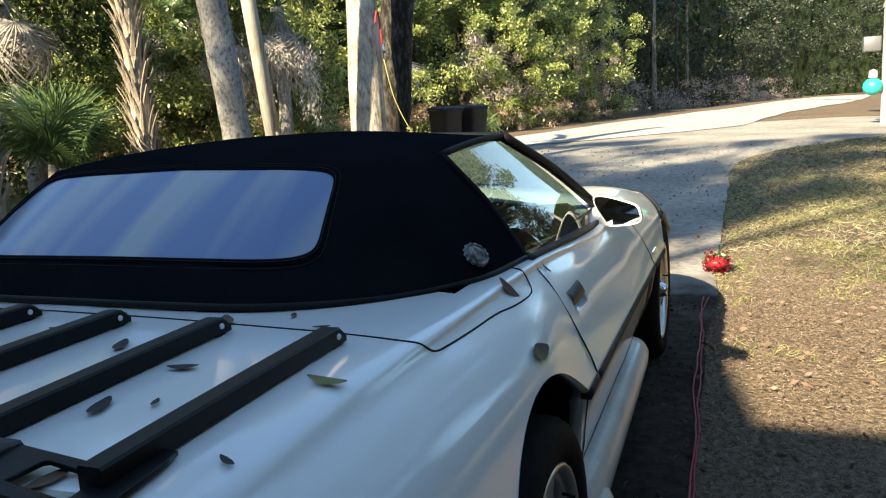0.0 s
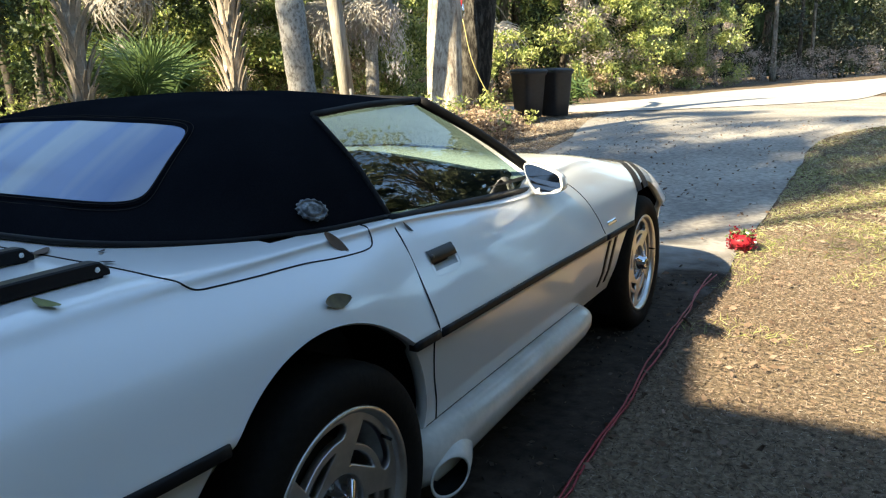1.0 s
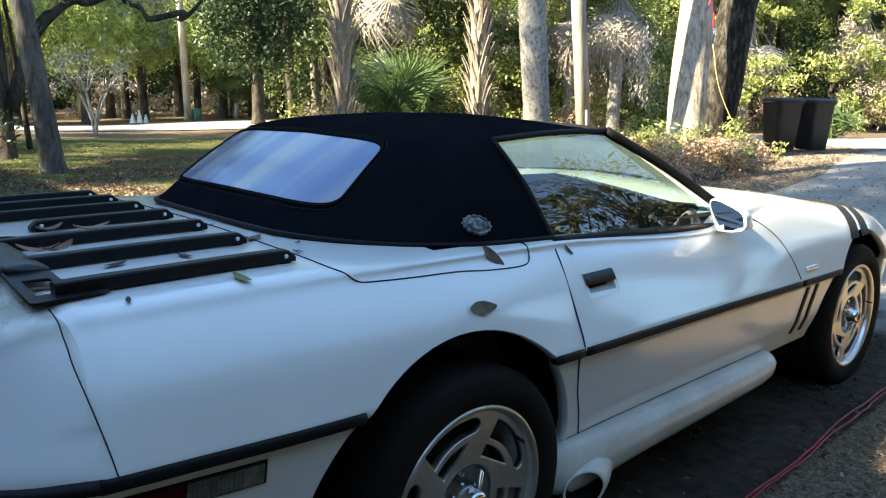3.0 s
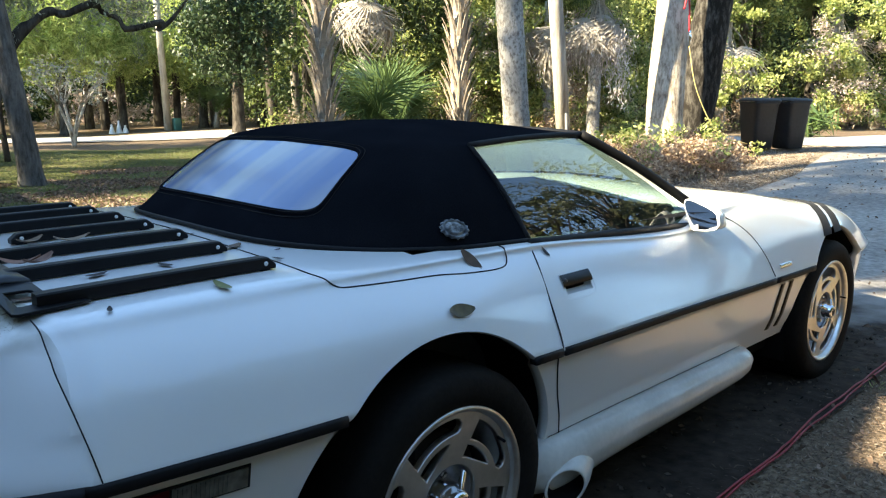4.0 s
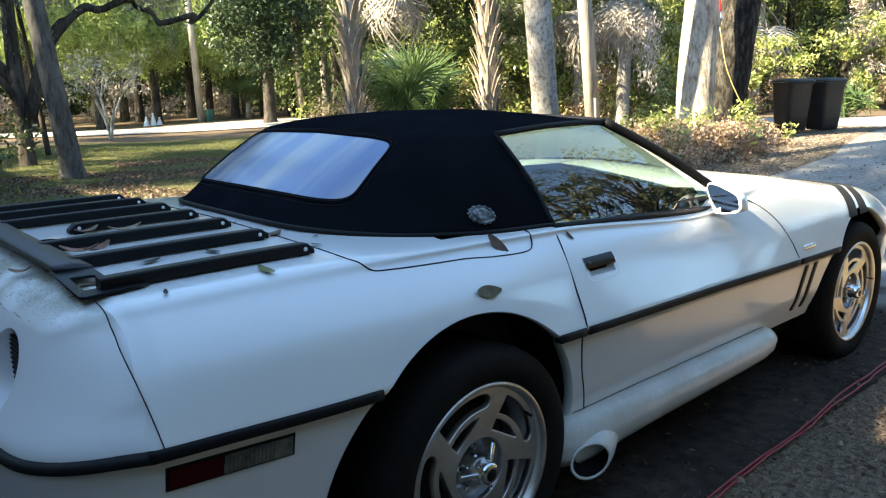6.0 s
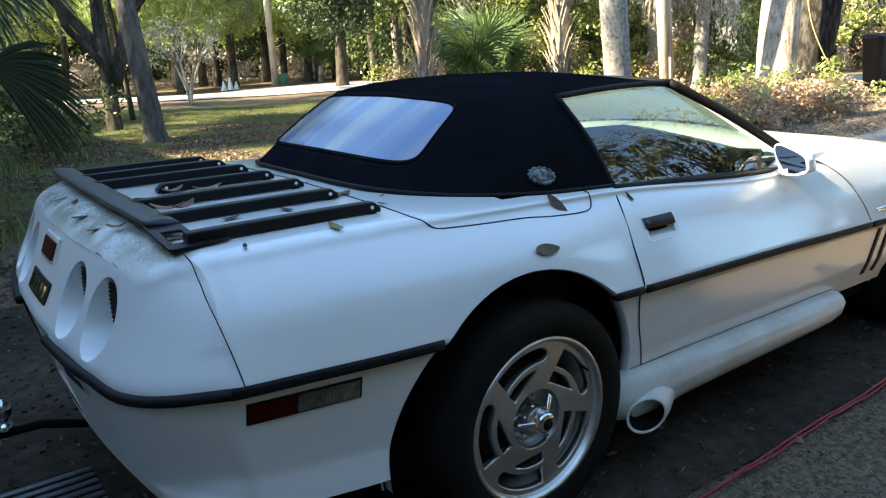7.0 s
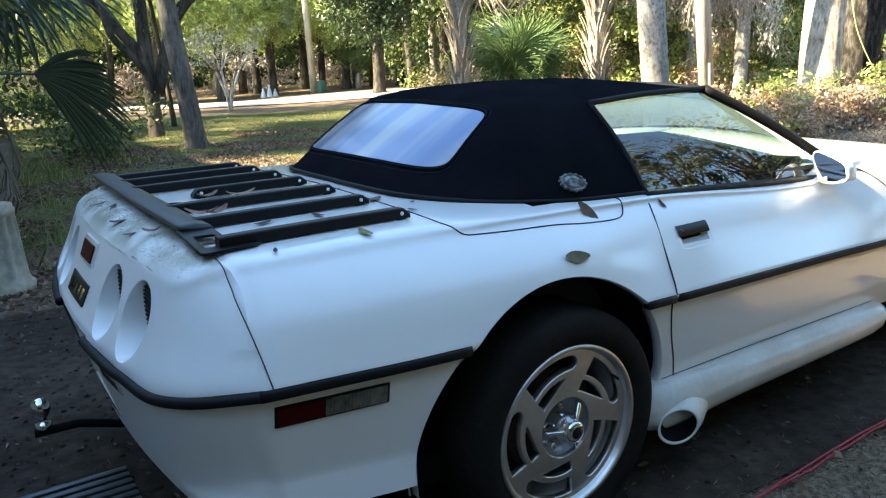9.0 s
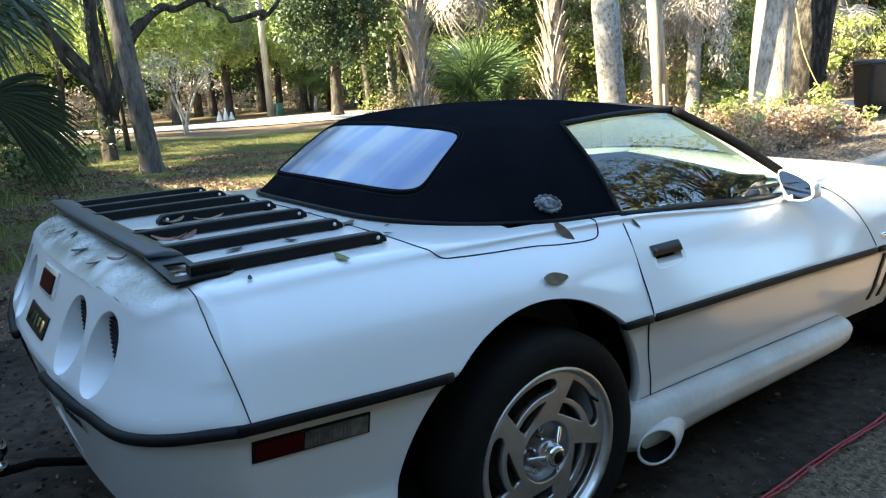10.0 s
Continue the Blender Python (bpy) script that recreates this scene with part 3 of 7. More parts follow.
        on_tail("script_bar", y, y + 0.026, 0.712 + 0.006 * (k % 2), 0.740, 0.006, CHROME, badge)
    stick = on_tail("sticker", -0.46, -0.30, 0.572, 0.607, 0.003, SKIRT, car, "pale oval maker's badge")
    for k in range(4):
        on_tail("script_bar", -0.44 + k * 0.033, -0.42 + k * 0.033, 0.58, 0.60, 0.0045, BARPAINT, stick)
    # rubber strip round the tail
    pts = []
    for y in np.linspace(0.205, 0.50, 8):
        pts.append((tail_x(-y, 0.645) - 0.004, -y, 0.64))
    # round the corner it lies on the bumper's own skin
    for k in range(1, 24):
        ang = math.radians(4 * k)
        out = Vector((-math.cos(ang), -math.sin(ang), 0))
        z = 0.64 + 0.024 * smooth01(0.0, 80.0, 4.0 * k) - 0.011 * math.sin(math.pi * min(1.0, k / 22)) ** 2
        hit, nor, _, _ = skin.ray_cast(Vector((-0.80, -0.50, z)), out)
        if hit is not None:
            pts.append(tuple(hit + out * 0.003))
    return pts, skin


door, bumper_bm, tail_bmesh = build_body()
strip_a, tail_skin = build_tail(bumper_bm, tail_bmesh)


def gap_line(name, pts, radius=0.0022, per=5):
    part(name, tube_bm(catmull(pts, per), radius, 6), GAP, car)


def band(name, xs, height, proud, material, zoff=0.0, sign=-1):
    """A flat moulding along the strip line on the car's side."""
    rows = []
    for x in xs:
        zs = flow(x, TABLE["x"], TABLE["zs"]) + zoff
        ym = flow(x, TABLE["x"], TABLE["ym"])
        h = height / 2
        rows.append([(x, sign * (ym - 0.02), zs - h), (x, sign * (ym + proud * 0.5), zs - h), (x, sign * (ym + proud), zs - h * 0.5), (x, sign * (ym + proud), zs + h * 0.5),
                     (x, sign * (ym + proud * 0.5), zs + h), (x, sign * (ym - 0.02), zs + h)])
    bm = grid_bm(rows, close_v=True)
    bmesh.ops.holes_fill(bm, edges=bm.edges[:])
    return part(name, bm, material, car)


for sgn in (-1, 1):
    band("rub_strip", np.linspace(-0.84, -0.340, 20), 0.024, 0.006, RUBBER, -0.008, sgn)
    band("rub_strip", np.linspace(0.253, 0.366, 5), 0.023, 0.006, RUBBER, -0.008, sgn)
    band("rub_strip", np.linspace(0.378, 1.733, 40), 0.023, 0.006, RUBBER, -0.008, sgn)
    band("rub_strip", np.linspace(1.747, 2.128, 12), 0.023, 0.006, RUBBER, -0.008, sgn)
# the strip goes on round the tail's corner and stops at the plate
for sgn in (1, -1):
    line = [Vector((p[0], p[1] * sgn, p[2])) for p in catmull(strip_a[::2], 6)]
    part("rub_strip", tube_bm([tuple(p) for p in line], 0.0125, 10), RUBBER, car)

# panel joints
for sgn in (-1, 1):
    gap_line("door_joint", [side_pt(x, z, 0.0004, sgn) for x, z in ((0.416, 0.893), (0.392, 0.84), (0.377, 0.75), (0.372, 0.64), (0.376, 0.60), (0.398, 0.50), (0.425, 0.42), (0.452, 0.345))], per=8)
    gap_line("wing_joint", [side_pt(x, z, 0.0004, sgn) for x, z in ((1.42, 0.88), (1.53, 0.845), (1.63, 0.78), (1.70, 0.69), (1.735, 0.61))], per=8)
    gap_line("lid_joint", [top_pt(x, sgn * y, 0.0004) for x, y in ((-0.308, 0.0), (-0.308, 0.25), (-0.308, 0.45), (-0.304, 0.58), (-0.300, 0.66), (-0.294, 0.700), (-0.278, 0.728), (-0.250, 0.742), (-0.20, 0.747), (-0.10, 0.752), (0.03, 0.757), (0.126, 0.766), (0.235, 0.768), (0.280, 0.758), (0.296, 0.735), (0.300, 0.71))], 0.0020, 6)
    gap_line("bumper_joint", [(-0.842, sgn * (y + 0.0004), z + 0.0004) for y, z in reversed(section(-0.842)) if 0.855 < z and y > 0.655] + [side_pt(x, z, 0.0004, sgn) for x, z in ((-0.842, 0.84), (-0.832, 0.78), (-0.82, 0.72), (-0.812, 0.672))], 0.0014, 6)

# side marker lamp in the rear bumper
for sgn in (-1, 1):
    marker = empty("side_marker")
    marker.parent = car

    def patch(name, x0, x1, z0, z1, out, material, parent, label="", slope=-0.045):
        n, rows = 8, []
        for o in (-0.01, out):
            for zz in ((z0, z1) if o < 0 else (z1, z0)):
                rows.append([side_pt(x0 + (x1 - x0) * k / n, zz + slope * (x0 + (x1 - x0) * k / n + 0.68), o, sgn) for k in range(n + 1)])
        bm = grid_bm(rows, close_u=True)
        bmesh.ops.holes_fill(bm, edges=bm.edges[:])
        return part(name, bm, material, parent, label, smooth=False)

    patch("surround", -0.806, -0.543, 0.567, 0.618, 0.003, RUBBER, marker)
    patch("red_lens", -0.800, -0.700, 0.572, 0.613, 0.007, LENSRED, marker, "red lens")
    patch("clear_lens", -0.696, -0.550, 0.572, 0.613, 0.007, LENSCLEAR, marker, "ribbed clear lens")
    for k in range(12):
        x = -0.686 + k * 0.0085
        patch("rib", x, x + 0.003, 0.574, 0.611, 0.009, LENSCLEAR, marker)
    # vents and badge on the front wing
    for k in range(2):
        x0 = 1.835 + k * 0.085
        rows = [[side_pt(x0 + dx + 0.02 * (z - 0.36) / 0.2, z, o, sgn) for z in np.linspace(0.355, 0.555, 8)] for dx, o in ((0, -0.01), (0, 0.004), (0.03, 0.004), (0.03, -0.01))]
        part("wing_vent", grid_bm(rows), BARPAINT, car, "black slanted air vent")
    rows = [[side_pt(x, z, o, sgn) for x in np.linspace(1.79, 1.90, 8)] for z, o in ((0.63, -0.004), (0.632, 0.004), (0.645, 0.004), (0.647, -0.004))]
    part("wing_badge", grid_bm(rows), CHROME, car, "small chrome badge with script")
    # black stripes over the front wing
    for k in range(2):
        x0 = 2.350 + k * 0.128
        ends = []
        for x1 in (x0, x0 + 0.096):
            run_top = [top_pt(x1 + 0.55 * (0.727 - y), sgn * y, 0.0025) for y in np.linspace(0.40, 0.745, 16)]
            z_top = run_top[-1][2]
            ends.append(run_top + [side_pt(x1 - 0.01 - 0.55 * (z_top - z), z, 0.0025, sgn) for z in np.linspace(z_top - 0.006, 0.70, 9)])
        part("wing_stripe", grid_bm([[tuple(Vector(a).lerp(Vector(b), u)) for a, b in zip(*ends)] for u in (0, 0.5, 1)]), GAP, car, "black stripe over the front wing")

# door handles: a hollow with a flap
for sgn in (-1, 1):
    flap = [[side_pt(x, z, o, sgn) for x in np.linspace(0.45, 0.588, 8)] for z, o in ((0.774, -0.004), (0.776, 0.004), (0.79, 0.006), (0.804, 0.004), (0.806, -0.004))]
    h = part("door_handle", grid_bm(flap), BARPAINT, car, "flush black door handle")
    cup = []
    for grow, o in ((0.008, 0.0012), (0.004, 0.0016), (0.0, -0.003), (-0.006, -0.016), (-0.016, -0.022)):
        cup.append([side_pt(0.520 + (0.068 + grow) * math.copysign(abs(math.cos(a)) ** 0.4, math.cos(a)), 0.765 + (0.020 + grow) * math.copysign(abs(math.sin(a)) ** 0.5, math.sin(a)), o, sgn) for a in np.linspace(0, 2 * math.pi, 40, endpoint=False)])
    cup = [list(r) for r in zip(*cup)]
    cup.append(cup[0])
    part("handle_recess", grid_bm(cup), PAINT, h)
    part("keyhole", lathe_bm([(0.001, -0.003), (0.006, -0.003), (0.007, 0.002)], 14, m=Matrix.Translation(Vector(side_pt(0.466, 0.79, 0.004, sgn)))), mat("dull_lock", (0.10, 0.10, 0.10), 0.5, 0.6), h)


# ---- wheels ----
def arc(r, a0, a1, n=10):
    return [(r * math.cos(radians(a0 + (a1 - a0) * k / n)), r * math.sin(radians(a0 + (a1 - a0) * k / n))) for k in range(n + 1)]


def plate_from_outlines(name, outlines, depth, bevel):
    """A flat plate with holes, from closed outlines; the first is the rim."""
    cu = bpy.data.curves.new(name, "CURVE")
    cu.dimensions, cu.fill_mode, cu.extrude, cu.bevel_depth, cu.bevel_resolution = "2D", "BOTH", depth, bevel, 1
    for pts in outlines:
        sp = cu.splines.new("POLY")
        sp.points.add(len(pts) - 1)
        for p, q in zip(sp.points, pts):
            p.co = (q[0], q[1], 0, 1)
        sp.use_cyclic_u = True
    tmp = bpy.data.objects.new(name, cu)
    scene.collection.objects.link(tmp)
    me = bpy.data.meshes.new_from_object(tmp)
    bpy.data.objects.remove(tmp)
    bpy.data.curves.remove(cu)
    bm = bmesh.new()
    bm.from_mesh(me)
    bpy.data.meshes.remove(me)
    bmesh.ops.remove_doubles(bm, verts=bm.verts[:], dist=0.0001)
    return bm


HUBGREY = mat("dull_hub_alloy", (0.32, 0.32, 0.33), 0.42, 0.9, grain=0.2, scale=40)


def build_wheel(width):
    """A wheel that faces -y with its hub's face near y = 0."""
    w = empty("wheel")
    tyre = [(0.230, 0.0), (0.241, -0.011), (0.266, -0.020), (0.300, -0.018), (0.318, -0.006), (0.327, 0.012), (0.329, 0.04), (0.329, width - 0.04), (0.326, width - 0.01), (0.30, width + 0.01), (0.225, width)]
    part("tyre", lathe_bm(tyre, 72), TYRE, w)
    barrel = [(0.2355, 0.004), (0.2385, -0.006), (0.2345, -0.013), (0.226, -0.011), (0.220, 0.0), (0.214, 0.03), (0.195, 0.06), (0.185, 0.12), (0.20, width - 0.02), (0.225, width)]
    part("rim", lathe_bm(barrel, 72), ALLOY, w, "polished alloy rim")
    outlines = [arc(0.2175, 0, 354, 59), arc(0.0875, 0, 352, 44)]

    def pol(r, a):
        return (r * math.cos(radians(a)), r * math.sin(radians(a)))

    for k in range(5):
        a = 135 - 72 * k
        outlines.append(arc(0.205, a + 1, a - 47, 12) + [pol(0.202, a - 51), pol(0.191, a - 54.5), pol(0.176, a - 55), pol(0.163, a - 51.5)]
                        + [pol(0.147 + 0.014 * u, a + 4 - 51 * u) for u in (0.86, 0.7, 0.55, 0.4, 0.25, 0.1)] + [pol(0.146, a + 4)])
        outlines.append([pol(0.1385 + 0.008 * u, a + 5 - 46 * u) for u in (0, 0.2, 0.4, 0.6, 0.8, 1)] + [pol(0.140, a - 43), pol(0.103, a + 1), pol(0.098, a + 8)])
    face = plate_from_outlines("wheel_face", outlines, 0.008, 0.003)
    face.transform(Matrix.Translation((0, 0.020, 0)) @ Matrix.Rotation(radians(90), 4, "X"))
    part("wheel_face", face, ALLOY, w, "machined five-spoke face with slots", smooth=False)
    part("hub_bowl", lathe_bm([(0.090, 0.010), (0.087, 0.014), (0.082, 0.034), (0.070, 0.046), (0.03, 0.047), (0.001, 0.047)], 48), HUBGREY, w)
    # disc and backing are near black: shade behind the spokes as colour
    part("brake_disc", lathe_bm([(0.02, 0.075), (0.145, 0.075), (0.15, 0.08), (0.15, 0.1)], 40), mat("shaded_disc", (0.030, 0.022, 0.017), 0.8, 0.2, grain=0.3), w)
    part("dark_backing", lathe_bm([(0.01, 0.11), (0.19, 0.11)], 40), DARK, w)
    caliper = box_bm((-0.16, 0.05, 0.04), (-0.08, 0.10, 0.14), 0.01)
    part("caliper", caliper, DARK, w)
    cap = [(0.0005, -0.032), (0.018, -0.033), (0.027, -0.031), (0.031, -0.024), (0.032, -0.010), (0.036, -0.002), (0.040, 0.012), (0.042, 0.042)]
    c = part("centre_cap", lathe_bm(cap, 36), CHROME, w, "chrome spinner cap")
    part("cap_emblem", lathe_bm([(0.0005, -0.0345), (0.016, -0.0342), (0.0185, -0.031)], 24), BARPAINT, c)
    for k in range(3):
        m = Matrix.Rotation(radians(120 * k + 30), 4, "Y")
        wing = box_bm((-0.007, -0.022, 0.024), (0.007, -0.004, 0.076), 0.004)
        for v in wing.verts:
            v.co.y += 0.35 * max(0, v.co.z - 0.018)
        wing.transform(m)
        part("spinner_blade", wing, CHROME, c)
    for k in range(5):
        a = radians(72 * k + 99)
        nut = lathe_bm([(0.0005, -0.004), (0.008, -0.004), (0.010, 0.0), (0.010, 0.03)], 6, m=Matrix.Translation((0.060 * math.cos(a), 0.026, 0.060 * math.sin(a))))
        part("lug_nut", nut, CHROME, w, smooth=False)
    part("valve", tube_bm([(0.200 * math.cos(0.62), 0.01, 0.200 * math.sin(0.62)), (0.196 * math.cos(0.62), -0.018, 0.196 * math.sin(0.62))], 0.004), RUBBER, w)
    return w


wheel = build_wheel(0.25)
spots = ((-0.006, -0.852, 3), (2.443, -0.825, 27))
for i, (x, y, turn) in enumerate(spots):
    w = wheel if i == 0 else copy_thing(wheel, Matrix())
    w.parent = car
    w.matrix_basis = pose(x, y, 0.327) @ Matrix.Rotation(radians(turn), 4, "Y")
    far = copy_thing(wheel, Matrix())
    far.parent = car
    far.matrix_basis = pose(x, -y, 0.327, 0, 0, 180)

# wheel arches: a rolled lip and a dark housing
for ax, az, r in ARCHES:
    for sgn in (-1, 1):
        angs = np.linspace(-8, 188, 50)
        rows = []
        for a in angs:
            cx, cz = math.cos(radians(a)), math.sin(radians(a))
            x, z = ax + r * cx, max(az + r * cz, 0.27)
            y0 = side_pt(x, z, 0, sgn)[1]
            row = []
            for dr, dy in ((0.0, 0.001), (-0.004, -0.004), (-0.004, -0.03), (0.01, -0.032)):
                row.append((ax + (r + dr) * cx, y0 + sgn * dy, az + (r + dr) * cz))
            rows.append(row)
        part("arch_lip", grid_bm(rows), PAINT, car)
        rows = []
        for a in np.linspace(-25, 205, 36):
            cx, cz = math.cos(radians(a)), math.sin(radians(a))
            rows.append([(ax + r * cx * k, sgn * y, az + r * cz * k) for y, k in ((0.85 if a < 0 or a > 180 else 0.862, 1.0), (0.80, 1.01), (0.50, 1.0), (0.46, 0.9), (0.45, 0.02))])
        for row in rows:
            x, _, z = row[0]
            row[0] = (x, side_pt(x, max(z, 0.31), -0.03, sgn)[1], z)
        part("wheel_housing", grid_bm(rows), DARK, car)
part("floor_pan", box_bm((-0.86, -0.72, 0.20), (3.1, 0.72, 0.30), 0.03), DARK, car)
part("floor_pan", box_bm((0.44, -0.77, 0.22), (1.66, 0.77, 0.34), 0.03), DARK, car)

# side pipe covers with the pipe ends
COVER = [(0.268, 0.262, 0.318, 0.812), (0.276, 0.238, 0.332, 0.834), (0.30, 0.214, 0.340, 0.848), (0.34, 0.200, 0.343, 0.862), (0.385, 0.194, 0.344, 0.872), (0.50, 0.196, 0.344, 0.880), (0.62, 0.207, 0.344, 0.880), (0.78, 0.211, 0.343, 0.878), (1.1, 0.214, 0.341, 0.873),
         (1.40, 0.217, 0.337, 0.868), (1.54, 0.221, 0.334, 0.865), (1.61, 0.229, 0.332, 0.859), (1.645, 0.243, 0.328, 0.848), (1.664, 0.262, 0.321, 0.832), (1.672, 0.280, 0.312, 0.815)]


def cover_ring(x, z0, z1, yo):
    """A section of the cover: a narrow ledge, a rolled outer edge and a tucked underside."""
    d = z1 - z0
    pts = [(0.775, z1 + 0.004), (yo - 0.042, z1), (yo - 0.016, z1 - 0.16 * d), (yo - 0.003, z1 - 0.36 * d), (yo, z1 - 0.55 * d), (yo - 0.010, z0 + 0.16 * d), (yo - 0.040, z0), (0.775, z0 + 0.02)]
    return [(x, float(y), float(z)) for y, z in catmull(pts, 5)]


for sgn in (-1, 1):
    rows = [[(x, sgn * y, z) for x, y, z in cover_ring(*st)] for st in COVER]
    bm = grid_bm(rows, close_v=True)
    bmesh.ops.holes_fill(bm, edges=bm.edges[:])
    cover = part("side_pipe_cover", bm, SKIRT, car, "white side pipe cover under the door")

    def mouth(x, y, z, a, b, n=40):
        u = Vector((0.93, 0.36, 0.0))
        return [tuple(Vector((p.x, sgn * p.y, p.z))) for p in (Vector((x, y, z)) + u * (a * math.cos(q)) + Vector((0.05, 0, 1)) * (b * math.sin(q)) for q in (2 * math.pi * k / n for k in range(n)))]

    part("pipe_end", grid_bm([mouth(0.58, 0.815, 0.262, 0.050, 0.055), mouth(0.49, 0.852, 0.240, 0.064, 0.060), mouth(0.44, 0.872, 0.229, 0.070, 0.061), mouth(0.405, 0.885, 0.222, 0.0695, 0.0585), mouth(0.397, 0.8885, 0.2205, 0.067, 0.0565), mouth(0.395, 0.8895, 0.220, 0.0625, 0.0525), mouth(0.400, 0.887, 0.221, 0.059, 0.049)], close_v=True), SKIRT, cover, "round white pipe end")
    part("pipe_lining", grid_bm([mouth(0.400, 0.887, 0.221, 0.059, 0.049), mouth(0.43, 0.874, 0.229, 0.057, 0.048), mouth(0.46, 0.862, 0.236, 0.055, 0.046), mouth(0.46, 0.862, 0.236, 0.001, 0.001)], close_v=True), DARK, cover)
    gap_line("cover_joint", [side_pt(x, z, 0.0008, sgn) for x, z in ((0.40, 0.349), (0.6, 0.3495), (0.9, 0.348), (1.2, 0.345), (1.45, 0.341), (1.62, 0.337))], 0.0008)

# ---- soft top ----
BASE = catmull([(-0.262, 0.0, 0.935), (-0.258, 0.22, 0.934), (-0.235, 0.38, 0.930), (-0.165, 0.50, 0.922), (-0.06, 0.590, 0.912), (0.06, 0.655, 0.906), (0.20, 0.695, 0.900), (0.425, 0.712, 0.893)], 8)
UPPER = catmull([(0.125, 0.0, 1.178), (0.12, 0.20, 1.174), (0.12, 0.34, 1.168), (0.135, 0.43, 1.162), (0.185, 0.490, 1.160), (0.25, 0.515, 1.158), (0.32, 0.525, 1.155), (0.372, 0.529, 1.152)], 8)
top = tagged(empty("soft_top"), "", "")
top.parent = car


def panel_pt(i, v):
    """A point of the canvas between the lower edge and the roof."""
    a, b = Vector(BASE[i]), Vector(UPPER[i])
    p = a.lerp(b, v)
    side = i / (len(BASE) - 1)
    bow = 0.030 * math.sin(math.pi * v) * (0.35 + 0.65 * smooth01(0.3, 0.8, side)) * (1 - 0.75 * smooth01(0.85, 1.0, side))
    out = Vector((-0.6 * (1 - side), 0.75 * side, 0.5)).normalized()
    return p + out * bow


EDGE_TOP = UPPER + catmull([UPPER[-1], (0.62, 0.524, 1.169), (0.910, 0.508, 1.174)], 8)[1:]
run = np.concatenate([[0], np.cumsum([(Vector(b) - Vector(a)).length for a, b in zip(EDGE_TOP, EDGE_TOP[1:])])])
run = run / run[-1]


def roof_mid(x):
    return float(np.interp(x, (0.125, 0.2, 0.3, 0.5, 0.75, 0.9, 0.99), (1.178, 1.197, 1.208, 1.217, 1.214, 1.200, 1.184)))


def roof_pt(j, w):
    """The roof from its side edge (w = 0) to the middle (w = 1)."""
    e = Vector(EDGE_TOP[j])
    xc = 0.125 + 0.863 * float(run[j]) ** 1.45
    q = e.lerp(Vector((xc, 0, 0)), w)
    q.z = e.z + (roof_mid(xc) - e.z) * (1 - (1 - w) ** 2.3)
    return q


canvas = bmesh.new()
for sgn in (-1, 1):
    grid_bm([[(p.x, sgn * p.y, p.z) for p in (panel_pt(i, v) for v in np.linspace(0, 1, 13))] for i in range(len(BASE))], canvas)
    grid_bm([[(p.x, sgn * p.y, p.z) for p in (roof_pt(j, w) for w in np.linspace(0, 1, 17))] for j in range(len(EDGE_TOP))], canvas)
bmesh.ops.remove_doubles(canvas, verts=canvas.verts[:], dist=0.001)
part("canvas", canvas, CANVAS, top, "black canvas roof, back and sides")
front_row = [roof_pt(len(EDGE_TOP) - 1, w) for w in np.linspace(0, 1, 17)]
roof = [[Vector((p.x, -p.y, p.z)) for p in front_row] + front_row[-2::-1]]
lip = [tuple(Vector(p) + Vector((0.004, 0, -0.006))) for p in roof[-1]]
part("header_seal", tube_bm(lip, 0.014, 8), RUBBER, top)
edge = [tuple(Vector(BASE[i])) for i in range(len(BASE))]
loop = [(p[0], -p[1], p[2] + 0.004) for p in edge[::-1]] + [(p[0], p[1], p[2] + 0.004) for p in edge[1:]]
part("hem", tube_bm(loop, 0.007, 8), RUBBER, top, "piped lower hem")
# rear window
def window_pt(s, v, out):
    """s from -1 to 1 across, v from 0 to 1 up the back of the top."""
    i = abs(s) * 29.5
    k = min(int(i), len(BASE) - 2)
    p = panel_pt(k, v).lerp(panel_pt(k + 1, v), i - k)
    n = Vector((-0.66, 0.0, 0.75))
    q = p + n * out
    return (q.x, math.copysign(q.y, s) if s else 0.0, q.z)


def win_loop(grow, out, n=72):
    pts = []
    for k in range(n):
        a = 2 * math.pi * k / n
        c, s = math.cos(a), math.sin(a)
        e = 0.24
        x = math.copysign(abs(c) ** e, c)
        y = math.copysign(abs(s) ** e, s)
        v = 0.585 + (0.315 + grow) * y
        pts.append(window_pt(x * (0.715 + grow * 0.62) * (1.0 - 0.06 * (v - 0.5)), v, out))
    return pts


outer, inner = win_loop(0.035, 0.003), win_loop(0.0, 0.004)
mid = [tuple((Vector(a) + Vector(b)) / 2 + Vector((-0.66, 0, 0.75)) * 0.004) for a, b in zip(outer, inner)]
rearwin = part("rear_window_frame", grid_bm([outer, mid, inner], close_v=True), CANVAS, top, "stitched black canvas frame")
part("stitching", tube_bm(win_loop(0.024, 0.0075) + win_loop(0.024, 0.0075)[:1], 0.0010, 5, cap=False), mat("brown_thread", (0.035, 0.03, 0.028), 0.9, spec=0.1), rearwin)
part("stitching", tube_bm(win_loop(0.055, 0.0025) + win_loop(0.055, 0.0025)[:1], 0.0010, 5, cap=False), mat("brown_thread_b", (0.03, 0.026, 0.024), 0.9, spec=0.1), rearwin)
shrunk = []
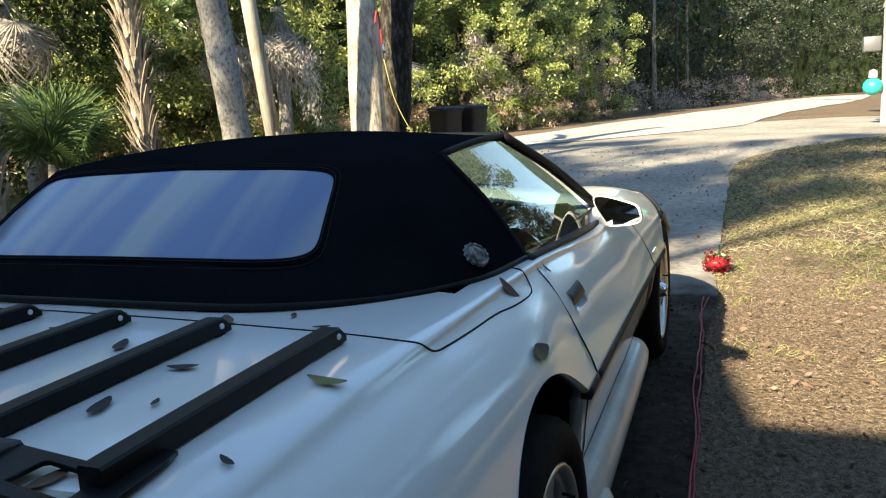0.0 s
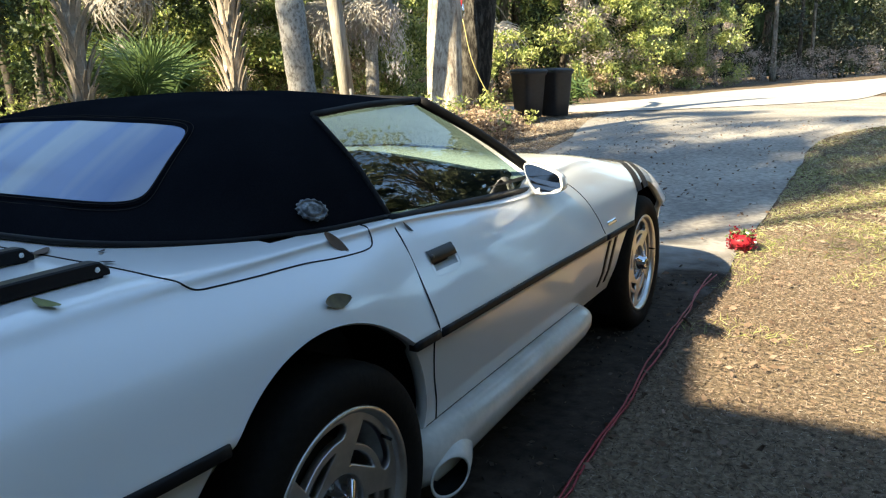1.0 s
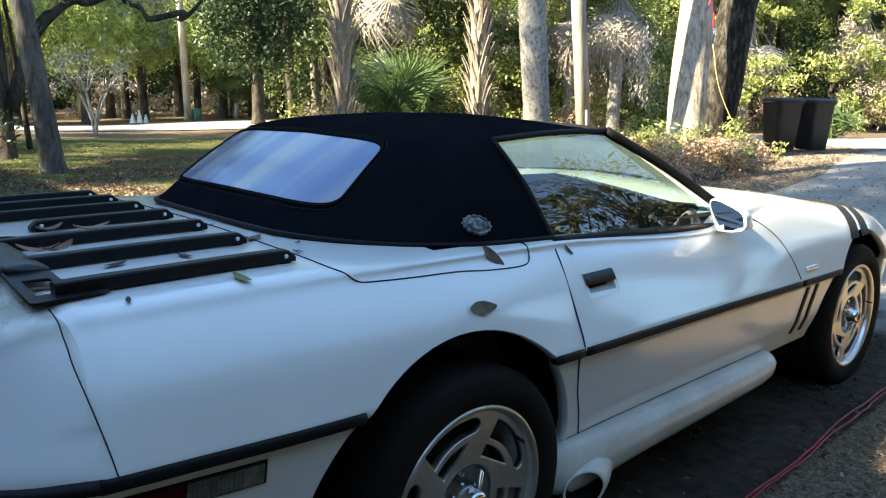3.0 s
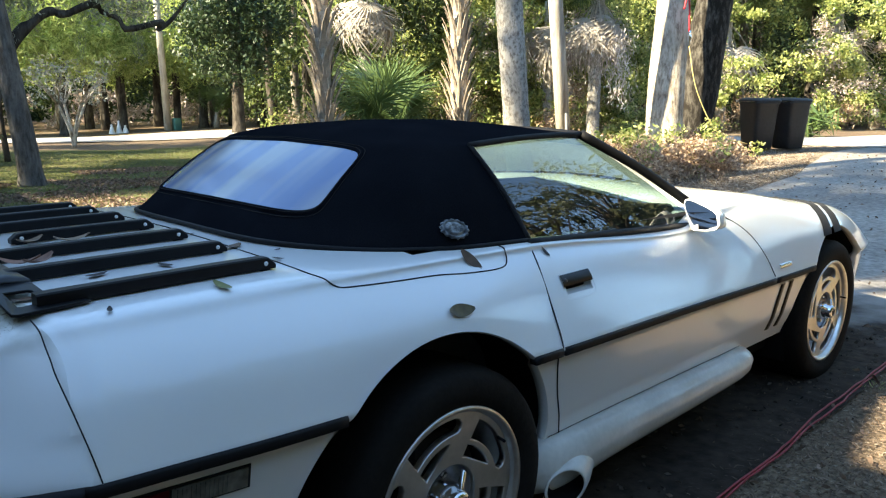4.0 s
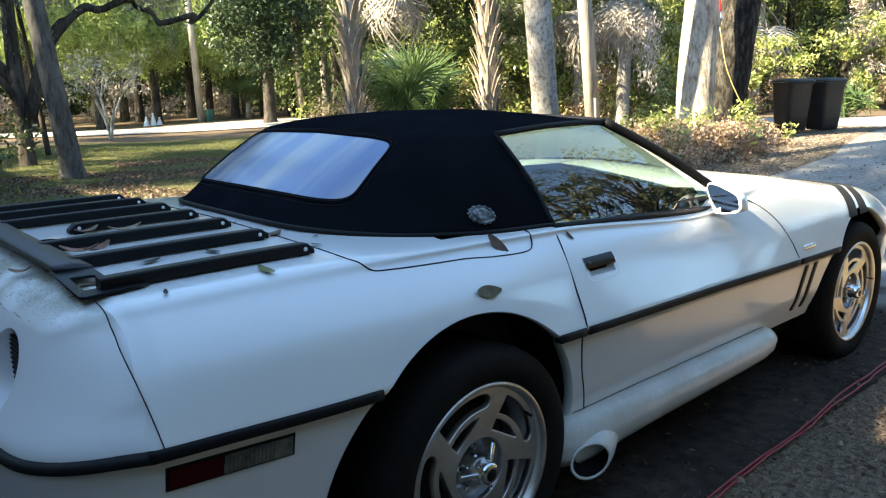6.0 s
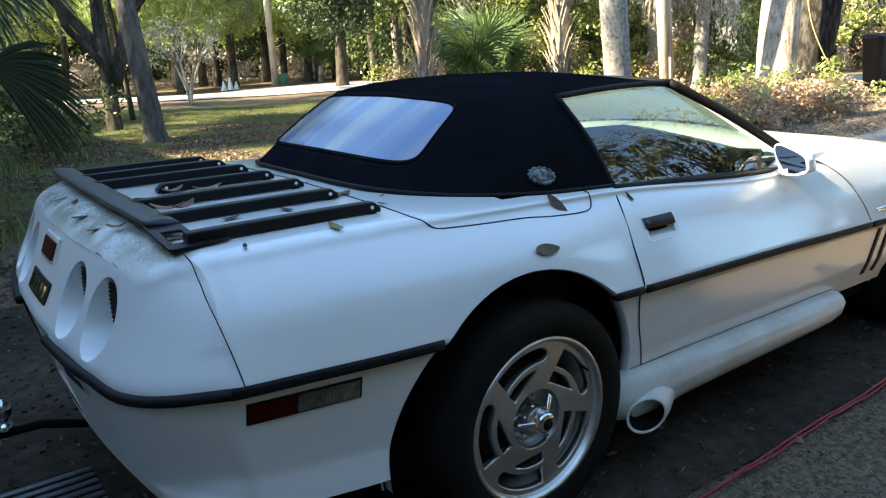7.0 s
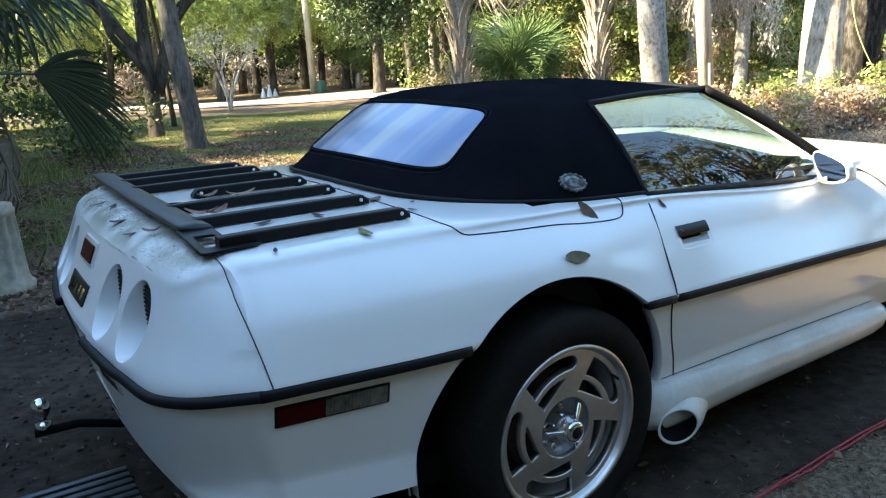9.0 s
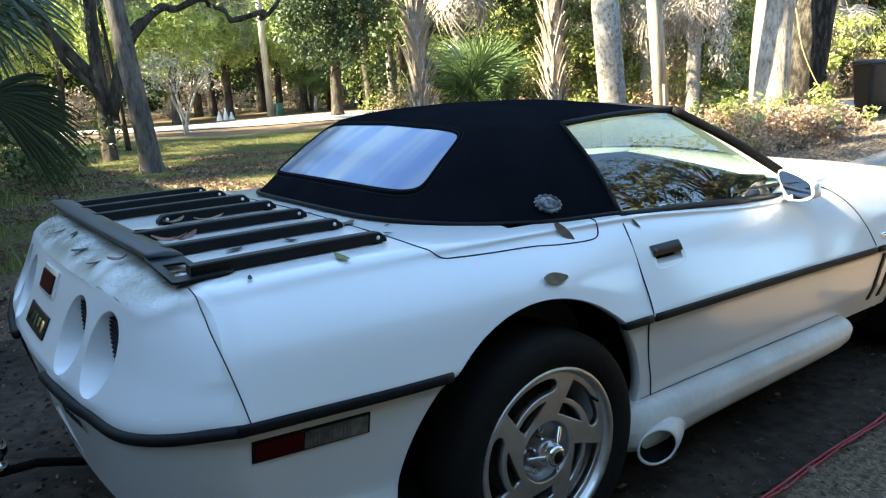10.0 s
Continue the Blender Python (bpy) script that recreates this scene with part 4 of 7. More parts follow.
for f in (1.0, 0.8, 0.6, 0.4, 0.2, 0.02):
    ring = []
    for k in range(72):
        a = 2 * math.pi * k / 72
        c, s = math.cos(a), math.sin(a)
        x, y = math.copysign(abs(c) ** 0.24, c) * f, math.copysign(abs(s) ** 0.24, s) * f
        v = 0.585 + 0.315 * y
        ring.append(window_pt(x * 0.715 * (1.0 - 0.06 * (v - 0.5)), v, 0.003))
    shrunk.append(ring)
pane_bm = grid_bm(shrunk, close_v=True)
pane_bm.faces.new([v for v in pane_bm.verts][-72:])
part("rear_window", pane_bm, VINYL, top, "clear vinyl rear window with sky reflections painted in")
# oval emblem on the quarter
for sgn in (-1, 1):
    ctr = Vector((0.172, 0.668, 0.950))
    u, v = Vector((1, 0.12, -0.02)).normalized(), Vector((-0.15, -0.52, 0.82)).normalized()
    nn = Vector((-0.08, 0.84, 0.53)).normalized()
    rows = []
    for f, o, sc in ((1.0, 0.003, 0.06), (0.96, 0.009, 0.06), (0.84, 0.010, 0.04), (0.80, 0.007, 0), (0.66, 0.007, 0), (0.62, 0.010, 0), (0.40, 0.0115, 0.08), (0.34, 0.009, 0.08), (0.02, 0.012, 0)):
        rows.append([tuple(ctr + u * (0.043 * f * math.cos(a) * (1 + sc * math.sin(14 * a))) + v * (0.029 * f * math.sin(a) * (1 + sc * math.sin(14 * a))) + nn * o) for a in np.linspace(0, 2 * math.pi, 112, endpoint=False)])
    for r in rows:
        for k, p in enumerate(r):
            r[k] = (p[0], p[1] * -sgn * -1, p[2])
    part("emblem", grid_bm(rows, close_v=True), mat("worn_silver_print", (0.22, 0.24, 0.25), 0.5, 0.2, grain=0.9, scale=70, stain=1, second=(0.03, 0.03, 0.035), stain_scale=45), top, "worn silver oval emblem")

# ---- side glass, windscreen, mirrors ----
for sgn in (-1, 1):
    bot = catmull([(0.428, 0.706, 0.890), (0.80, 0.716, 0.872), (1.40, 0.712, 0.842)], 8)
    tp = catmull([(0.380, 0.530, 1.150), (0.62, 0.520, 1.163), (0.918, 0.508, 1.167)], 8)
    rows = []
    for v in np.linspace(0, 1, 9):
        rows.append([(a[0] + (b[0] - a[0]) * v, sgn * (a[1] + (b[1] - a[1]) * v + 0.012 * math.sin(math.pi * v)), a[2] + (b[2] - a[2]) * v) for a, b in zip(bot, tp)])
    gl = part("side_glass", grid_bm(rows), GLASS, car, "tinted side window")
    gl.visible_shadow = False
    part("window_seal", tube_bm([(p[0], sgn * (p[1] + 0.004), p[2] - 0.002) for p in catmull([(0.415, 0.713, 0.892), (0.80, 0.722, 0.874), (1.30, 0.726, 0.846)], 8)], 0.012, 8), RUBBER, car)
    part("window_seal", tube_bm([(p[0], sgn * p[1], p[2]) for p in catmull([(0.428, 0.712, 0.895), (0.405, 0.63, 1.03), (0.372, 0.531, 1.154)], 6)], 0.007, 8), GAP, top)
    part("window_seal", tube_bm([(p[0], sgn * p[1], p[2]) for p in catmull([(0.368, 0.532, 1.156), (0.62, 0.526, 1.170), (0.925, 0.508, 1.172)], 6)], 0.009, 8), GAP, top)
    part("windscreen_pillar", tube_bm([(p[0], sgn * p[1], p[2]) for p in catmull([(1.40, 0.700, 0.885), (1.335, 0.688, 0.925), (1.13, 0.612, 1.052), (0.925, 0.512, 1.170)], 8)], 0.0165, 10), RUBBER, car, "black windscreen pillar")
    # mirror
    mm = empty("door_mirror")
    mm.parent = car
    corners = [Vector(p) for p in ((1.268, 0.722, 0.938), (1.205, 0.858, 0.920), (1.192, 0.886, 0.888), (1.196, 0.878, 0.858), (1.222, 0.800, 0.842), (1.24, 0.764, 0.850))]
    loop_pts = [Vector(p) for p in catmull([tuple(p) for p in corners[-1:] + corners + corners[:2]], 6)[6:-6]][:-1]
    mid_pt = sum(loop_pts, Vector()) / len(loop_pts)

    def ring_at(k, dx, lift=0.0):
        return [((mid_pt + (p - mid_pt) * k + Vector((dx, 0, lift))).x, sgn * (mid_pt + (p - mid_pt) * k).y, (mid_pt + (p - mid_pt) * k).z + lift) for p in loop_pts]

    part("housing", grid_bm([ring_at(0.98, -0.002), ring_at(1.0, -0.003), ring_at(1.03, 0.012), ring_at(1.02, 0.035), ring_at(0.92, 0.065, -0.004), ring_at(0.68, 0.088, -0.008), ring_at(0.3, 0.098, -0.01), ring_at(0.02, 0.10, -0.01)], close_v=True), PAINT, mm, "white mirror housing")
    part("bezel", grid_bm([ring_at(0.98, -0.002), ring_at(0.960, -0.003), ring_at(0.950, 0.002), ring_at(0.945, 0.026)], close_v=True), PAINT, mm)
    face = bmesh.new()
    face.faces.new([face.verts.new((p[0] + 0.30 * (abs(p[1]) - mid_pt.y), p[1], p[2])) for p in ring_at(0.95, 0.024)])
    part("mirror_glass", face, CHROME, mm, "mirror glass", smooth=False)
    part("stalk", tube_bm([(1.30, sgn * 0.715, 0.84), (1.27, sgn * 0.75, 0.845), (1.25, sgn * 0.79, 0.855)], [0.030, 0.022, 0.016], 12, flat=0.5), PAINT, mm)
rows = []
for v in np.linspace(0, 1, 10):
    row = []
    for t in np.linspace(-1, 1, 25):
        a = Vector((1.62 - 0.30 * t * t, 0.685 * t, 0.962 - 0.035 * t * t))
        b = Vector((0.988 - 0.078 * t * t, 0.506 * t, 1.184 - 0.010 * abs(t) ** 3 - 0.008))
        row.append(tuple(a.lerp(b, v) + Vector((0.3, 0, 0.5)) * 0.05 * math.sin(math.pi * v)))
    rows.append(row)
ws = part("windscreen", grid_bm(rows), GLASS, car, "raked tinted windscreen")
ws.visible_shadow = False

# cockpit
tub = bmesh.new()
grid_bm([[(x, y, z) for y, z in ((-0.70, 0.89), (-0.66, 0.60), (-0.6, 0.40), (0.6, 0.40), (0.66, 0.60), (0.70, 0.89))] for x in (-0.2, 0.02, 0.8, 1.45)], tub)
part("cockpit_tub", tub, INTERIOR, car)
part("rear_bulkhead", box_bm((-0.05, -0.64, 0.42), (0.05, 0.64, 0.90), 0.02), INTERIOR, car)
part("dashboard", box_bm((1.24, -0.66, 0.62), (1.60, 0.66, 0.905), 0.05), INTERIOR, car)
for y in (-0.36, 0.36):
    seat = part("seat_base", box_bm((0.35, y - 0.24, 0.42), (0.90, y + 0.24, 0.58), 0.05), INTERIOR, car)
    back = box_bm((0.12, y - 0.24, 0.55), (0.26, y + 0.24, 1.0), 0.05)
    part("seat_back", back, INTERIOR, car)
part("steering_wheel", lathe_bm([(0.165, 0.0), (0.175, 0.012), (0.185, 0.0), (0.175, -0.012), (0.165, 0.0)], 32, m=Matrix.Translation((1.12, 0.36, 0.82)) @ Matrix.Rotation(radians(65), 4, "Y") @ Matrix.Rotation(radians(90), 4, "X")), BARPAINT, car)

# ---- luggage rack on the tail ----
SCREW = mat("bright_screw", (0.8, 0.8, 0.78), 0.3)
rack = tagged(empty("luggage_rack"), "", "")
rack.parent = car
for k in range(-3, 4):
    y = 0.207 * k
    x0, x1 = (-0.70, -0.345) if k == 0 else (-0.82, -0.345 + (0.005 if abs(k) == 3 else 0))
    rows = []
    for x in list(np.linspace(x0, x0 + 0.03, 3)) + list(np.linspace(x0 + 0.08, x1 - 0.06, 8)) + list(np.linspace(x1 - 0.032, x1, 5)):
        e = min(1, (x1 - x) / 0.030 + 0.42) if k else min(1, (x1 - x) / 0.030 + 0.42, (x - x0) / 0.030 + 0.42)
        zb = top_pt(x, y)[2] + 0.003
        h = 0.026 * e
        rows.append([(x, y - 0.0155, zb), (x, y - 0.0155, zb + h - 0.003), (x, y - 0.0125, zb + h), (x, y + 0.0125, zb + h), (x, y + 0.0155, zb + h - 0.003), (x, y + 0.0155, zb)])
    bm = grid_bm(rows, close_v=True)
    bmesh.ops.holes_fill(bm, edges=bm.edges[:])
    slat = part("slat", bm, BARPAINT, rack, "black rack slat", smooth=False)
    for x in ([x1 - 0.024] + ([x0 + 0.024] if k == 0 else [])):
        part("screw", lathe_bm([(0.0005, -0.0030), (0.0034, -0.0028), (0.0048, -0.001), (0.005, 0.001)], 14, m=Matrix.Translation((x, y - 0.0158, top_pt(x, y)[2] + 0.0155))), SCREW, slat)
        part("rubber_pad", box_bm((x - 0.012, y - 0.012, top_pt(x, y)[2] - 0.002), (x + 0.012, y + 0.012, top_pt(x, y)[2] + 0.006)), RUBBER, slat)
# cross bar over the slats' rear ends
rows = []
for y in np.linspace(-0.50, 0.70, 39):
    t = y / 0.66
    zc = 0.948 - 0.010 * t * t
    xc = -0.838 + 0.020 * t * t
    rows.append([(xc - 0.040, y, zc + 0.004), (xc - 0.036, y, zc + 0.011), (xc, y, zc + 0.012), (xc + 0.034, y, zc + 0.004), (xc + 0.038, y, zc - 0.004), (xc, y, zc - 0.003), (xc - 0.036, y, zc - 0.003)])
bm = grid_bm(rows, close_v=True)
bmesh.ops.holes_fill(bm, edges=bm.edges[:])
bar = part("cross_bar", bm, mat("satin_black_worn", (0.03, 0.032, 0.036), 0.42, grain=0.2, scale=40), rack, "wide black cross bar")
part("bolt_hole", lathe_bm([(0.0005, -0.001), (0.005, -0.001), (0.006, 0.001)], 12, m=Matrix.Translation((-0.838, -0.23, 0.9552)) @ Matrix.Rotation(radians(-90), 4, "X")), GAP, bar)
for sgn in (-1,):
    outl = [[(-0.871, 0.49), (-0.795, 0.49), (-0.785, 0.585), (-0.768, 0.618), (-0.735, 0.624), (-0.735, 0.650), (-0.76, 0.656), (-0.858, 0.664), (-0.866, 0.655)], [(-0.852, 0.545), (-0.846, 0.612), (-0.838, 0.616), (-0.803, 0.612), (-0.800, 0.606), (-0.804, 0.552), (-0.810, 0.548)]]
    bm = plate_from_outlines("foot", [[(x, y * sgn) for x, y in o] for o in outl], 0.002, 0.001)
    for v in bm.verts:
        f = smooth01(0.50, 0.62, abs(v.co.y))
        v.co.z += 0.941 * (1 - f) + f * (top_pt(max(v.co.x, -0.86), math.copysign(0.60, v.co.y))[2] + 0.004)
    part("corner_foot", bm, BARPAINT, rack, "black corner foot with a square hole", smooth=False)

# tow ball
hitch = tagged(empty("tow_hitch"), "", "")
hitch.parent = car
part("bar", tube_bm([(-0.85, 0.0, 0.295), (-0.98, 0.0, 0.300), (-1.04, 0.0, 0.32), (-1.09, 0.0, 0.335), (-1.20, 0.0, 0.337)], 0.013, 8), DARK, hitch)
part("ball", lathe_bm([(0.0005, -0.034), (0.014, -0.030), (0.024, -0.018), (0.025, 0.0), (0.022, 0.014), (0.012, 0.026), (0.010, 0.036), (0.02, 0.038), (0.02, 0.055)], 24, m=Matrix.Translation((-1.176, 0.0, 0.403)) @ Matrix.Rotation(radians(-90), 4, "X")), CHROME, hitch, "chrome tow ball")


# ---- grounds: materials ----
BARK = bark_mat("grey_bark", (0.27, 0.24, 0.20), (0.09, 0.075, 0.06))
# bark for the leaning tree, darkened to take in the shade it stands in
BARKGREY = bark_mat("shaded_grey_bark", (0.17, 0.16, 0.145), (0.06, 0.055, 0.05), 14.0, 0.3, (0.38, 0.60), 1.0)
BARKDARK = bark_mat("dark_bark", (0.10, 0.085, 0.07), (0.03, 0.025, 0.02))
BARKPALE = bark_mat("lichen_bark", (0.62, 0.55, 0.46), (0.20, 0.155, 0.12), 16.0, 0.35, (0.36, 0.56), 1.0)
BARKBLACK = bark_mat("black_bark", (0.11, 0.10, 0.085), (0.018, 0.015, 0.012), 13.0, 0.35, (0.46, 0.64), 1.0)
PALMBARK = bark_mat("palm_bark", (0.46, 0.43, 0.39), (0.17, 0.15, 0.13), 26.0, 0.7, (0.38, 0.54))
BOOT = mat("palm_boots", (0.34, 0.28, 0.22), 0.85, grain=0.35, scale=20, stain=0.6, second=(0.16, 0.12, 0.09), stain_scale=5, vary=0.3)
WOODPOLE = bark_mat("weathered_pole", (0.50, 0.46, 0.40), (0.27, 0.235, 0.195), 22.0, 0.06, (0.35, 0.55), 0.3)
PALM = leaf_mat("palm_green", (0.06, 0.105, 0.035), (0.14, 0.20, 0.075), 0.3, 0.33)
PALMDEAD = leaf_mat("dead_frond", (0.26, 0.23, 0.195), (0.54, 0.49, 0.44), 0.25, 0.7)
# sunlight is put into this brightened leaf colour; growth behind takes darker leaves
LEAFSUN = leaf_mat("sunlit_shrub_leaves", (0.09, 0.15, 0.03), (0.56, 0.57, 0.22), 0.40, 0.35)
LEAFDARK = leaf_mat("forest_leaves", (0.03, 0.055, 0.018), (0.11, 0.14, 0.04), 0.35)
# darker copy of the forest leaves, with the far wood's shade put in
LEAFSHADED = leaf_mat("shaded_forest_leaves", (0.010, 0.018, 0.008), (0.055, 0.065, 0.035), 0.25)
LEAFOAK = leaf_mat("oak_leaves", (0.05, 0.065, 0.025), (0.13, 0.14, 0.07), 0.3)
LEAFGREY = leaf_mat("grey_oak_leaves", (0.14, 0.15, 0.10), (0.44, 0.45, 0.34), 0.3, 0.6)
LEAFPINE = leaf_mat("pine_needles", (0.20, 0.29, 0.07), (0.64, 0.70, 0.27), 0.42, 0.5)
LEAFCEDAR = leaf_mat("dark_cedar_leaves", (0.022, 0.045, 0.018), (0.05, 0.08, 0.03), 0.25)
VINEDRY = leaf_mat("dead_vine_leaves", (0.30, 0.23, 0.20), (0.55, 0.46, 0.42), 0.3, 0.6)
LITTER = leaf_mat("leaf_litter", (0.075, 0.048, 0.034), (0.32, 0.22, 0.16), 0.2, 0.7)
LEAFDRY = leaf_mat("dry_leaves", (0.20, 0.12, 0.075), (0.60, 0.46, 0.33), 0.35, 0.5)
STRAW = leaf_mat("dry_grass", (0.14, 0.11, 0.085), (0.54, 0.46, 0.37), 0.3, 0.6)
GRASS = leaf_mat("green_grass", (0.09, 0.13, 0.03), (0.24, 0.26, 0.08), 0.4, 0.5)
MOSS = leaf_mat("hanging_moss", (0.20, 0.21, 0.16), (0.34, 0.34, 0.28), 0.3, 0.8)
BINPLASTIC = mat("black_plastic", (0.018, 0.018, 0.02), 0.5, grain=0.3, scale=20, stain=0.4, second=(0.035, 0.033, 0.03), stain_scale=3)
CORD = mat("red_cord", (0.30, 0.012, 0.022), 0.45, grain=0.2, scale=30)
rng = np.random.default_rng(7)


def leaves(name, centres, sizes, material, parent=None, aspect=0.45, flat=0.0, axis=None):
    """Many small leaves, each a folded diamond, at the given centres."""
    c = np.asarray(centres, float)
    n = len(c)
    a = rng.normal(size=(n, 3))
    if axis is not None:
        a = a * 0.35 + np.asarray(axis)
    a[:, 2] *= 1 - flat
    a /= np.linalg.norm(a, axis=1)[:, None]
    r = rng.normal(size=(n, 3))
    r[:, 2] *= 1 - flat
    b = np.cross(a, r)
    b /= np.linalg.norm(b, axis=1)[:, None] + 1e-9
    k = np.cross(a, b)
    s = np.broadcast_to(np.asarray(sizes, float), (n,))[:, None]
    v = np.stack([c - a * s, c + b * s * aspect + k * s * 0.12, c + a * s, c - b * s * aspect + k * s * 0.12], 1).reshape(-1, 3)
    me = bpy.data.meshes.new(name)
    me.vertices.add(4 * n)
    me.vertices.foreach_set("co", v.ravel())
    me.loops.add(4 * n)
    me.loops.foreach_set("vertex_index", np.arange(4 * n))
    me.polygons.add(n)
    me.polygons.foreach_set("loop_start", np.arange(n) * 4)
    me.polygons.foreach_set("loop_total", np.full(n, 4))
    me.update(calc_edges=True)
    me.materials.append(material)
    ob = new(name, me)
    if parent:
        ob.parent = parent
    return ob


def clumps(centres, per, radius, squash=0.8):
    """Points scattered in clumps round the centres, thicker at their skins."""
    c = np.repeat(np.asarray(centres, float), per, 0)
    d = rng.normal(size=c.shape)
    d /= np.linalg.norm(d, axis=1)[:, None]
    rad = np.repeat(np.broadcast_to(np.asarray(radius, float), (len(centres),)), per)
    d *= (rad * (0.15 + 0.95 * rng.random(len(c)) ** 0.8))[:, None]
    d *= np.repeat(rng.uniform(0.55, 1.5, (len(centres), 3)), per, 0)
    d[:, 2] *= squash
    return c + d


def along(line, count, depth, z0, z1, power=1.0):
    """Random points over a wall of growth that follows a line of (x, y)."""
    p = np.array(line, float)
    seg = np.linalg.norm(np.diff(p, axis=0), axis=1)
    cum = np.concatenate([[0], np.cumsum(seg)])
    s = rng.random(count) * cum[-1]
    x, y = np.interp(s, cum, p[:, 0]), np.interp(s, cum, p[:, 1])
    x, y = x + rng.normal(size=count) * depth * 0.5, y + rng.normal(size=count) * depth * 0.5
    z = z0 + (z1 - z0) * rng.random(count) ** power
    return np.stack([x, y, z], 1)


def bark_tube(name, pts, radii, material, parent, seg=14, rough=0.06, flare=0.0):
    """A trunk or limb: a bent, tapering, uneven tube."""
    line = catmull(pts, 6)
    rad = np.interp(np.linspace(0, 1, len(line)), np.linspace(0, 1, len(radii)), radii)
    bm = tube_bm([tuple(p) for p in line], [float(r) for r in rad], seg)
    for v in bm.verts:
        base = min(range(len(line)), key=lambda i: (Vector(line[i]) - v.co).length_squared) if len(line) < 40 else 0
        out = v.co - Vector(line[base])
        k = 1 + rough * 2 * noise.noise((v.co.x * 3, v.co.y * 3, v.co.z * 1.2)) + flare * max(0, 1 - base / 5) ** 2
        v.co = Vector(line[base]) + out * k
    return part(name, bm, material, parent)


def tree(name, base, height, r0, lean, crown, leafmat, barkmat, label, category="tree", limbs=(), leaf=(0.05, 0.09), n_clump=60, per=120, rad=0.7, aspect=0.45):
    """A trunk with limbs and a crown of many leaves. crown: middle and half-sizes; limbs: lists of points."""
    t = tagged(empty(name, (0, 0, 0)), label, category)
    b = Vector(base)
    pts = [b + Vector((lean[0] * u, lean[1] * u, height * u)) + Vector((0.06 * math.sin(7 * u + base[0]), 0.06 * math.cos(5 * u + base[1]), 0)) * u for u in (0, 0.06, 0.2, 0.4, 0.6, 0.8, 1.0)]
    bark_tube("trunk", pts, [r0 * 1.08, r0 * 1.0, r0 * 0.94, r0 * 0.85, r0 * 0.75, r0 * 0.6, r0 * 0.4], barkmat, t, flare=0.25)
    for l, rr in limbs:
        bark_tube("limb", l, rr, barkmat, t, 10)
    if crown:
        c, h = np.array(crown[0], float), np.array(crown[1], float)
        d = rng.normal(size=(n_clump, 3))
        d /= np.linalg.norm(d, axis=1)[:, None]
        ctr = c + d * h * (0.35 + 0.65 * rng.random((n_clump, 1)) ** 0.5)
        for q in ctr[:: max(1, n_clump // 9)]:
            start = pts[-2] if len(pts) else b
            bark_tube("limb", [tuple(start), tuple((Vector(start) + Vector(q)) / 2 + Vector((0, 0, 0.15))), tuple(q)], [r0 * 0.35, r0 * 0.2, 0.02], barkmat, t, 7)
        p = clumps(ctr, per, rad * (0.6 + 0.8 * rng.random(n_clump)))
        leaves("crown", p, rng.uniform(*leaf, len(p)), leafmat, t, aspect=aspect)
    return t


# ---- palms ----
def frond_mesh(petiole, blade, n, droop, seed, spread=125):
    """A fan frond: a stalk along +x, then narrow folded blades that spread and droop."""
    r = random.Random(seed)
    bm = tube_bm([(0, 0, 0), (petiole * 0.5, 0, 0.05 * petiole), (petiole, 0, 0.02 * petiole)], [0.022, 0.014, 0.010], 5)
    tip = Vector((petiole, 0, 0.02 * petiole))
    hub = max(bm.verts, key=lambda v: v.co.x)
    for k in range(n):
        a = radians(-spread + 2 * spread * k / (n - 1) + r.uniform(-3, 3))
        l = blade * (0.72 + 0.28 * math.cos(a * 0.6)) * r.uniform(0.85, 1.08)
        d = Vector((math.cos(a), math.sin(a), 0.12 * math.cos(a)))
        s = Vector((-math.sin(a), math.cos(a), 0))
        w = blade * 0.028
        prev = None
        for u, ww in ((0.02, 0.3), (0.35, 1.0), (0.65, 0.8), (0.86, 0.45), (1.0, 0.05)):
            p = tip + d * l * u + Vector((0, 0, -droop * l * u ** 2.6))
            row = [bm.verts.new(p + s * w * ww), bm.verts.new(p + Vector((0, 0, -w * 0.5 * ww))), bm.verts.new(p - s * w * ww)]
            if prev is None:
                bm.faces.new((hub, row[0], row[1]))
                bm.faces.new((hub, row[1], row[2]))
            else:
                bm.faces.new((prev[0], row[0], row[1], prev[1]))
                bm.faces.new((prev[1], row[1], row[2], prev[2]))
            prev = row
    me = bpy.data.meshes.new("frond")
    bm.to_mesh(me)
    bm.free()
    return me


FRONDS = [frond_mesh(0.75, 0.80, 34, 0.22, 1), frond_mesh(0.9, 0.75, 30, 0.45, 2), frond_mesh(0.55, 0.7, 32, 0.12, 3)]
DEADFRONDS = [frond_mesh(0.8, 0.75, 22, 0.9, 5)]
for me_f in FRONDS:
    me_f.materials.append(PALM)
for me_f in DEADFRONDS:
    me_f.materials.append(PALMDEAD)


def fronds(parent, at, count, tilt, scale, seed, meshes=FRONDS, name="frond"):
    r = random.Random(seed)
    for k in range(count):
        ob = new(name, meshes[k % len(meshes)])
        ob.parent = parent
        az = 360 * k / count * 1.618 * 2 + r.uniform(-15, 15)
        ob.matrix_basis = Matrix.Translation(at) @ pose(0, 0, 0, 0, -r.uniform(*tilt), az) @ pose(0, 0, 0, r.uniform(-25, 25)) @ Matrix.Scale(scale * r.uniform(0.8, 1.15), 4)


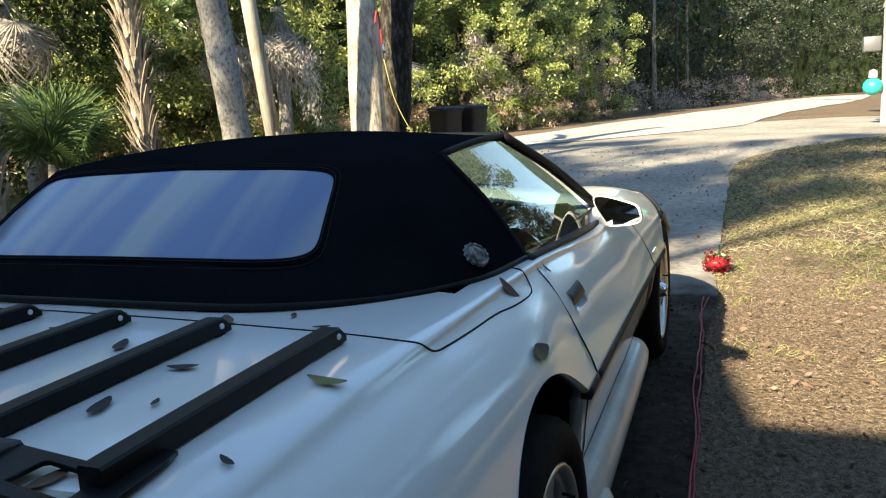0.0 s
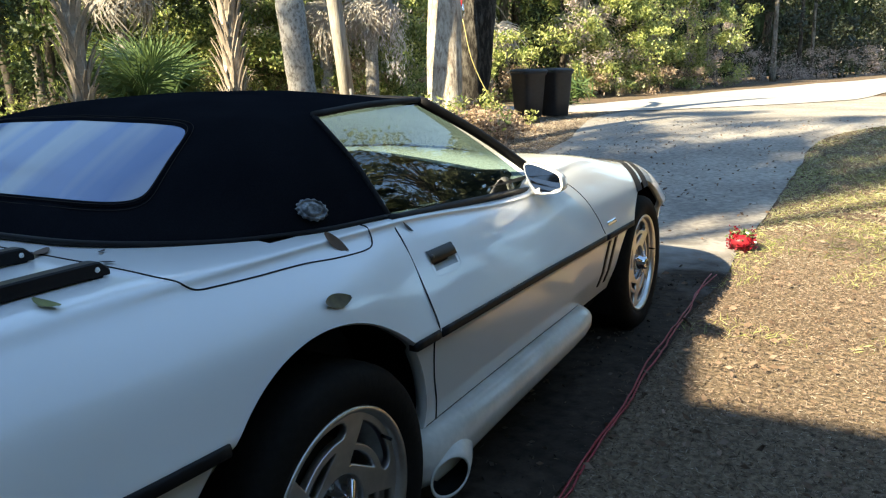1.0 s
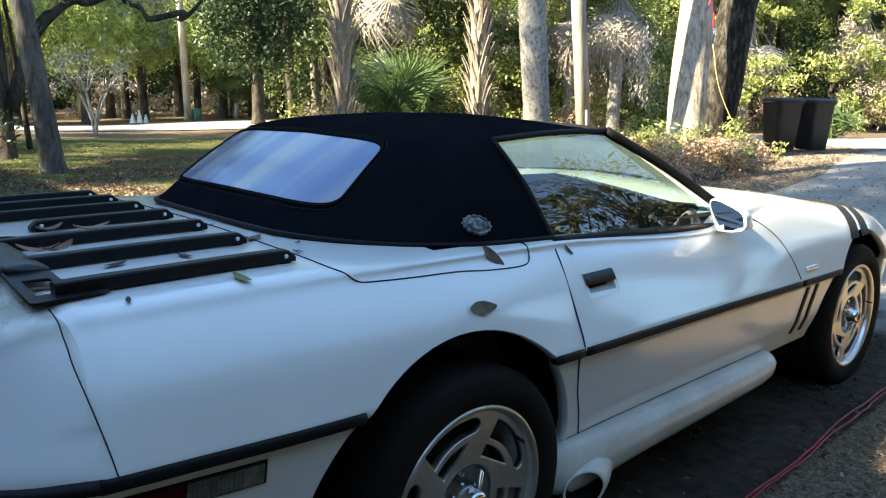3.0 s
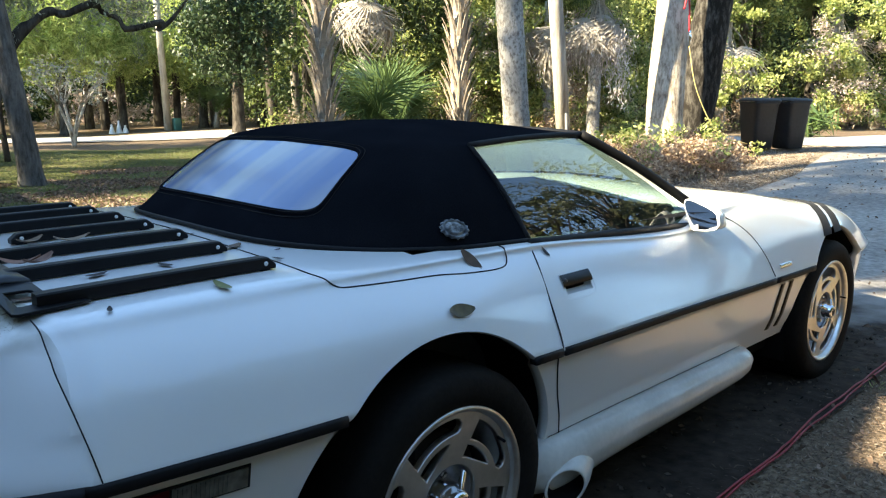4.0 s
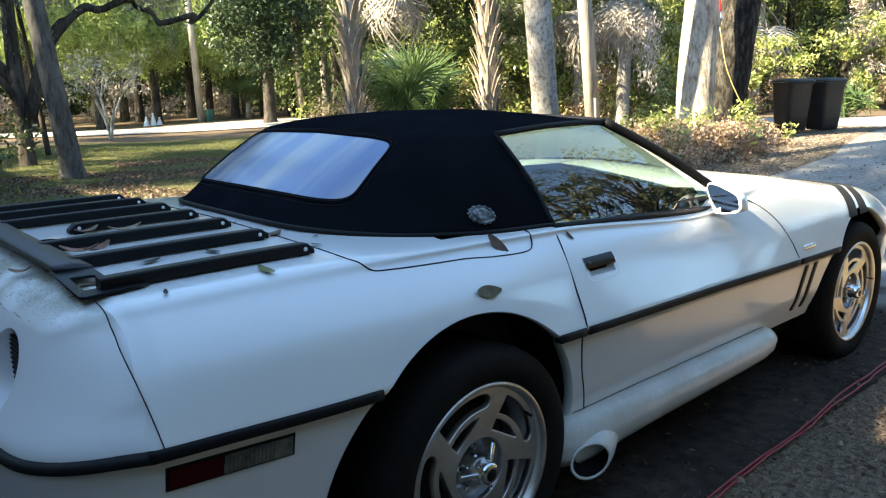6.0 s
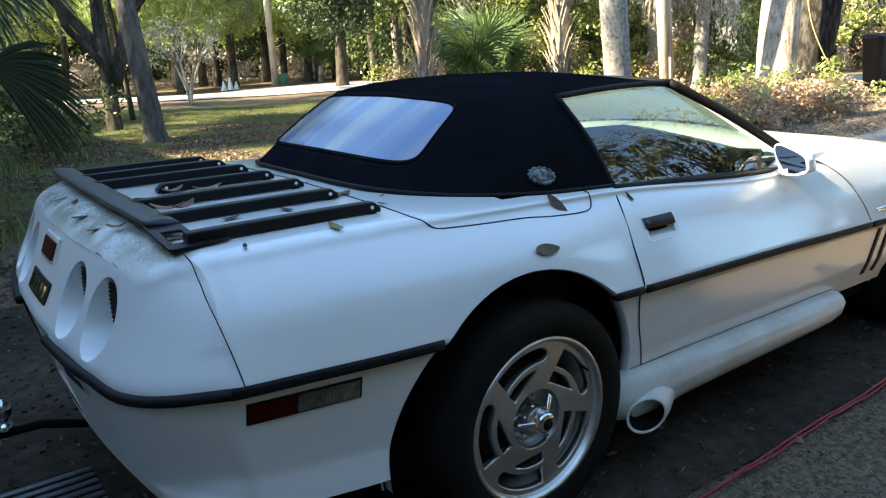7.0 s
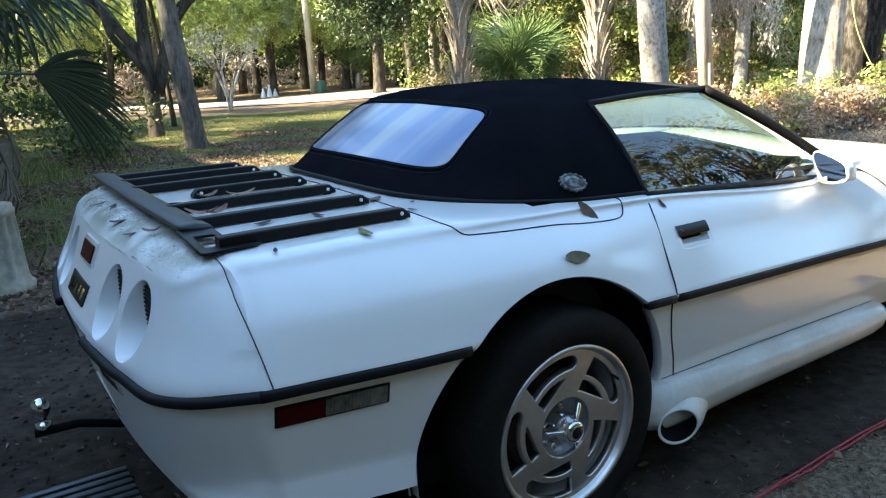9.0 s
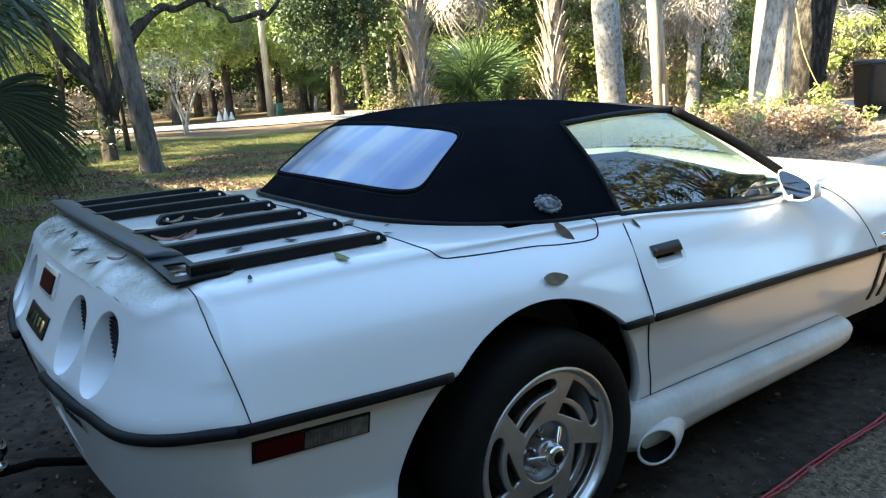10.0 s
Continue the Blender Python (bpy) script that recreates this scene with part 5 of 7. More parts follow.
def boot_mesh():
    bm = bmesh.new()
    rows = []
    for u, w, o in ((0, 0.055, 0.0), (0.35, 0.042, 0.035), (0.7, 0.026, 0.09), (1.0, 0.014, 0.17)):
        rows.append([(o, -w, 0.42 * u), (o + 0.016, -w * 0.6, 0.42 * u), (o + 0.016, w * 0.6, 0.42 * u), (o, w, 0.42 * u)])
    grid_bm(rows, bm, close_v=True)
    bmesh.ops.holes_fill(bm, edges=bm.edges[:])
    me = bpy.data.meshes.new("boot")
    bm.to_mesh(me)
    bm.free()
    me.materials.append(BOOT)
    return me


BOOTMESH = boot_mesh()


def cabbage_palm(base, height, r0, lean, label, boots=False, crown=16, dead=0, seed=1, scale=1.2, boot_len=1.0):
    t = tagged(empty("palm_tree"), label, "palm")
    b = Vector(base)
    pts = [b + Vector((lean[0] * u, lean[1] * u, height * u)) for u in (0, 0.1, 0.3, 0.5, 0.7, 0.9, 1.0)]
    line = catmull([tuple(p) for p in pts], 14)
    rad = [r0 * (1.12 - 0.12 * smooth01(0, 0.15, i / len(line))) * (1 + 0.02 * math.sin(i * 2.1)) for i in range(len(line))]
    part("trunk", tube_bm([tuple(p) for p in line], rad, 20), BARKPALE if boots else PALMBARK, t)
    r = random.Random(seed)
    if boots:
        n = int(height / 0.028)
        for k in range(n):
            u = k / n
            ob = new("boot", BOOTMESH)
            ob.parent = t
            p = b + Vector((lean[0] * u, lean[1] * u, height * u))
            az = k * 137.5 + r.uniform(-14, 14)
            ob.matrix_basis = Matrix.Translation(p) @ pose(0, 0, 0, r.uniform(-7, 7), r.uniform(-6, 10), az) @ Matrix.Translation((r0 * 0.92, 0, 0)) @ Matrix.Diagonal((1.0, 1.15, boot_len * r.uniform(0.8, 1.35), 1))
    if crown:
        fronds(t, pts[-1], crown, (5, 60), scale, seed)
    if dead:
        fronds(t, pts[-1] + Vector((0, 0, -0.15)), dead, (-75, -45), scale, seed + 50, DEADFRONDS, "dead_frond")
    return t


def palmetto(base, count, scale, seed, tilt=(10, 65)):
    t = tagged(empty("saw_palmetto"), "low fan palm with stiff green fronds in the undergrowth", "palm", "palmettos in the undergrowth")
    b = Vector(base)
    part("stem", tube_bm([tuple(b), tuple(b + Vector((0, 0, 0.62)))], [0.13, 0.07], 8), BOOT, t)
    fronds(t, b + Vector((0, 0, 0.58)), count, tilt, scale, seed)
    return t


def gz(x, y, dz=0.0):
    return (x, y, ground_z(x, y) + dz)


cabbage_palm(gz(6.22, 4.24, -0.05), 7.0, 0.165, (-0.62, 0.25), "tall cabbage palm with a smooth grey ringed trunk", seed=3)
cabbage_palm(gz(10.2, 9.4, -0.05), 4.3, 0.17, (0.05, 0.1), "cabbage palm trunk clad in old leaf bases", boots=True, crown=18, seed=5, scale=1.4, boot_len=1.2)
cabbage_palm(gz(6.4, 8.8, -0.05), 5.2, 0.13, (-0.1, 0.0), "cabbage palm with weathered leaf bases up its trunk", boots=True, crown=14, seed=8, scale=1.2)
cabbage_palm(gz(9.3, 11.3, -0.05), 3.9, 0.15, (-0.15, 0.1), "palm with a skirt of dead hanging fronds", crown=12, dead=12, seed=9, scale=1.15)
cabbage_palm(gz(14.5, 12.5, -0.05), 3.2, 0.16, (0.1, 0.1), "palm with dead fronds among the shrubs", crown=12, dead=14, seed=12, scale=1.2)
cabbage_palm(gz(17.5, 12.0, -0.05), 3.6, 0.16, (0.0, 0.1), "palm with dead fronds among the shrubs", crown=14, dead=14, seed=14, scale=1.3)
cabbage_palm(gz(13.3, 9.5, -0.05), 3.3, 0.15, (0.0, 0.0), "short palm with a pale skirt of dead fronds behind the pole", crown=16, dead=20, seed=31, scale=1.0)
cabbage_palm(gz(13.4, 8.3, -0.05), 3.45, 0.15, (0.05, 0.0), "short palm with a pale skirt of dead fronds behind the pole", crown=16, dead=20, seed=33, scale=1.0)
cabbage_palm(gz(24.5, 10.8, -0.05), 3.9, 0.17, (0.1, 0.0), "cabbage palm at the wood's edge behind the lane", crown=20, dead=8, seed=15, scale=1.6)
cabbage_palm(gz(31, 9.5, -0.05), 4.6, 0.17, (0.1, 0.0), "cabbage palm at the wood's edge behind the lane", crown=20, dead=12, seed=16, scale=1.7)
cabbage_palm(gz(38, 8.5, -0.05), 4.2, 0.17, (-0.1, 0.0), "cabbage palm at the wood's edge behind the lane", crown=18, dead=10, seed=17, scale=1.7)
for i, (x, y, n, s) in enumerate(((8.15, 9.3, 16, 1.0), (8.9, 10.4, 10, 0.9), (9.6, 11.4, 10, 1.0), (13.2, 10.8, 10, 1.1), (15.6, 24.4, 8, 0.9), (13, 25.5, 8, 0.9))):
    palmetto(gz(x, y, -0.02), n, s, 20 + i, (30, 85))
yucca = tagged(empty("yucca"), "spiky dark green yucca beside the lane", "plant")
yb = Vector(gz(21.6, 6.6))
part("crown", join_bm(None, tube_bm([tuple(yb), tuple(yb + Vector((0, 0, 0.3)))], 0.08, 6)), BOOT, yucca)
leaves("leaves", np.repeat([yb + Vector((0, 0, 0.45))], 160, 0) + rng.normal(size=(160, 3)) * (0.26, 0.26, 0.20), 0.42, PALM, yucca, aspect=0.075)

# ---- trunks by the drive ----
tree("oak_tree", gz(10.55, 4.82, -0.05), 8.0, 0.31, (0.55, 0.1), None, LEAFOAK, BARKPALE, "thick oak trunk with pale sunlit bark by the drive", limbs=(([(10.9, 4.9, 5.0), (10.3, 5.6, 6.0), (9.6, 6.5, 6.6)], [0.16, 0.12, 0.07]),))
tree("oak_tree", gz(12.0, 5.2, -0.05), 8.0, 0.38, (0.5, -0.9), None, LEAFOAK, BARKBLACK, "thick dark oak trunk beside a paler one", limbs=(([(12.3, 5.25, 5.0), (13.0, 6.0, 6.0), (13.6, 6.8, 6.6)], [0.16, 0.12, 0.07]),))
tree("leaning_tree", gz(1.93, 9.44, -0.05), 8.0, 0.155, (-0.75, 0.1), None, LEAFOAK, BARKGREY, "slim leaning grey tree trunk on the lawn", limbs=(([(1.4, 9.5, 5.0), (1.0, 10.0, 6.0), (0.4, 10.5, 6.6)], [0.11, 0.08, 0.05]),))
limb_a = [(2.05, 12.0, 0.9), (2.34, 12.0, 1.82), (2.64, 12.0, 2.34), (2.91, 12.0, 2.62), (3.37, 12.0, 2.77), (4.09, 12.0, 2.80), (4.74, 12.0, 2.58), (5.27, 12.0, 2.73), (5.6, 12.1, 3.2)]
yard_oak = tree("live_oak", gz(1.95, 12.0, -0.05), 5.0, 0.13, (0.1, 0.4), ((0.4, 13.6, 5.2), (3.4, 2.4, 1.5)), LEAFOAK, BARKDARK, "live oak with a long arching limb and grey-green leaves",
     limbs=((limb_a, [0.12, 0.10, 0.09, 0.08, 0.07, 0.06, 0.055, 0.04, 0.03]), ([(2.0, 12.1, 1.4), (1.3, 12.4, 2.4), (0.8, 12.8, 3.3), (-0.1, 13.2, 4.6)], [0.10, 0.09, 0.08, 0.06])), leaf=(0.04, 0.075), n_clump=150, per=150, rad=0.8)
limb_tufts = np.stack([rng.uniform(0.6, 5.6, 70), rng.uniform(11.6, 13.4, 70), rng.uniform(2.95, 4.3, 70)], 1)
p = clumps(limb_tufts, 170, 0.42)
leaves("crown", p, rng.uniform(0.025, 0.055, len(p)), LEAFGREY, yard_oak)
moss_at = np.stack([rng.uniform(0.8, 5.0, 26), rng.uniform(11.7, 12.6, 26), rng.uniform(2.2, 3.0, 26)], 1)
p = np.repeat(moss_at, 120, 0) + rng.normal(size=(26 * 120, 3)) * (0.05, 0.05, 0.20)
leaves("hanging_moss", p, rng.uniform(0.02, 0.05, len(p)), MOSS, yard_oak, aspect=0.12, axis=(0, 0, -1))
for stem, rad_s in (([(1.9, 12.0, 0.2), (1.9, 12.0, 1.2), (1.42, 12.0, 1.87), (1.28, 12.0, 2.42), (1.0, 12.1, 3.2)], [0.07, 0.065, 0.06, 0.05, 0.04]), ([(2.78, 14.0, 0.1), (2.72, 14.0, 1.0), (2.62, 14.0, 2.2), (2.5, 14.0, 3.6)], [0.055, 0.05, 0.045, 0.04])):
    bark_tube("stem", stem, rad_s, BARKDARK, yard_oak, 9)
# crowns out of view, added so that their shade dapples drive and lawn
for bx, by, bz, hx, tufts in ((-11.4, 4.9, 16.0, 4.6, 50), (-12.5, 0.0, 13.0, 2.2, 30), (-13.2, 14.2, 13.5, 3.4, 42), (-13.0, 19.5, 13.0, 4.4, 26), (-9.0, 22.5, 12.0, 3.8, 22), (-11.2, 6.3, 13.0, 2.9, 34)):
    tree("live_oak", gz(bx - 1.5, by, -0.05), bz - 3, 0.4, (1.0, 0.0), ((bx, by, bz), (hx, hx, 1.6)), LEAFOAK, BARKDARK, "tall unseen live oak added behind the house to dapple the yard", leaf=(0.07, 0.13), n_clump=tufts, per=300, rad=0.85)
# crowns above the view, added to darken the far wood
for k, (bx, by, bz, hx) in enumerate(((24.5, 13.5, 14.5, 4.0), (31.5, 12.0, 14.5, 5.0), (41.0, 10.5, 15.0, 6.0), (53.0, 8.5, 15.5, 7.0), (67.0, 5.5, 16.0, 8.0))):
    tree("live_oak", gz(bx + 1.0, by + 1.5, -0.05), bz - 2, 0.35, (-1.0, -1.0), ((bx, by, bz), (hx, 3.2, 2.8)), LEAFOAK, BARKDARK, "tall live oak, its crown out of view, added to shade the far wood", leaf=(0.16, 0.30), n_clump=90, per=90, rad=1.4)
pole = tagged(empty("utility_pole"), "leaning weathered wooden pole with a pipe at its foot", "pole")
pb = Vector(gz(8.62, 5.37, -0.05))
part("shaft", tube_bm([tuple(pb), tuple(pb + Vector((-0.42, 0.02, 3.0))), tuple(pb + Vector((-0.98, 0.05, 7.0)))], [0.115, 0.108, 0.09], 16), WOODPOLE, pole)
part("conduit", tube_bm([tuple(pb + Vector((-0.10, -0.11, 0))), tuple(pb + Vector((-0.20, -0.11, 1.05)))], 0.022, 8), mat("grey_pipe", (0.13, 0.13, 0.13), 0.6), pole)
line_rope = tagged(empty("hanging_rope"), "yellow rope with a red strap hooked on the trunk", "rope")
part("rope", tube_bm(catmull([(10.62, 4.47, 2.18), (10.85, 4.40, 1.45), (11.3, 4.2, 0.75), (12.0, 4.0, 0.55)], 6), 0.008, 6), mat("yellow_rope", (0.60, 0.50, 0.20), 0.7, grain=0.3, scale=60), line_rope)
part("strap", tube_bm(catmull([(10.45, 4.50, 2.75), (10.50, 4.48, 2.95), (10.56, 4.47, 2.80), (10.60, 4.47, 2.40)], 6), 0.016, 6), mat("red_strap", (0.5, 0.02, 0.03), 0.6), line_rope)
part("hook", tube_bm([(10.60, 4.46, 2.42), (10.63, 4.46, 2.30), (10.62, 4.47, 2.18)], 0.018, 6), CHROME, line_rope)

# ---- undergrowth ----
def thicket(name, label, line, count, depth, z0, z1, per, rad, leaf, material, power=1.0, aspect=0.45):
    c = along(line, count, depth, z0, z1, power)
    c[:, 2] += [ground_z(x, y) for x, y in c[:, :2]]
    p = clumps(c, per, rad * (0.6 + 0.8 * rng.random(count)))
    p = p[p[:, 2] > 0.05]
    return tagged(leaves(name, p, rng.uniform(*leaf, len(p)), material, aspect=aspect), label, "shrubs", kind="stuff")


HEDGE = ((11.6, 12.2), (12.6, 10.6), (14.0, 9.5), (15.4, 8.4))
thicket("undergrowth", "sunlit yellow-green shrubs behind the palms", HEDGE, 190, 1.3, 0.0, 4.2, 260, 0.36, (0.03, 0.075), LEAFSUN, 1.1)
thicket("undergrowth", "tangled dry twigs and leaves among the shrubs", HEDGE, 46, 1.4, 0.0, 1.6, 180, 0.4, (0.03, 0.06), LEAFDRY, 1.4, 0.25)
thicket("dead_vines", "pinkish grey curtains of dead vines in the shrubs", ((12.4, 11.6), (14.0, 10.2), (15.0, 9.4)), 26, 0.8, 1.4, 3.2, 260, 0.34, (0.02, 0.05), VINEDRY, 1.0, 0.3)
vine_at = np.array([(12.9, 9.9, 2.2), (13.0, 9.3, 2.3), (12.9, 8.7, 2.35), (13.0, 8.1, 2.3), (13.1, 7.5, 2.25), (12.8, 7.2, 1.7)])
p = np.repeat(vine_at, 420, 0) + rng.normal(size=(6 * 420, 3)) * (0.15, 0.16, 0.30)
tagged(leaves("dead_vines", p, rng.uniform(0.02, 0.06, len(p)), leaf_mat("bleached_vines", (0.50, 0.43, 0.40), (0.80, 0.72, 0.68), 0.3, 0.7), aspect=0.2, axis=(0, 0, -1)), "bleached curtains of dead vines behind the pole", "vines", kind="stuff")
SHADY = ((9.0, 13.4), (10.0, 12.2), (11.4, 11.4))
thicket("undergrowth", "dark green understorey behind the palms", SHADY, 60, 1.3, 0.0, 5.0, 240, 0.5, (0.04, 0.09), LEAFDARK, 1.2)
thicket("undergrowth", "dry pale brush under the palms", SHADY, 34, 1.2, 0.0, 0.9, 140, 0.4, (0.03, 0.06), LEAFDRY, 1.0, 0.25)
EDGE = ((14, 22), (17.5, 16.5), (21, 12.5), (25.5, 10.2), (32, 9.0), (45, 6.8), (70, 1.8), (110, -8), (150, -40))
NEAR = EDGE[:6]
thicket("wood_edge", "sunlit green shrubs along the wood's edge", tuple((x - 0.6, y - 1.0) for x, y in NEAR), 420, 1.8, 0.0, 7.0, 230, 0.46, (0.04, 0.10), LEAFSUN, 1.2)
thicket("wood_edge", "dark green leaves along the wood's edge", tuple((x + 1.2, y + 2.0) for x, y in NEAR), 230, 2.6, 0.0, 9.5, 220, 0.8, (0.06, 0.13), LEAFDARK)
thicket("wood_edge", "dry brown brush at the wood's foot", tuple((x - 0.8, y - 1.4) for x, y in NEAR), 110, 1.3, 0.0, 1.1, 170, 0.42, (0.03, 0.07), LEAFDRY, 1.0, 0.25)
thicket("dead_vines", "grey curtains of dead vines on the wood's edge", tuple((x - 1.2, y - 1.6) for x, y in NEAR[1:]), 40, 1.0, 1.2, 3.6, 240, 0.5, (0.03, 0.07), VINEDRY, 1.0, 0.3)
FARLINE = tuple((x + 2, y + 2.5) for x, y in EDGE[4:])
thicket("far_wood", "dark wood behind the lane", FARLINE, 330, 3.0, 0.0, 13, 200, 1.4, (0.10, 0.24), LEAFSHADED)
thicket("far_wood", "dark wood on the lane's other side", ((80, -17), (56, -15), (38, -14.5), (25, -13.5)), 220, 2.2, 0.0, 13, 130, 1.3, (0.12, 0.24), LEAFSHADED)
thicket("far_brush", "grey-brown brush at the dark wood's foot", tuple((x + 0.5, y + 0.6) for x, y in EDGE[4:8]), 90, 1.4, 0.0, 2.4, 150, 0.8, (0.06, 0.14), VINEDRY, 1.2, 0.2)
LEFT = ((-22, 36), (-8, 33.5), (4, 32), (11, 30), (15, 26), (16.5, 21))
thicket("far_wood", "sunlit green wood across the lane", tuple((x + 1.5, y + 4) for x, y in LEFT), 120, 4.0, 2.4, 12, 220, 1.0, (0.10, 0.2), LEAFPINE, 0.9, 0.2)
thicket("far_wood", "dim green thicket behind the pines", tuple((x + 2, y + 8) for x, y in LEFT), 240, 2.5, 0.0, 3.6, 150, 0.9, (0.10, 0.2), LEAFDARK)
thicket("undergrowth", "low dry brush at the far wood's foot", tuple((x + 1, y + 3) for x, y in LEFT), 150, 2.5, 0.0, 1.2, 100, 0.6, (0.06, 0.12), VINEDRY)
# near-black sheet colour stands for the shade in gaps between the trees
BACK = mat("dark_wood_sheet", (0.035, 0.048, 0.022), 1.0, grain=0.8, scale=1.6, stain=1, second=(0.008, 0.009, 0.006), stain_scale=0.6, spec=0.0)
back_line = catmull([(-80, 52, 0), (-35, 50, 0), (0, 46, 0), (20, 40, 0), (24, 36, 0), (34, 25, 0), (60, 18, 0), (100, 8, 0), (160, -20, 0), (190, -90, 0)], 8)
tagged(part("backdrop", grid_bm([[(p[0], p[1], -1), (p[0], p[1], 7), (p[0], p[1], 20 + 2 * noise.noise((p[0] * 0.1, p[1] * 0.1, 4)))] for p in back_line]), BACK), "dark sheet in place of the shade deep in the distant woods", "backdrop", kind="structure")
# unseen sheet, added to block low sky light from the car's lower body
yard_sky_block = catmull([(70, -27, 0), (30, -19, 0), (8, -15, 0), (-8, -14, 0), (-14, -13, 0)], 8)
tagged(part("backdrop", grid_bm([[(p[0], p[1], -1), (p[0], p[1], 4), (p[0], p[1], 7.5 + 1.5 * noise.noise((p[0] * 0.2, p[1] * 0.2, 9)))] for p in yard_sky_block]), BACK), "unseen dark sheet added to keep low sky light off the car", "backdrop", kind="structure")
# slim trunks along the far wood
r_t = random.Random(4)
for k in range(30):
    u = k / 29 * (len(LEFT) - 1)
    i = min(int(u), len(LEFT) - 2)
    x = LEFT[i][0] + (LEFT[i + 1][0] - LEFT[i][0]) * (u - i) + r_t.uniform(-1, 1)
    y = LEFT[i][1] + (LEFT[i + 1][1] - LEFT[i][1]) * (u - i) + r_t.uniform(-1.5, 2)
    t = tagged(empty("pine_tree"), "slim pine trunk in the wood across the lane", "tree", "trunks across the lane")
    h = r_t.uniform(8, 11)
    bark_tube("trunk", [gz(x, y), (x + r_t.uniform(-0.15, 0.15), y, 3), (x + r_t.uniform(-0.4, 0.4), y, h)], [r_t.uniform(0.14, 0.22), 0.14, 0.08], BARKDARK if k % 3 else BARK, t, 9)
    c = np.array([(x + r_t.uniform(-1.3, 1.3), y + r_t.uniform(-1.2, 1.2), r_t.uniform(2.0, h)) for _ in range(15)])
    p = clumps(c, 190, 0.8, 0.55)
    leaves("crown", p, rng.uniform(0.08, 0.17, len(p)), LEAFPINE, t, aspect=0.16)
for k in range(26):
    u = k / 25 * (len(EDGE) - 3)
    i = min(int(u), len(EDGE) - 2)
    x = EDGE[i][0] + (EDGE[i + 1][0] - EDGE[i][0]) * (u - i) + r_t.uniform(-1, 1.5)
    y = EDGE[i][1] + (EDGE[i + 1][1] - EDGE[i][1]) * (u - i) + r_t.uniform(0, 2.5)
    t = tagged(empty("forest_tree"), "grey forest trunk behind the lane", "tree", "trunks behind the lane")
    bark_tube("trunk", [gz(x, y), (x + r_t.uniform(-0.2, 0.2), y, 4), (x + r_t.uniform(-0.6, 0.6), y, 11)], [r_t.uniform(0.12, 0.24), 0.15, 0.1], BARK if k % 2 else BARKDARK, t, 9)
# dark cedar in front of the far wood
tree("cedar_tree", gz(11.4, 20.9), 6.5, 0.2, (0.1, 0.1), ((11.4, 20.9, 3.7), (1.9, 1.6, 1.9)), LEAFCEDAR, BARKDARK, "dark green cedar on the lawn's far side", leaf=(0.05, 0.09), n_clump=110, per=170, rad=0.6)
for px, py, pz, ph in ((3.4, 28.2, 4.2, 2.0), (5.6, 27.0, 3.9, 1.8), (7.8, 26.6, 3.7, 1.7), (10.2, 27.6, 4.0, 1.9), (12.8, 26.2, 3.8, 1.8), (15.0, 24.6, 3.9, 1.9), (0.4, 28.6, 4.4, 2.0)):
    tree("pine_tree", gz(px, py), 8, 0.17, (0.1, 0.1), ((px, py, pz), (1.8, 1.4, ph)), LEAFPINE, BARKDARK, "bright green feathery pine beside the lane", leaf=(0.08, 0.17), n_clump=80, per=300, rad=0.62, aspect=0.11)
# small bare tree by the lane
bare = tagged(empty("small_tree"), "small bare pale-twigged tree at the lawn's edge", "tree")
bb = Vector(gz(5.6, 19.0))
for k in range(4):
    a = k * 1.7
    p1 = bb + Vector((0.35 * math.cos(a), 0.35 * math.sin(a), 1.1))
    bark_tube("stem", [tuple(bb), tuple(bb + Vector((0.1 * math.cos(a), 0.1 * math.sin(a), 0.5))), tuple(p1)], [0.05, 0.04, 0.03], BARKPALE, bare, 7)
    for j in range(6):
        b2 = a + r_t.uniform(-1.3, 1.3)
        p2 = p1 + Vector((0.7 * math.cos(b2), 0.7 * math.sin(b2), r_t.uniform(0.3, 1.0)))
        part("twig", tube_bm([tuple(p1), tuple((p1 + p2) / 2 + Vector((0, 0, 0.12))), tuple(p2)], [0.02, 0.013, 0.006], 5), BARKPALE, bare)
p = clumps(np.array([bb + Vector((r_t.uniform(-1, 1), r_t.uniform(-1, 1), r_t.uniform(1.2, 2.2))) for _ in range(24)]), 40, 0.4)
leaves("twig_leaves", p, rng.uniform(0.03, 0.06, len(p)), MOSS, bare)
farpole = tagged(empty("power_pole"), "pale power pole beside the far lane", "pole")
fp = Vector(gz(10.9, 25.2))
part("shaft", tube_bm([tuple(fp), tuple(fp + Vector((-0.25, 0, 9)))], [0.13, 0.1], 10), WOODPOLE, farpole)
tagged(part("cable_box", box_bm(tuple(fp + Vector((0.15, -0.25, 0))), tuple(fp + Vector((0.42, 0.02, 0.45))), 0.03), mat("green_box_paint", (0.04, 0.14, 0.11), 0.5)), "green cable box at the foot of the power pole", "cable box")
orn = tagged(empty("lawn_ornament"), "white lawn ornaments across the lane", "ornament")
for dx, h in ((0.2, 0.34), (0.45, 0.46), (0.68, 0.28)):
    o = Vector(gz(8.9 + dx, 25.8))
    part("figure", lathe_bm([(0.02, -h), (0.07, -h * 0.92), (0.05, -h * 0.8), (0.12, -h * 0.5), (0.16, -h * 0.2), (0.2, 0)], 12, m=Matrix.Translation(o) @ Matrix.Diagonal((0.6, 0.6, 1, 1)) @ Matrix.Rotation(radians(-90), 4, "X")), mat("white_plaster", (0.75, 0.74, 0.72), 0.7), orn)

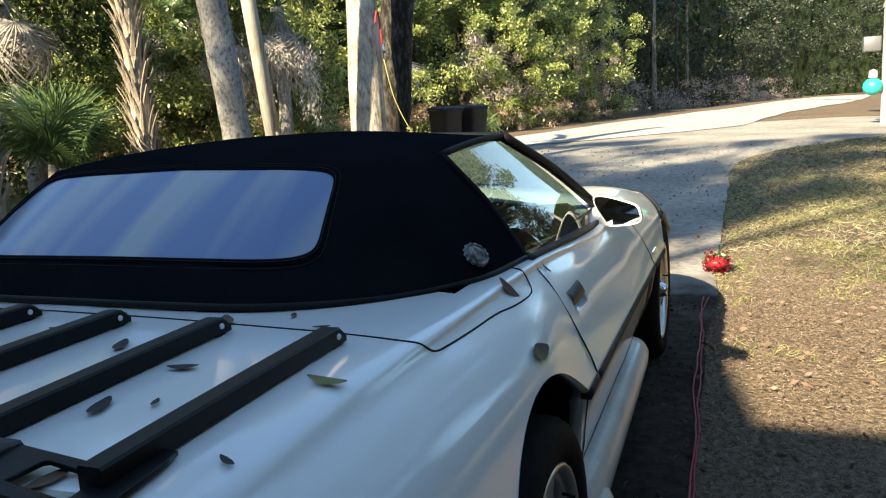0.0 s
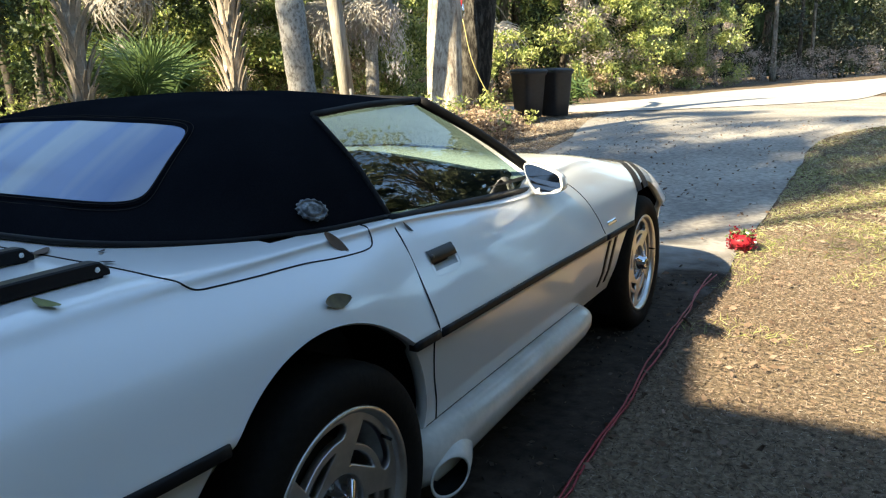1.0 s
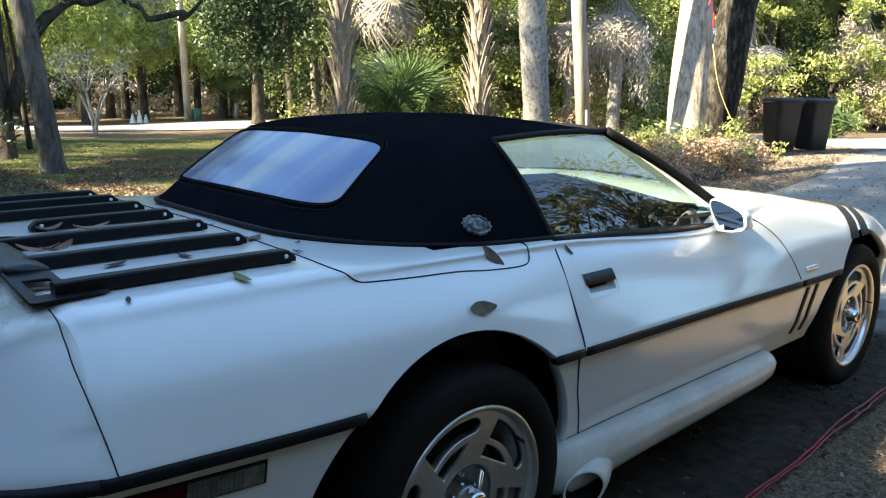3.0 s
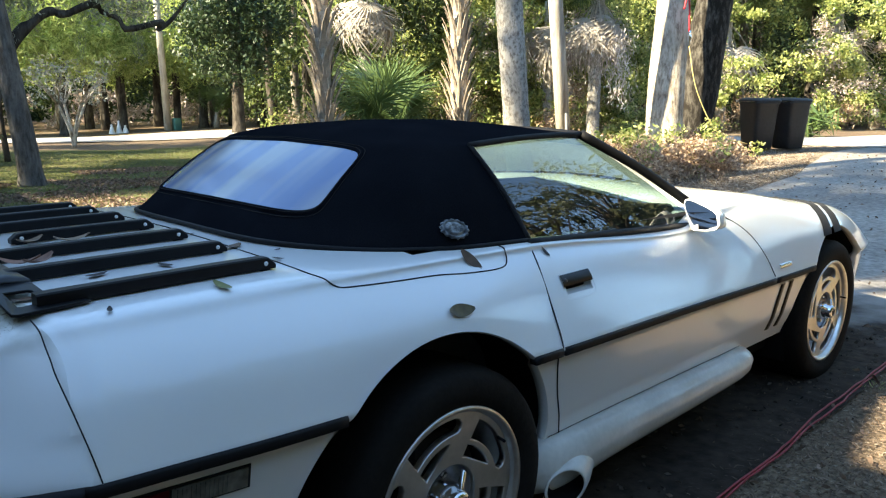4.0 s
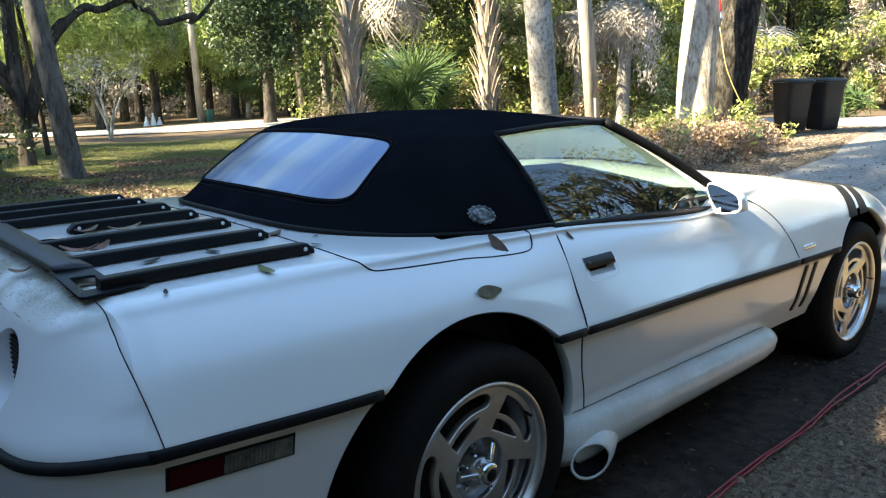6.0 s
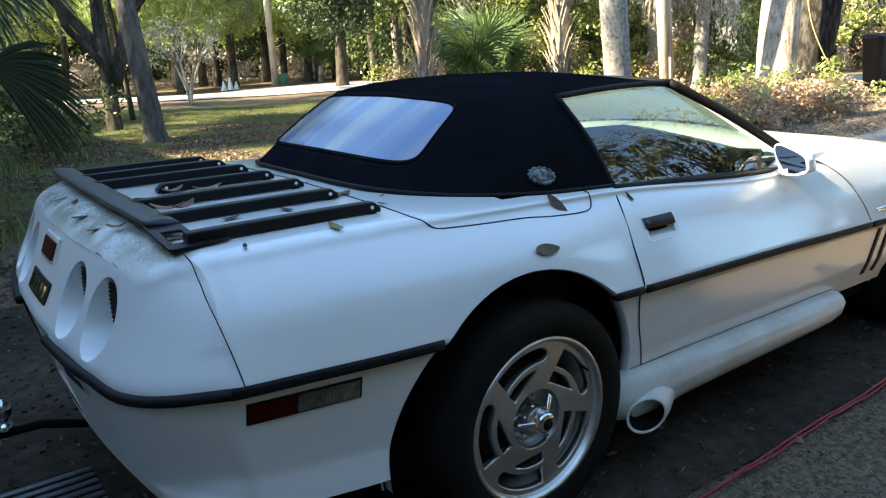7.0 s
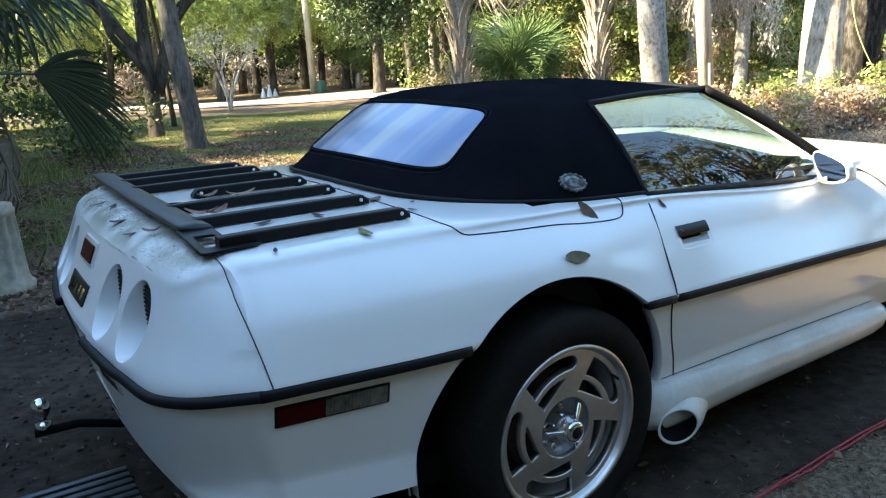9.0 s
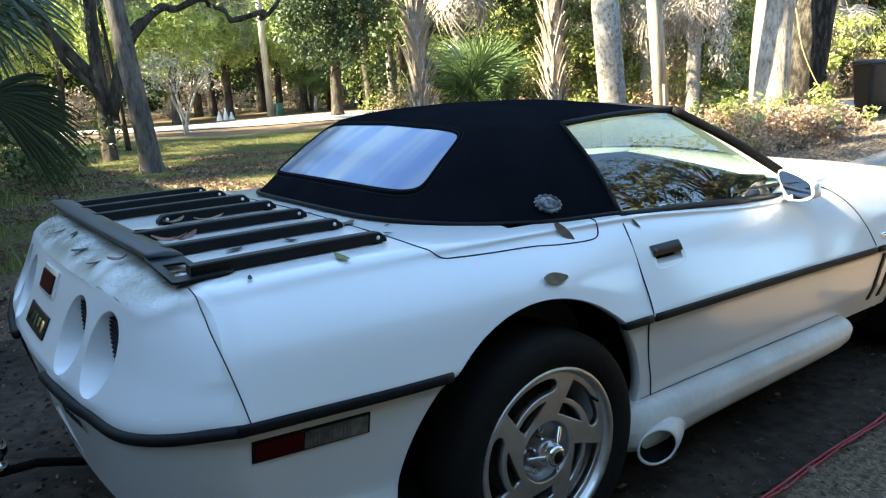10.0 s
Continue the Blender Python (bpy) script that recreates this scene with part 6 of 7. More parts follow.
# bushes close to the house, with a hanging frond
thicket("shrubbery", "dark shrubs beside the house", ((-2.3, 5.0), (-1.9, 6.0), (-1.3, 7.0)), 46, 0.5, 0.0, 2.6, 170, 0.42, (0.03, 0.06), LEAFDARK)
thicket("shrubbery", "dark leafy boughs over the fan palm", ((-1.7, 4.6), (-1.2, 4.9), (-0.75, 5.2)), 34, 0.35, 1.75, 3.2, 170, 0.30, (0.03, 0.06), LEAFDARK)
tree("live_oak", gz(19, -9.5, -0.05), 8.0, 0.12, (-0.6, 0.3), ((17.0, -8.6, 10.5), (6.5, 2.8, 5.0)), LEAFOAK, BARKDARK, "live oak with open branches across the yard", leaf=(0.06, 0.12), n_clump=64, per=60, rad=0.8)
thicket("wood_right", "low woods beyond the yard", ((44, -17), (28, -14), (16, -11)), 100, 2.0, 0.2, 4, 150, 0.8, (0.08, 0.17), LEAFDARK, 1.2)
# out of view, made dense to hold sky light back from the car's side
thicket("wood_right", "unseen woods beyond the lawn, thickened to keep sky light off the car", ((14, -11.5), (4, -10.2), (-9, -10)), 520, 1.6, 0.3, 9, 140, 0.9, (0.08, 0.17), LEAFDARK, 1.2)
thicket("shrubbery", "thin leafy brush on the lawn's edge", ((-0.4, 7.6), (0.5, 9.5), (0.9, 12.2)), 30, 0.5, 0.0, 0.9, 110, 0.4, (0.03, 0.055), LEAFDARK)
thicket("shrubbery", "pale sunlit brush behind the shrubs", ((-3.5, 13), (-1.5, 15), (0.8, 17)), 110, 1.5, 0.0, 3.2, 150, 0.5, (0.05, 0.09), LEAFSUN)
NEARFROND, DRYFROND = frond_mesh(0.75, 0.80, 36, 0.22, 8, 46), frond_mesh(0.7, 0.8, 26, 0.95, 6)
# palm green darkened: shade beside the house is put into it
NEARFROND.materials.append(leaf_mat("shaded_palm_green", (0.022, 0.040, 0.020), (0.065, 0.095, 0.045), 0.2, 0.4))
for v in NEARFROND.vertices:
    d = math.hypot(v.co.x - 0.75, v.co.y) if v.co.x > 0.6 else 0.0
    v.co.y += 0.10 * d + 0.50 * d * d
    v.co.x -= 0.12 * d * d
DARKFROND = FRONDS[1].copy()
DARKFROND.materials[0] = NEARFROND.materials[0]
# darker copy of the dead-frond colour, with shade put in
DRYFROND.materials.append(leaf_mat("shaded_dry_frond", (0.09, 0.075, 0.055), (0.20, 0.17, 0.13), 0.2, 0.7))
near_palm = tagged(empty("fan_palm"), "fan palm with a large drooping frond by the drive", "palm")
part("trunk", tube_bm([gz(-1.75, 4.1), (-1.72, 4.1, 0.8), (-1.65, 4.0, 1.5)], [0.14, 0.13, 0.10], 12), BOOT, near_palm)
for bx, by, bz, az, tl, sc, me_f, turn in ((-1.34, 3.62, 1.32, -1, -2, 0.86, NEARFROND, -68), (-1.6, 4.0, 1.55, 30, 14, 0.9, DARKFROND, 20), (-1.6, 4.0, 1.6, -20, 25, 0.8, DARKFROND, -30), (-1.65, 4.0, 1.5, 130, 20, 0.9, DARKFROND, 0), (-1.65, 4.0, 1.5, 200, 10, 0.9, DARKFROND, 0),
                                      (-1.5, 3.9, 1.45, 5, -50, 0.85, DRYFROND, 0), (-1.3, 4.0, 1.4, 25, -62, 0.9, DRYFROND, 30), (-1.2, 3.9, 1.35, -25, -70, 0.8, DRYFROND, -40), (-1.1, 3.8, 1.3, -5, -76, 0.9, DRYFROND, 10), (-1.0, 4.1, 1.35, 40, -72, 0.8, DRYFROND, 60), (-1.5, 4.3, 1.95, 5, 12, 1.1, DARKFROND, 35), (-1.5, 4.3, 2.1, 30, -8, 1.1, DARKFROND, -20), (-1.6, 4.2, 2.2, -5, -15, 1.0, DARKFROND, 60)):
    ob = new("frond", me_f)
    ob.parent = near_palm
    ob.matrix_basis = pose(bx, by, bz, 0, -tl, az) @ pose(0, 0, 0, turn) @ Matrix.Scale(sc, 4)

# heap of dry leaves and branches by the drive
c = np.concatenate([along(((6.2, 4.6), (8.0, 4.2), (9.6, 4.05)), 130, 0.8, 0.0, 0.55, 1.2), along(((9.2, 3.9), (10.4, 4.1), (11.6, 4.25)), 80, 0.6, 0.0, 0.36, 1.2)])
c[:, 2] += [ground_z(x, y) for x, y in c[:, :2]]
p = clumps(c, 300, 0.24)
p = p[p[:, 2] > 0.02]
tagged(leaves("leaf_heap", p, rng.uniform(0.012, 0.038, len(p)), LEAFDRY, aspect=0.5), "heap of dry brown leaves and brush under the trees", "leaf heap", kind="stuff")
c2 = along(((7.2, 3.9), (9.6, 3.9), (11.4, 4.2)), 30, 0.7, 0.1, 0.8, 1.0)
c2[:, 2] += [ground_z(x, y) for x, y in c2[:, :2]]
p = clumps(c2, 60, 0.18)
tagged(leaves("vine", p, rng.uniform(0.02, 0.05, len(p)), LEAFSUN), "green vine shoots on the leaf heap", "vine", kind="stuff")


# ---- things on the drive and by the road ----
def wheelie_bin(at, turn):
    b = tagged(empty("wheelie_bin"), "black plastic wheeled rubbish bin by the drive", "bin", "bins by the drive")
    rows = []
    for z, sx, sy in ((0.06, 0.22, 0.20), (0.09, 0.235, 0.215), (0.55, 0.27, 0.25), (0.92, 0.295, 0.275), (0.94, 0.315, 0.295), (0.98, 0.315, 0.295)):
        ring = []
        for k in range(24):
            a = 2 * math.pi * k / 24
            cx, sn = math.cos(a), math.sin(a)
            ring.append((sx * math.copysign(abs(cx) ** 0.35, cx), sy * math.copysign(abs(sn) ** 0.35, sn), z))
        rows.append(ring)
    bm = grid_bm(rows, close_v=True)
    bmesh.ops.holes_fill(bm, edges=bm.edges[:])
    part("body", bm, BINPLASTIC, b)
    lid_rows = []
    for z, s in ((0.985, 0.315), (1.0, 0.32), (1.03, 0.305), (1.055, 0.21), (1.06, 0.02)):
        lid_rows.append([(s * 1.02 * math.copysign(abs(math.cos(a)) ** 0.35, math.cos(a)), s * math.copysign(abs(math.sin(a)) ** 0.35, math.sin(a)), z + 0.03 * math.cos(a) * s) for a in np.linspace(0, 2 * math.pi, 24, endpoint=False)])
    lid = part("lid", grid_bm(lid_rows, close_v=True), BINPLASTIC, b)
    part("handle", tube_bm([(0.36, -0.24, 0.97), (0.42, -0.22, 1.0), (0.42, 0.22, 1.0), (0.36, 0.24, 0.97)], 0.018, 8), BINPLASTIC, b)
    for s in (-1, 1):
        part("wheel", lathe_bm([(0.02, -0.03), (0.10, -0.03), (0.11, 0), (0.10, 0.03), (0.02, 0.03)], 20, m=Matrix.Translation((0.28, s * 0.29, 0.11))), RUBBER, b)
    b.matrix_basis = Matrix.Translation(at) @ pose(0, 0, 0, 0, 0, turn)
    return b


wheelie_bin(gz(13.75, 4.62), 62)
wheelie_bin(gz(14.4, 4.28), 70)

cord = tagged(empty("extension_cord"), "red extension cord lying along the drive's edge", "cord")
for k in range(2):
    pts = [(x, -1.085 + 0.028 * x + 0.012 * k + 0.035 * noise.noise((x * 1.8, k * 0.6, 1)) + 0.008 * noise.noise((x * 7, k, 4)), 0.022 + ground_z(x, -1.05) + 0.004 * k) for x in np.arange(-1.6, 3.55, 0.08)]
    part("cable", tube_bm(pts, 0.0042, 7), CORD, cord)

wreath = tagged(empty("wreath"), "red tinsel wreath with a green bow lying on the grass", "wreath")
wc = np.array((4.28, -1.03, ground_z(4.28, -1.03) + 0.085))
ang = rng.random(900) * 2 * math.pi
off = rng.normal(size=(900, 3)) * 0.022
p = wc + np.stack([0.055 * np.cos(ang), 0.062 * np.sin(ang), 0.03 * np.sin(3 * ang)], 1) + off * (0.7, 0.7, 1.3)
leaves("tinsel", p, rng.uniform(0.008, 0.017, 900), leaf_mat("red_tinsel", (0.07, 0.003, 0.008), (0.26, 0.010, 0.028), 0.1, 0.25), wreath)
part("ring", lathe_bm([(0.03, 0), (0.055, -0.05), (0.08, 0), (0.055, 0.05), (0.03, 0)], 24, m=Matrix.Translation(wc) @ Matrix.Rotation(radians(90), 4, "X")), CORD, wreath)
leaves("bow", wc + rng.normal(size=(160, 3)) * (0.025, 0.03, 0.02) + (-0.01, 0, 0.035), 0.018, PALM, wreath)

post = tagged(empty("sign_post"), "weathered white post with a teal float by the lane", "post")
pp = Vector(gz(20.0, -4.35))
part("shaft", box_bm(tuple(pp + Vector((-0.06, -0.06, -0.1))), tuple(pp + Vector((0.06, 0.06, 2.75))), 0.012), mat("flaking_white_paint", (0.45, 0.43, 0.39), 0.8, grain=0.3, scale=12, stain=0.6), post)
part("cap", lathe_bm([(0.001, -0.22), (0.06, -0.16), (0.09, -0.06), (0.10, 0)], 8, m=Matrix.Translation(pp + Vector((0, 0, 2.75))) @ Matrix.Rotation(radians(-90), 4, "X")), HOUSE, post)
part("box", box_bm(tuple(pp + Vector((-0.2, 0.12, 1.75))), tuple(pp + Vector((0.1, 0.50, 2.1))), 0.02), mat("grey_metal_box", (0.16, 0.16, 0.17), 0.5, 0.4), post)
part("float", lathe_bm([(0.001, -0.22), (0.10, -0.20), (0.18, -0.12), (0.21, 0), (0.18, 0.12), (0.10, 0.20), (0.001, 0.22)], 20, m=Matrix.Translation(pp + Vector((-0.1, 0.26, 0.92)))), mat("teal_plastic", (0.02, 0.42, 0.36), 0.35), post, "round teal float")
part("neck", lathe_bm([(0.02, -0.2), (0.09, -0.16), (0.1, 0)], 12, m=Matrix.Translation(pp + Vector((-0.1, 0.26, 1.13))) @ Matrix.Rotation(radians(-90), 4, "X")), SKIRT, post)
stub = tagged(empty("marker_stone"), "pale stub post at the lane's edge", "post")
part("stone", lathe_bm([(0.001, -0.72), (0.13, -0.70), (0.16, -0.6), (0.17, 0)], 12, m=Matrix.Translation(gz(29.5, 7.4)) @ Matrix.Rotation(radians(-90), 4, "X")), BARKPALE, stub)

# fluted pedestal beside the drive
ped = tagged(empty("pedestal"), "pale fluted garden pedestal by the drive", "pedestal")
pc = Vector(gz(-1.13, 3.0))
rows = []
for z, r in ((0, 0.20), (0.06, 0.20), (0.065, 0.185), (0.10, 0.175), (0.115, 0.160), (0.30, 0.148), (0.48, 0.136), (0.495, 0.150), (0.52, 0.150), (0.53, 0.142), (0.55, 0.142)):
    fl = 0.011 if 0.11 < z < 0.485 else 0
    rows.append([tuple(pc + Vector(((r + fl * math.cos(12 * a)) * math.cos(a), (r + fl * math.cos(12 * a)) * math.sin(a), z))) for a in np.linspace(0, 2 * math.pi, 96, endpoint=False)])
bm = grid_bm(rows, close_v=True)
bmesh.ops.holes_fill(bm, edges=bm.edges[:])
part("column", bm, mat("mossy_concrete", (0.30, 0.27, 0.215), 0.9, grain=0.3, scale=20, stain=0.7, second=(0.22, 0.20, 0.14), stain_scale=6, bump=0.4), ped)

# ---- fallen leaves on the car ----
def on_deck(x, y, lift=0.0):
    """The point of the car's top or of its bumper under (x, y)."""
    hit = tail_skin.ray_cast(Vector((x, y, 1.5)), Vector((0, 0, -1)))[0] if x < -0.82 else None
    return Vector((x, y, hit.z + lift)) if hit is not None and hit.z > 0.8 else Vector(top_pt(x, y, lift))


def car_leaf(x, y, size, turn, curl, colour, on_side=False, lift=0.004):
    base = Vector(side_pt(x, y, lift)) if on_side else on_deck(x, y, lift)
    if on_side:
        a, b = Vector(side_pt(x + 0.01, y)) - Vector(side_pt(x - 0.01, y)), Vector(side_pt(x, y + 0.01)) - Vector(side_pt(x, y - 0.01))
    else:
        a, b = Vector(top_pt(x + 0.01, y)) - Vector(top_pt(x - 0.01, y)), Vector(top_pt(x, y + 0.01)) - Vector(top_pt(x, y - 0.01))
        if x < -0.84:
            a, b, size = Vector((1, 0, 0.15)), Vector((0, 1, 0)), size * 0.72
    a, b = a.normalized(), b.normalized()
    n = a.cross(b).normalized()
    n = -n if n.z < 0 and not on_side or (on_side and n.y > 0) else n
    u = a * math.cos(radians(turn)) + b * math.sin(radians(turn))
    v = n.cross(u)
    rows = []
    for k in range(9):
        s = k / 8
        w = 0.20 * math.sin(math.pi * min(1, s * 0.93 + 0.05)) ** 0.8 + 0.01
        mid = base + u * size * (s - 0.5) + n * (curl * size * (s - 0.5) ** 2)
        rows.append([mid + v * size * w + n * curl * size * 0.08, mid, mid - v * size * w + n * curl * size * 0.08])
    bm = grid_bm([[tuple(q) for q in r] for r in rows])
    ob = part("fallen_leaf", bm, colour)
    return tagged(ob, "dry brown fallen leaf lying on the white car" if colour is not GREENLEAF else "yellow-green fallen leaf on the white car", "leaf", "leaves on the car")


BROWNLEAF = mat("brown_leaf", (0.13, 0.075, 0.045), 0.7, grain=0.4, scale=60, stain=0.6, second=(0.06, 0.04, 0.03), stain_scale=30)
RUSTLEAF = mat("rusty_leaf", (0.26, 0.125, 0.08), 0.75, grain=0.5, scale=60, stain=0.6, second=(0.13, 0.07, 0.05), stain_scale=30)
PALELEAF = mat("pale_brown_leaf", (0.24, 0.16, 0.10), 0.7, grain=0.4, scale=60)
DARKLEAF = mat("dark_leaf", (0.03, 0.022, 0.02), 0.7, grain=0.4, scale=60)
OLIVELEAF = mat("olive_brown_leaf", (0.12, 0.09, 0.035), 0.6, grain=0.5, scale=40, stain=0.7, second=(0.05, 0.035, 0.02), stain_scale=30)
GREENLEAF = mat("yellow_green_leaf", (0.17, 0.17, 0.035), 0.55, grain=0.4, scale=50, stain=0.5, second=(0.08, 0.08, 0.02), stain_scale=25)
car_leaf(-0.496, -0.690, 0.055, 100, 0.3, GREENLEAF)
car_leaf(0.03, 0.795, 0.082, -6, 0.25, OLIVELEAF, True)
car_leaf(0.160, 0.884, 0.075, -48, 0.2, BROWNLEAF, True)
car_leaf(0.45, 0.866, 0.035, 115, 0.3, DARKLEAF, True)
for x, y, s, a, m in ((-0.387, 0.01, 0.075, 20, PALELEAF), (-0.236, 0.125, 0.06, 40, BROWNLEAF), (-0.236, -0.02, 0.035, 70, DARKLEAF), (-0.315, -0.17, 0.03, 5, DARKLEAF), (-0.321, 0.013, 0.025, 60, DARKLEAF),
                       (-0.305, -0.387, 0.065, 35, BROWNLEAF), (-0.205, -0.30, 0.085, 5, BROWNLEAF), (-0.289, -0.562, 0.03, 120, DARKLEAF), (-0.517, -0.475, 0.045, 110, DARKLEAF), (-0.63, -0.528, 0.022, 20, DARKLEAF),
                       (-0.72, -0.70, 0.024, 70, DARKLEAF), (-0.665, -0.041, 0.07, 20, PALELEAF), (-0.582, -0.089, 0.085, 0, PALELEAF), (-0.755, -0.287, 0.085, -25, RUSTLEAF), (-0.72, -0.298, 0.085, 30, RUSTLEAF), (-0.815, -0.562, 0.05, -10, BROWNLEAF),
                       (-0.86, -0.60, 0.03, 10, BROWNLEAF), (-0.895, -0.351, 0.07, -40, RUSTLEAF), (-0.93, -0.262, 0.05, -30, DARKLEAF), (-0.928, -0.104, 0.07, -45, DARKLEAF), (-0.90, 0.10, 0.06, 60, DARKLEAF), (-0.92, 0.22, 0.07, 10, BROWNLEAF),
                       (-0.50, 0.33, 0.08, 10, BROWNLEAF), (-0.66, -0.47, 0.05, 15, DARKLEAF), (-0.46, -0.31, 0.05, 25, DARKLEAF), (-0.41, -0.12, 0.03, 90, DARKLEAF), (-0.24, -0.48, 0.025, 30, DARKLEAF), (-0.26, 0.3, 0.05, 50, BROWNLEAF)):
    crisp = m in (RUSTLEAF, PALELEAF)
    car_leaf(x, y, s, a, random.uniform(0.05, 0.28) + (0.45 if crisp else 0), m, lift=0.009 if crisp else 0.004)

clip = tagged(empty("wire_clip"), "black bent wire clip lying on the white deck", "clip")
part("wire", tube_bm([tuple(on_deck(x, y, 0.004)) for x, y in catmull([(-0.80, -0.055), (-0.765, -0.052), (-0.735, -0.085), (-0.745, -0.112), (-0.785, -0.098), (-0.80, -0.075)], 5)], 0.0026, 6), BARPAINT, clip)

# fine dirt and needles behind the rack
q = np.stack([rng.uniform(-0.955, -0.865, 9000), rng.uniform(-0.66, 0.66, 9000)], 1)
q = q[[rng.random() < smooth01(-0.25, 0.35, noise.noise((x * 14, y * 5, 2)) + 0.4 - 9 * abs(x + 0.905)) for x, y in q]]
p = np.array([tuple(on_deck(x + 0.10 * y * y, y, 0.001)) for x, y in q])
tagged(leaves("tail_dirt", p, rng.uniform(0.0003, 0.0012, len(p)), mat("dirt_crumbs", (0.17, 0.145, 0.085), 0.9, island=0.6), aspect=0.6, flat=0.97), "olive dirt and crumbs on the car's tail", "dirt", kind="stuff")

# ---- grass, straw and litter ----
def scatter(n, x0, x1, y0, y1, keep):
    q = np.stack([rng.uniform(x0, x1, n), rng.uniform(y0, y1, n)], 1)
    q = q[[keep(x, y) for x, y in q]]
    return np.array([(x, y, ground_z(x, y)) for x, y in q])


def off_drive(x, y):
    lo, hi = drive_shape(x, 0)[1], drive_shape(x, 1)[1]
    return y < lo - 0.03 * rng.random() or y > hi


p = scatter(170000, -0.6, 12, -4.6, -0.95, off_drive)
p = p[rng.random(len(p)) < np.clip(4.5 / (1 + p[:, 0] * 0.4), 0.15, 1) * np.clip(0.75 + 0.25 * (p[:, 0] - 2.5) / 2.5, 0.75, 1)]
tagged(leaves("dry_grass", p + (0, 0, 0.012), rng.uniform(0.005, 0.015, len(p)), STRAW, aspect=0.09, flat=0.6), "matted dry grass and pine straw", "grass", kind="stuff")
p = scatter(30000, 4, 18, -8, -0.95, lambda x, y: off_drive(x, y) and noise.noise((x * 0.5, y * 0.5, 8)) > 0.12 - 0.02 * x)
tagged(leaves("green_grass", p + (0, 0, 0.02), rng.uniform(0.02, 0.045, len(p)), GRASS, aspect=0.08, flat=0.3), "patches of green grass", "grass", kind="stuff")
p = scatter(90000, -4, 13, 4.2, 17, off_drive)
tagged(leaves("lawn_grass", p + (0, 0, 0.02), rng.uniform(0.02, 0.045, len(p)), GRASS, aspect=0.09, flat=0.2), "short lawn grass under the trees", "grass", kind="stuff")
p = scatter(30000, -3, 14, -5, 10, lambda x, y: rng.random() < (0.16 if not off_drive(x, y) else 0.8))
tagged(leaves("leaf_litter", p + (0, 0, 0.025), rng.uniform(0.008, 0.026, len(p)), LITTER, aspect=0.5, flat=0.7), "scattered fallen leaves on the ground", "leaves", kind="stuff")
p = scatter(26000, 5.5, 17, 2.2, 4.6, lambda x, y: off_drive(x, y) and y < 3.6 + 0.12 * (x - 6) + 0.5 * noise.noise((x, y, 6)))
tagged(leaves("verge_straw", p + (0, 0, 0.025), rng.uniform(0.02, 0.06, len(p)), STRAW, aspect=0.07, flat=0.6), "sunlit straw and pine needles on the drive's verge", "grass", kind="stuff")
p = scatter(9000, -3, 3.4, -1.0, 2.4, lambda x, y: noise.noise((x * 1.5, y * 1.5, 3)) > -0.25)
tagged(leaves("pad_debris", p + (0, 0, 0.022), rng.uniform(0.003, 0.015, len(p)), mat("dark_debris", (0.09, 0.07, 0.055), 0.9, island=0.8), aspect=0.5, flat=0.85), "crumbled leaves and twigs on the dark pad", "litter", kind="stuff")
p = scatter(60000, -1, 6.5, -4.0, -0.93, off_drive)
tagged(leaves("leaf_mould", p + (0, 0, 0.014), rng.uniform(0.003, 0.009, len(p)), LITTER, aspect=0.4, flat=0.3), "brown leaf mould beside the drive", "leaves", kind="stuff")
p = scatter(34000, -0.9, 4.0, -2.4, -0.72, lambda x, y: noise.noise((x * 3, y * 3, 9)) > -0.3)
p = p[(p[:, 1] < -1.06 + 0.16 * rng.random(len(p)) ** 3)]
tagged(leaves("dry_straw", p + (0, 0, 0.026), rng.uniform(0.005, 0.017, len(p)), mat("dry_straw", (0.17, 0.125, 0.095), 0.9, island=0.75, spec=0.2), aspect=0.09, flat=0.55), "dry straw and twigs matted along the pad's edge", "straw", kind="stuff")
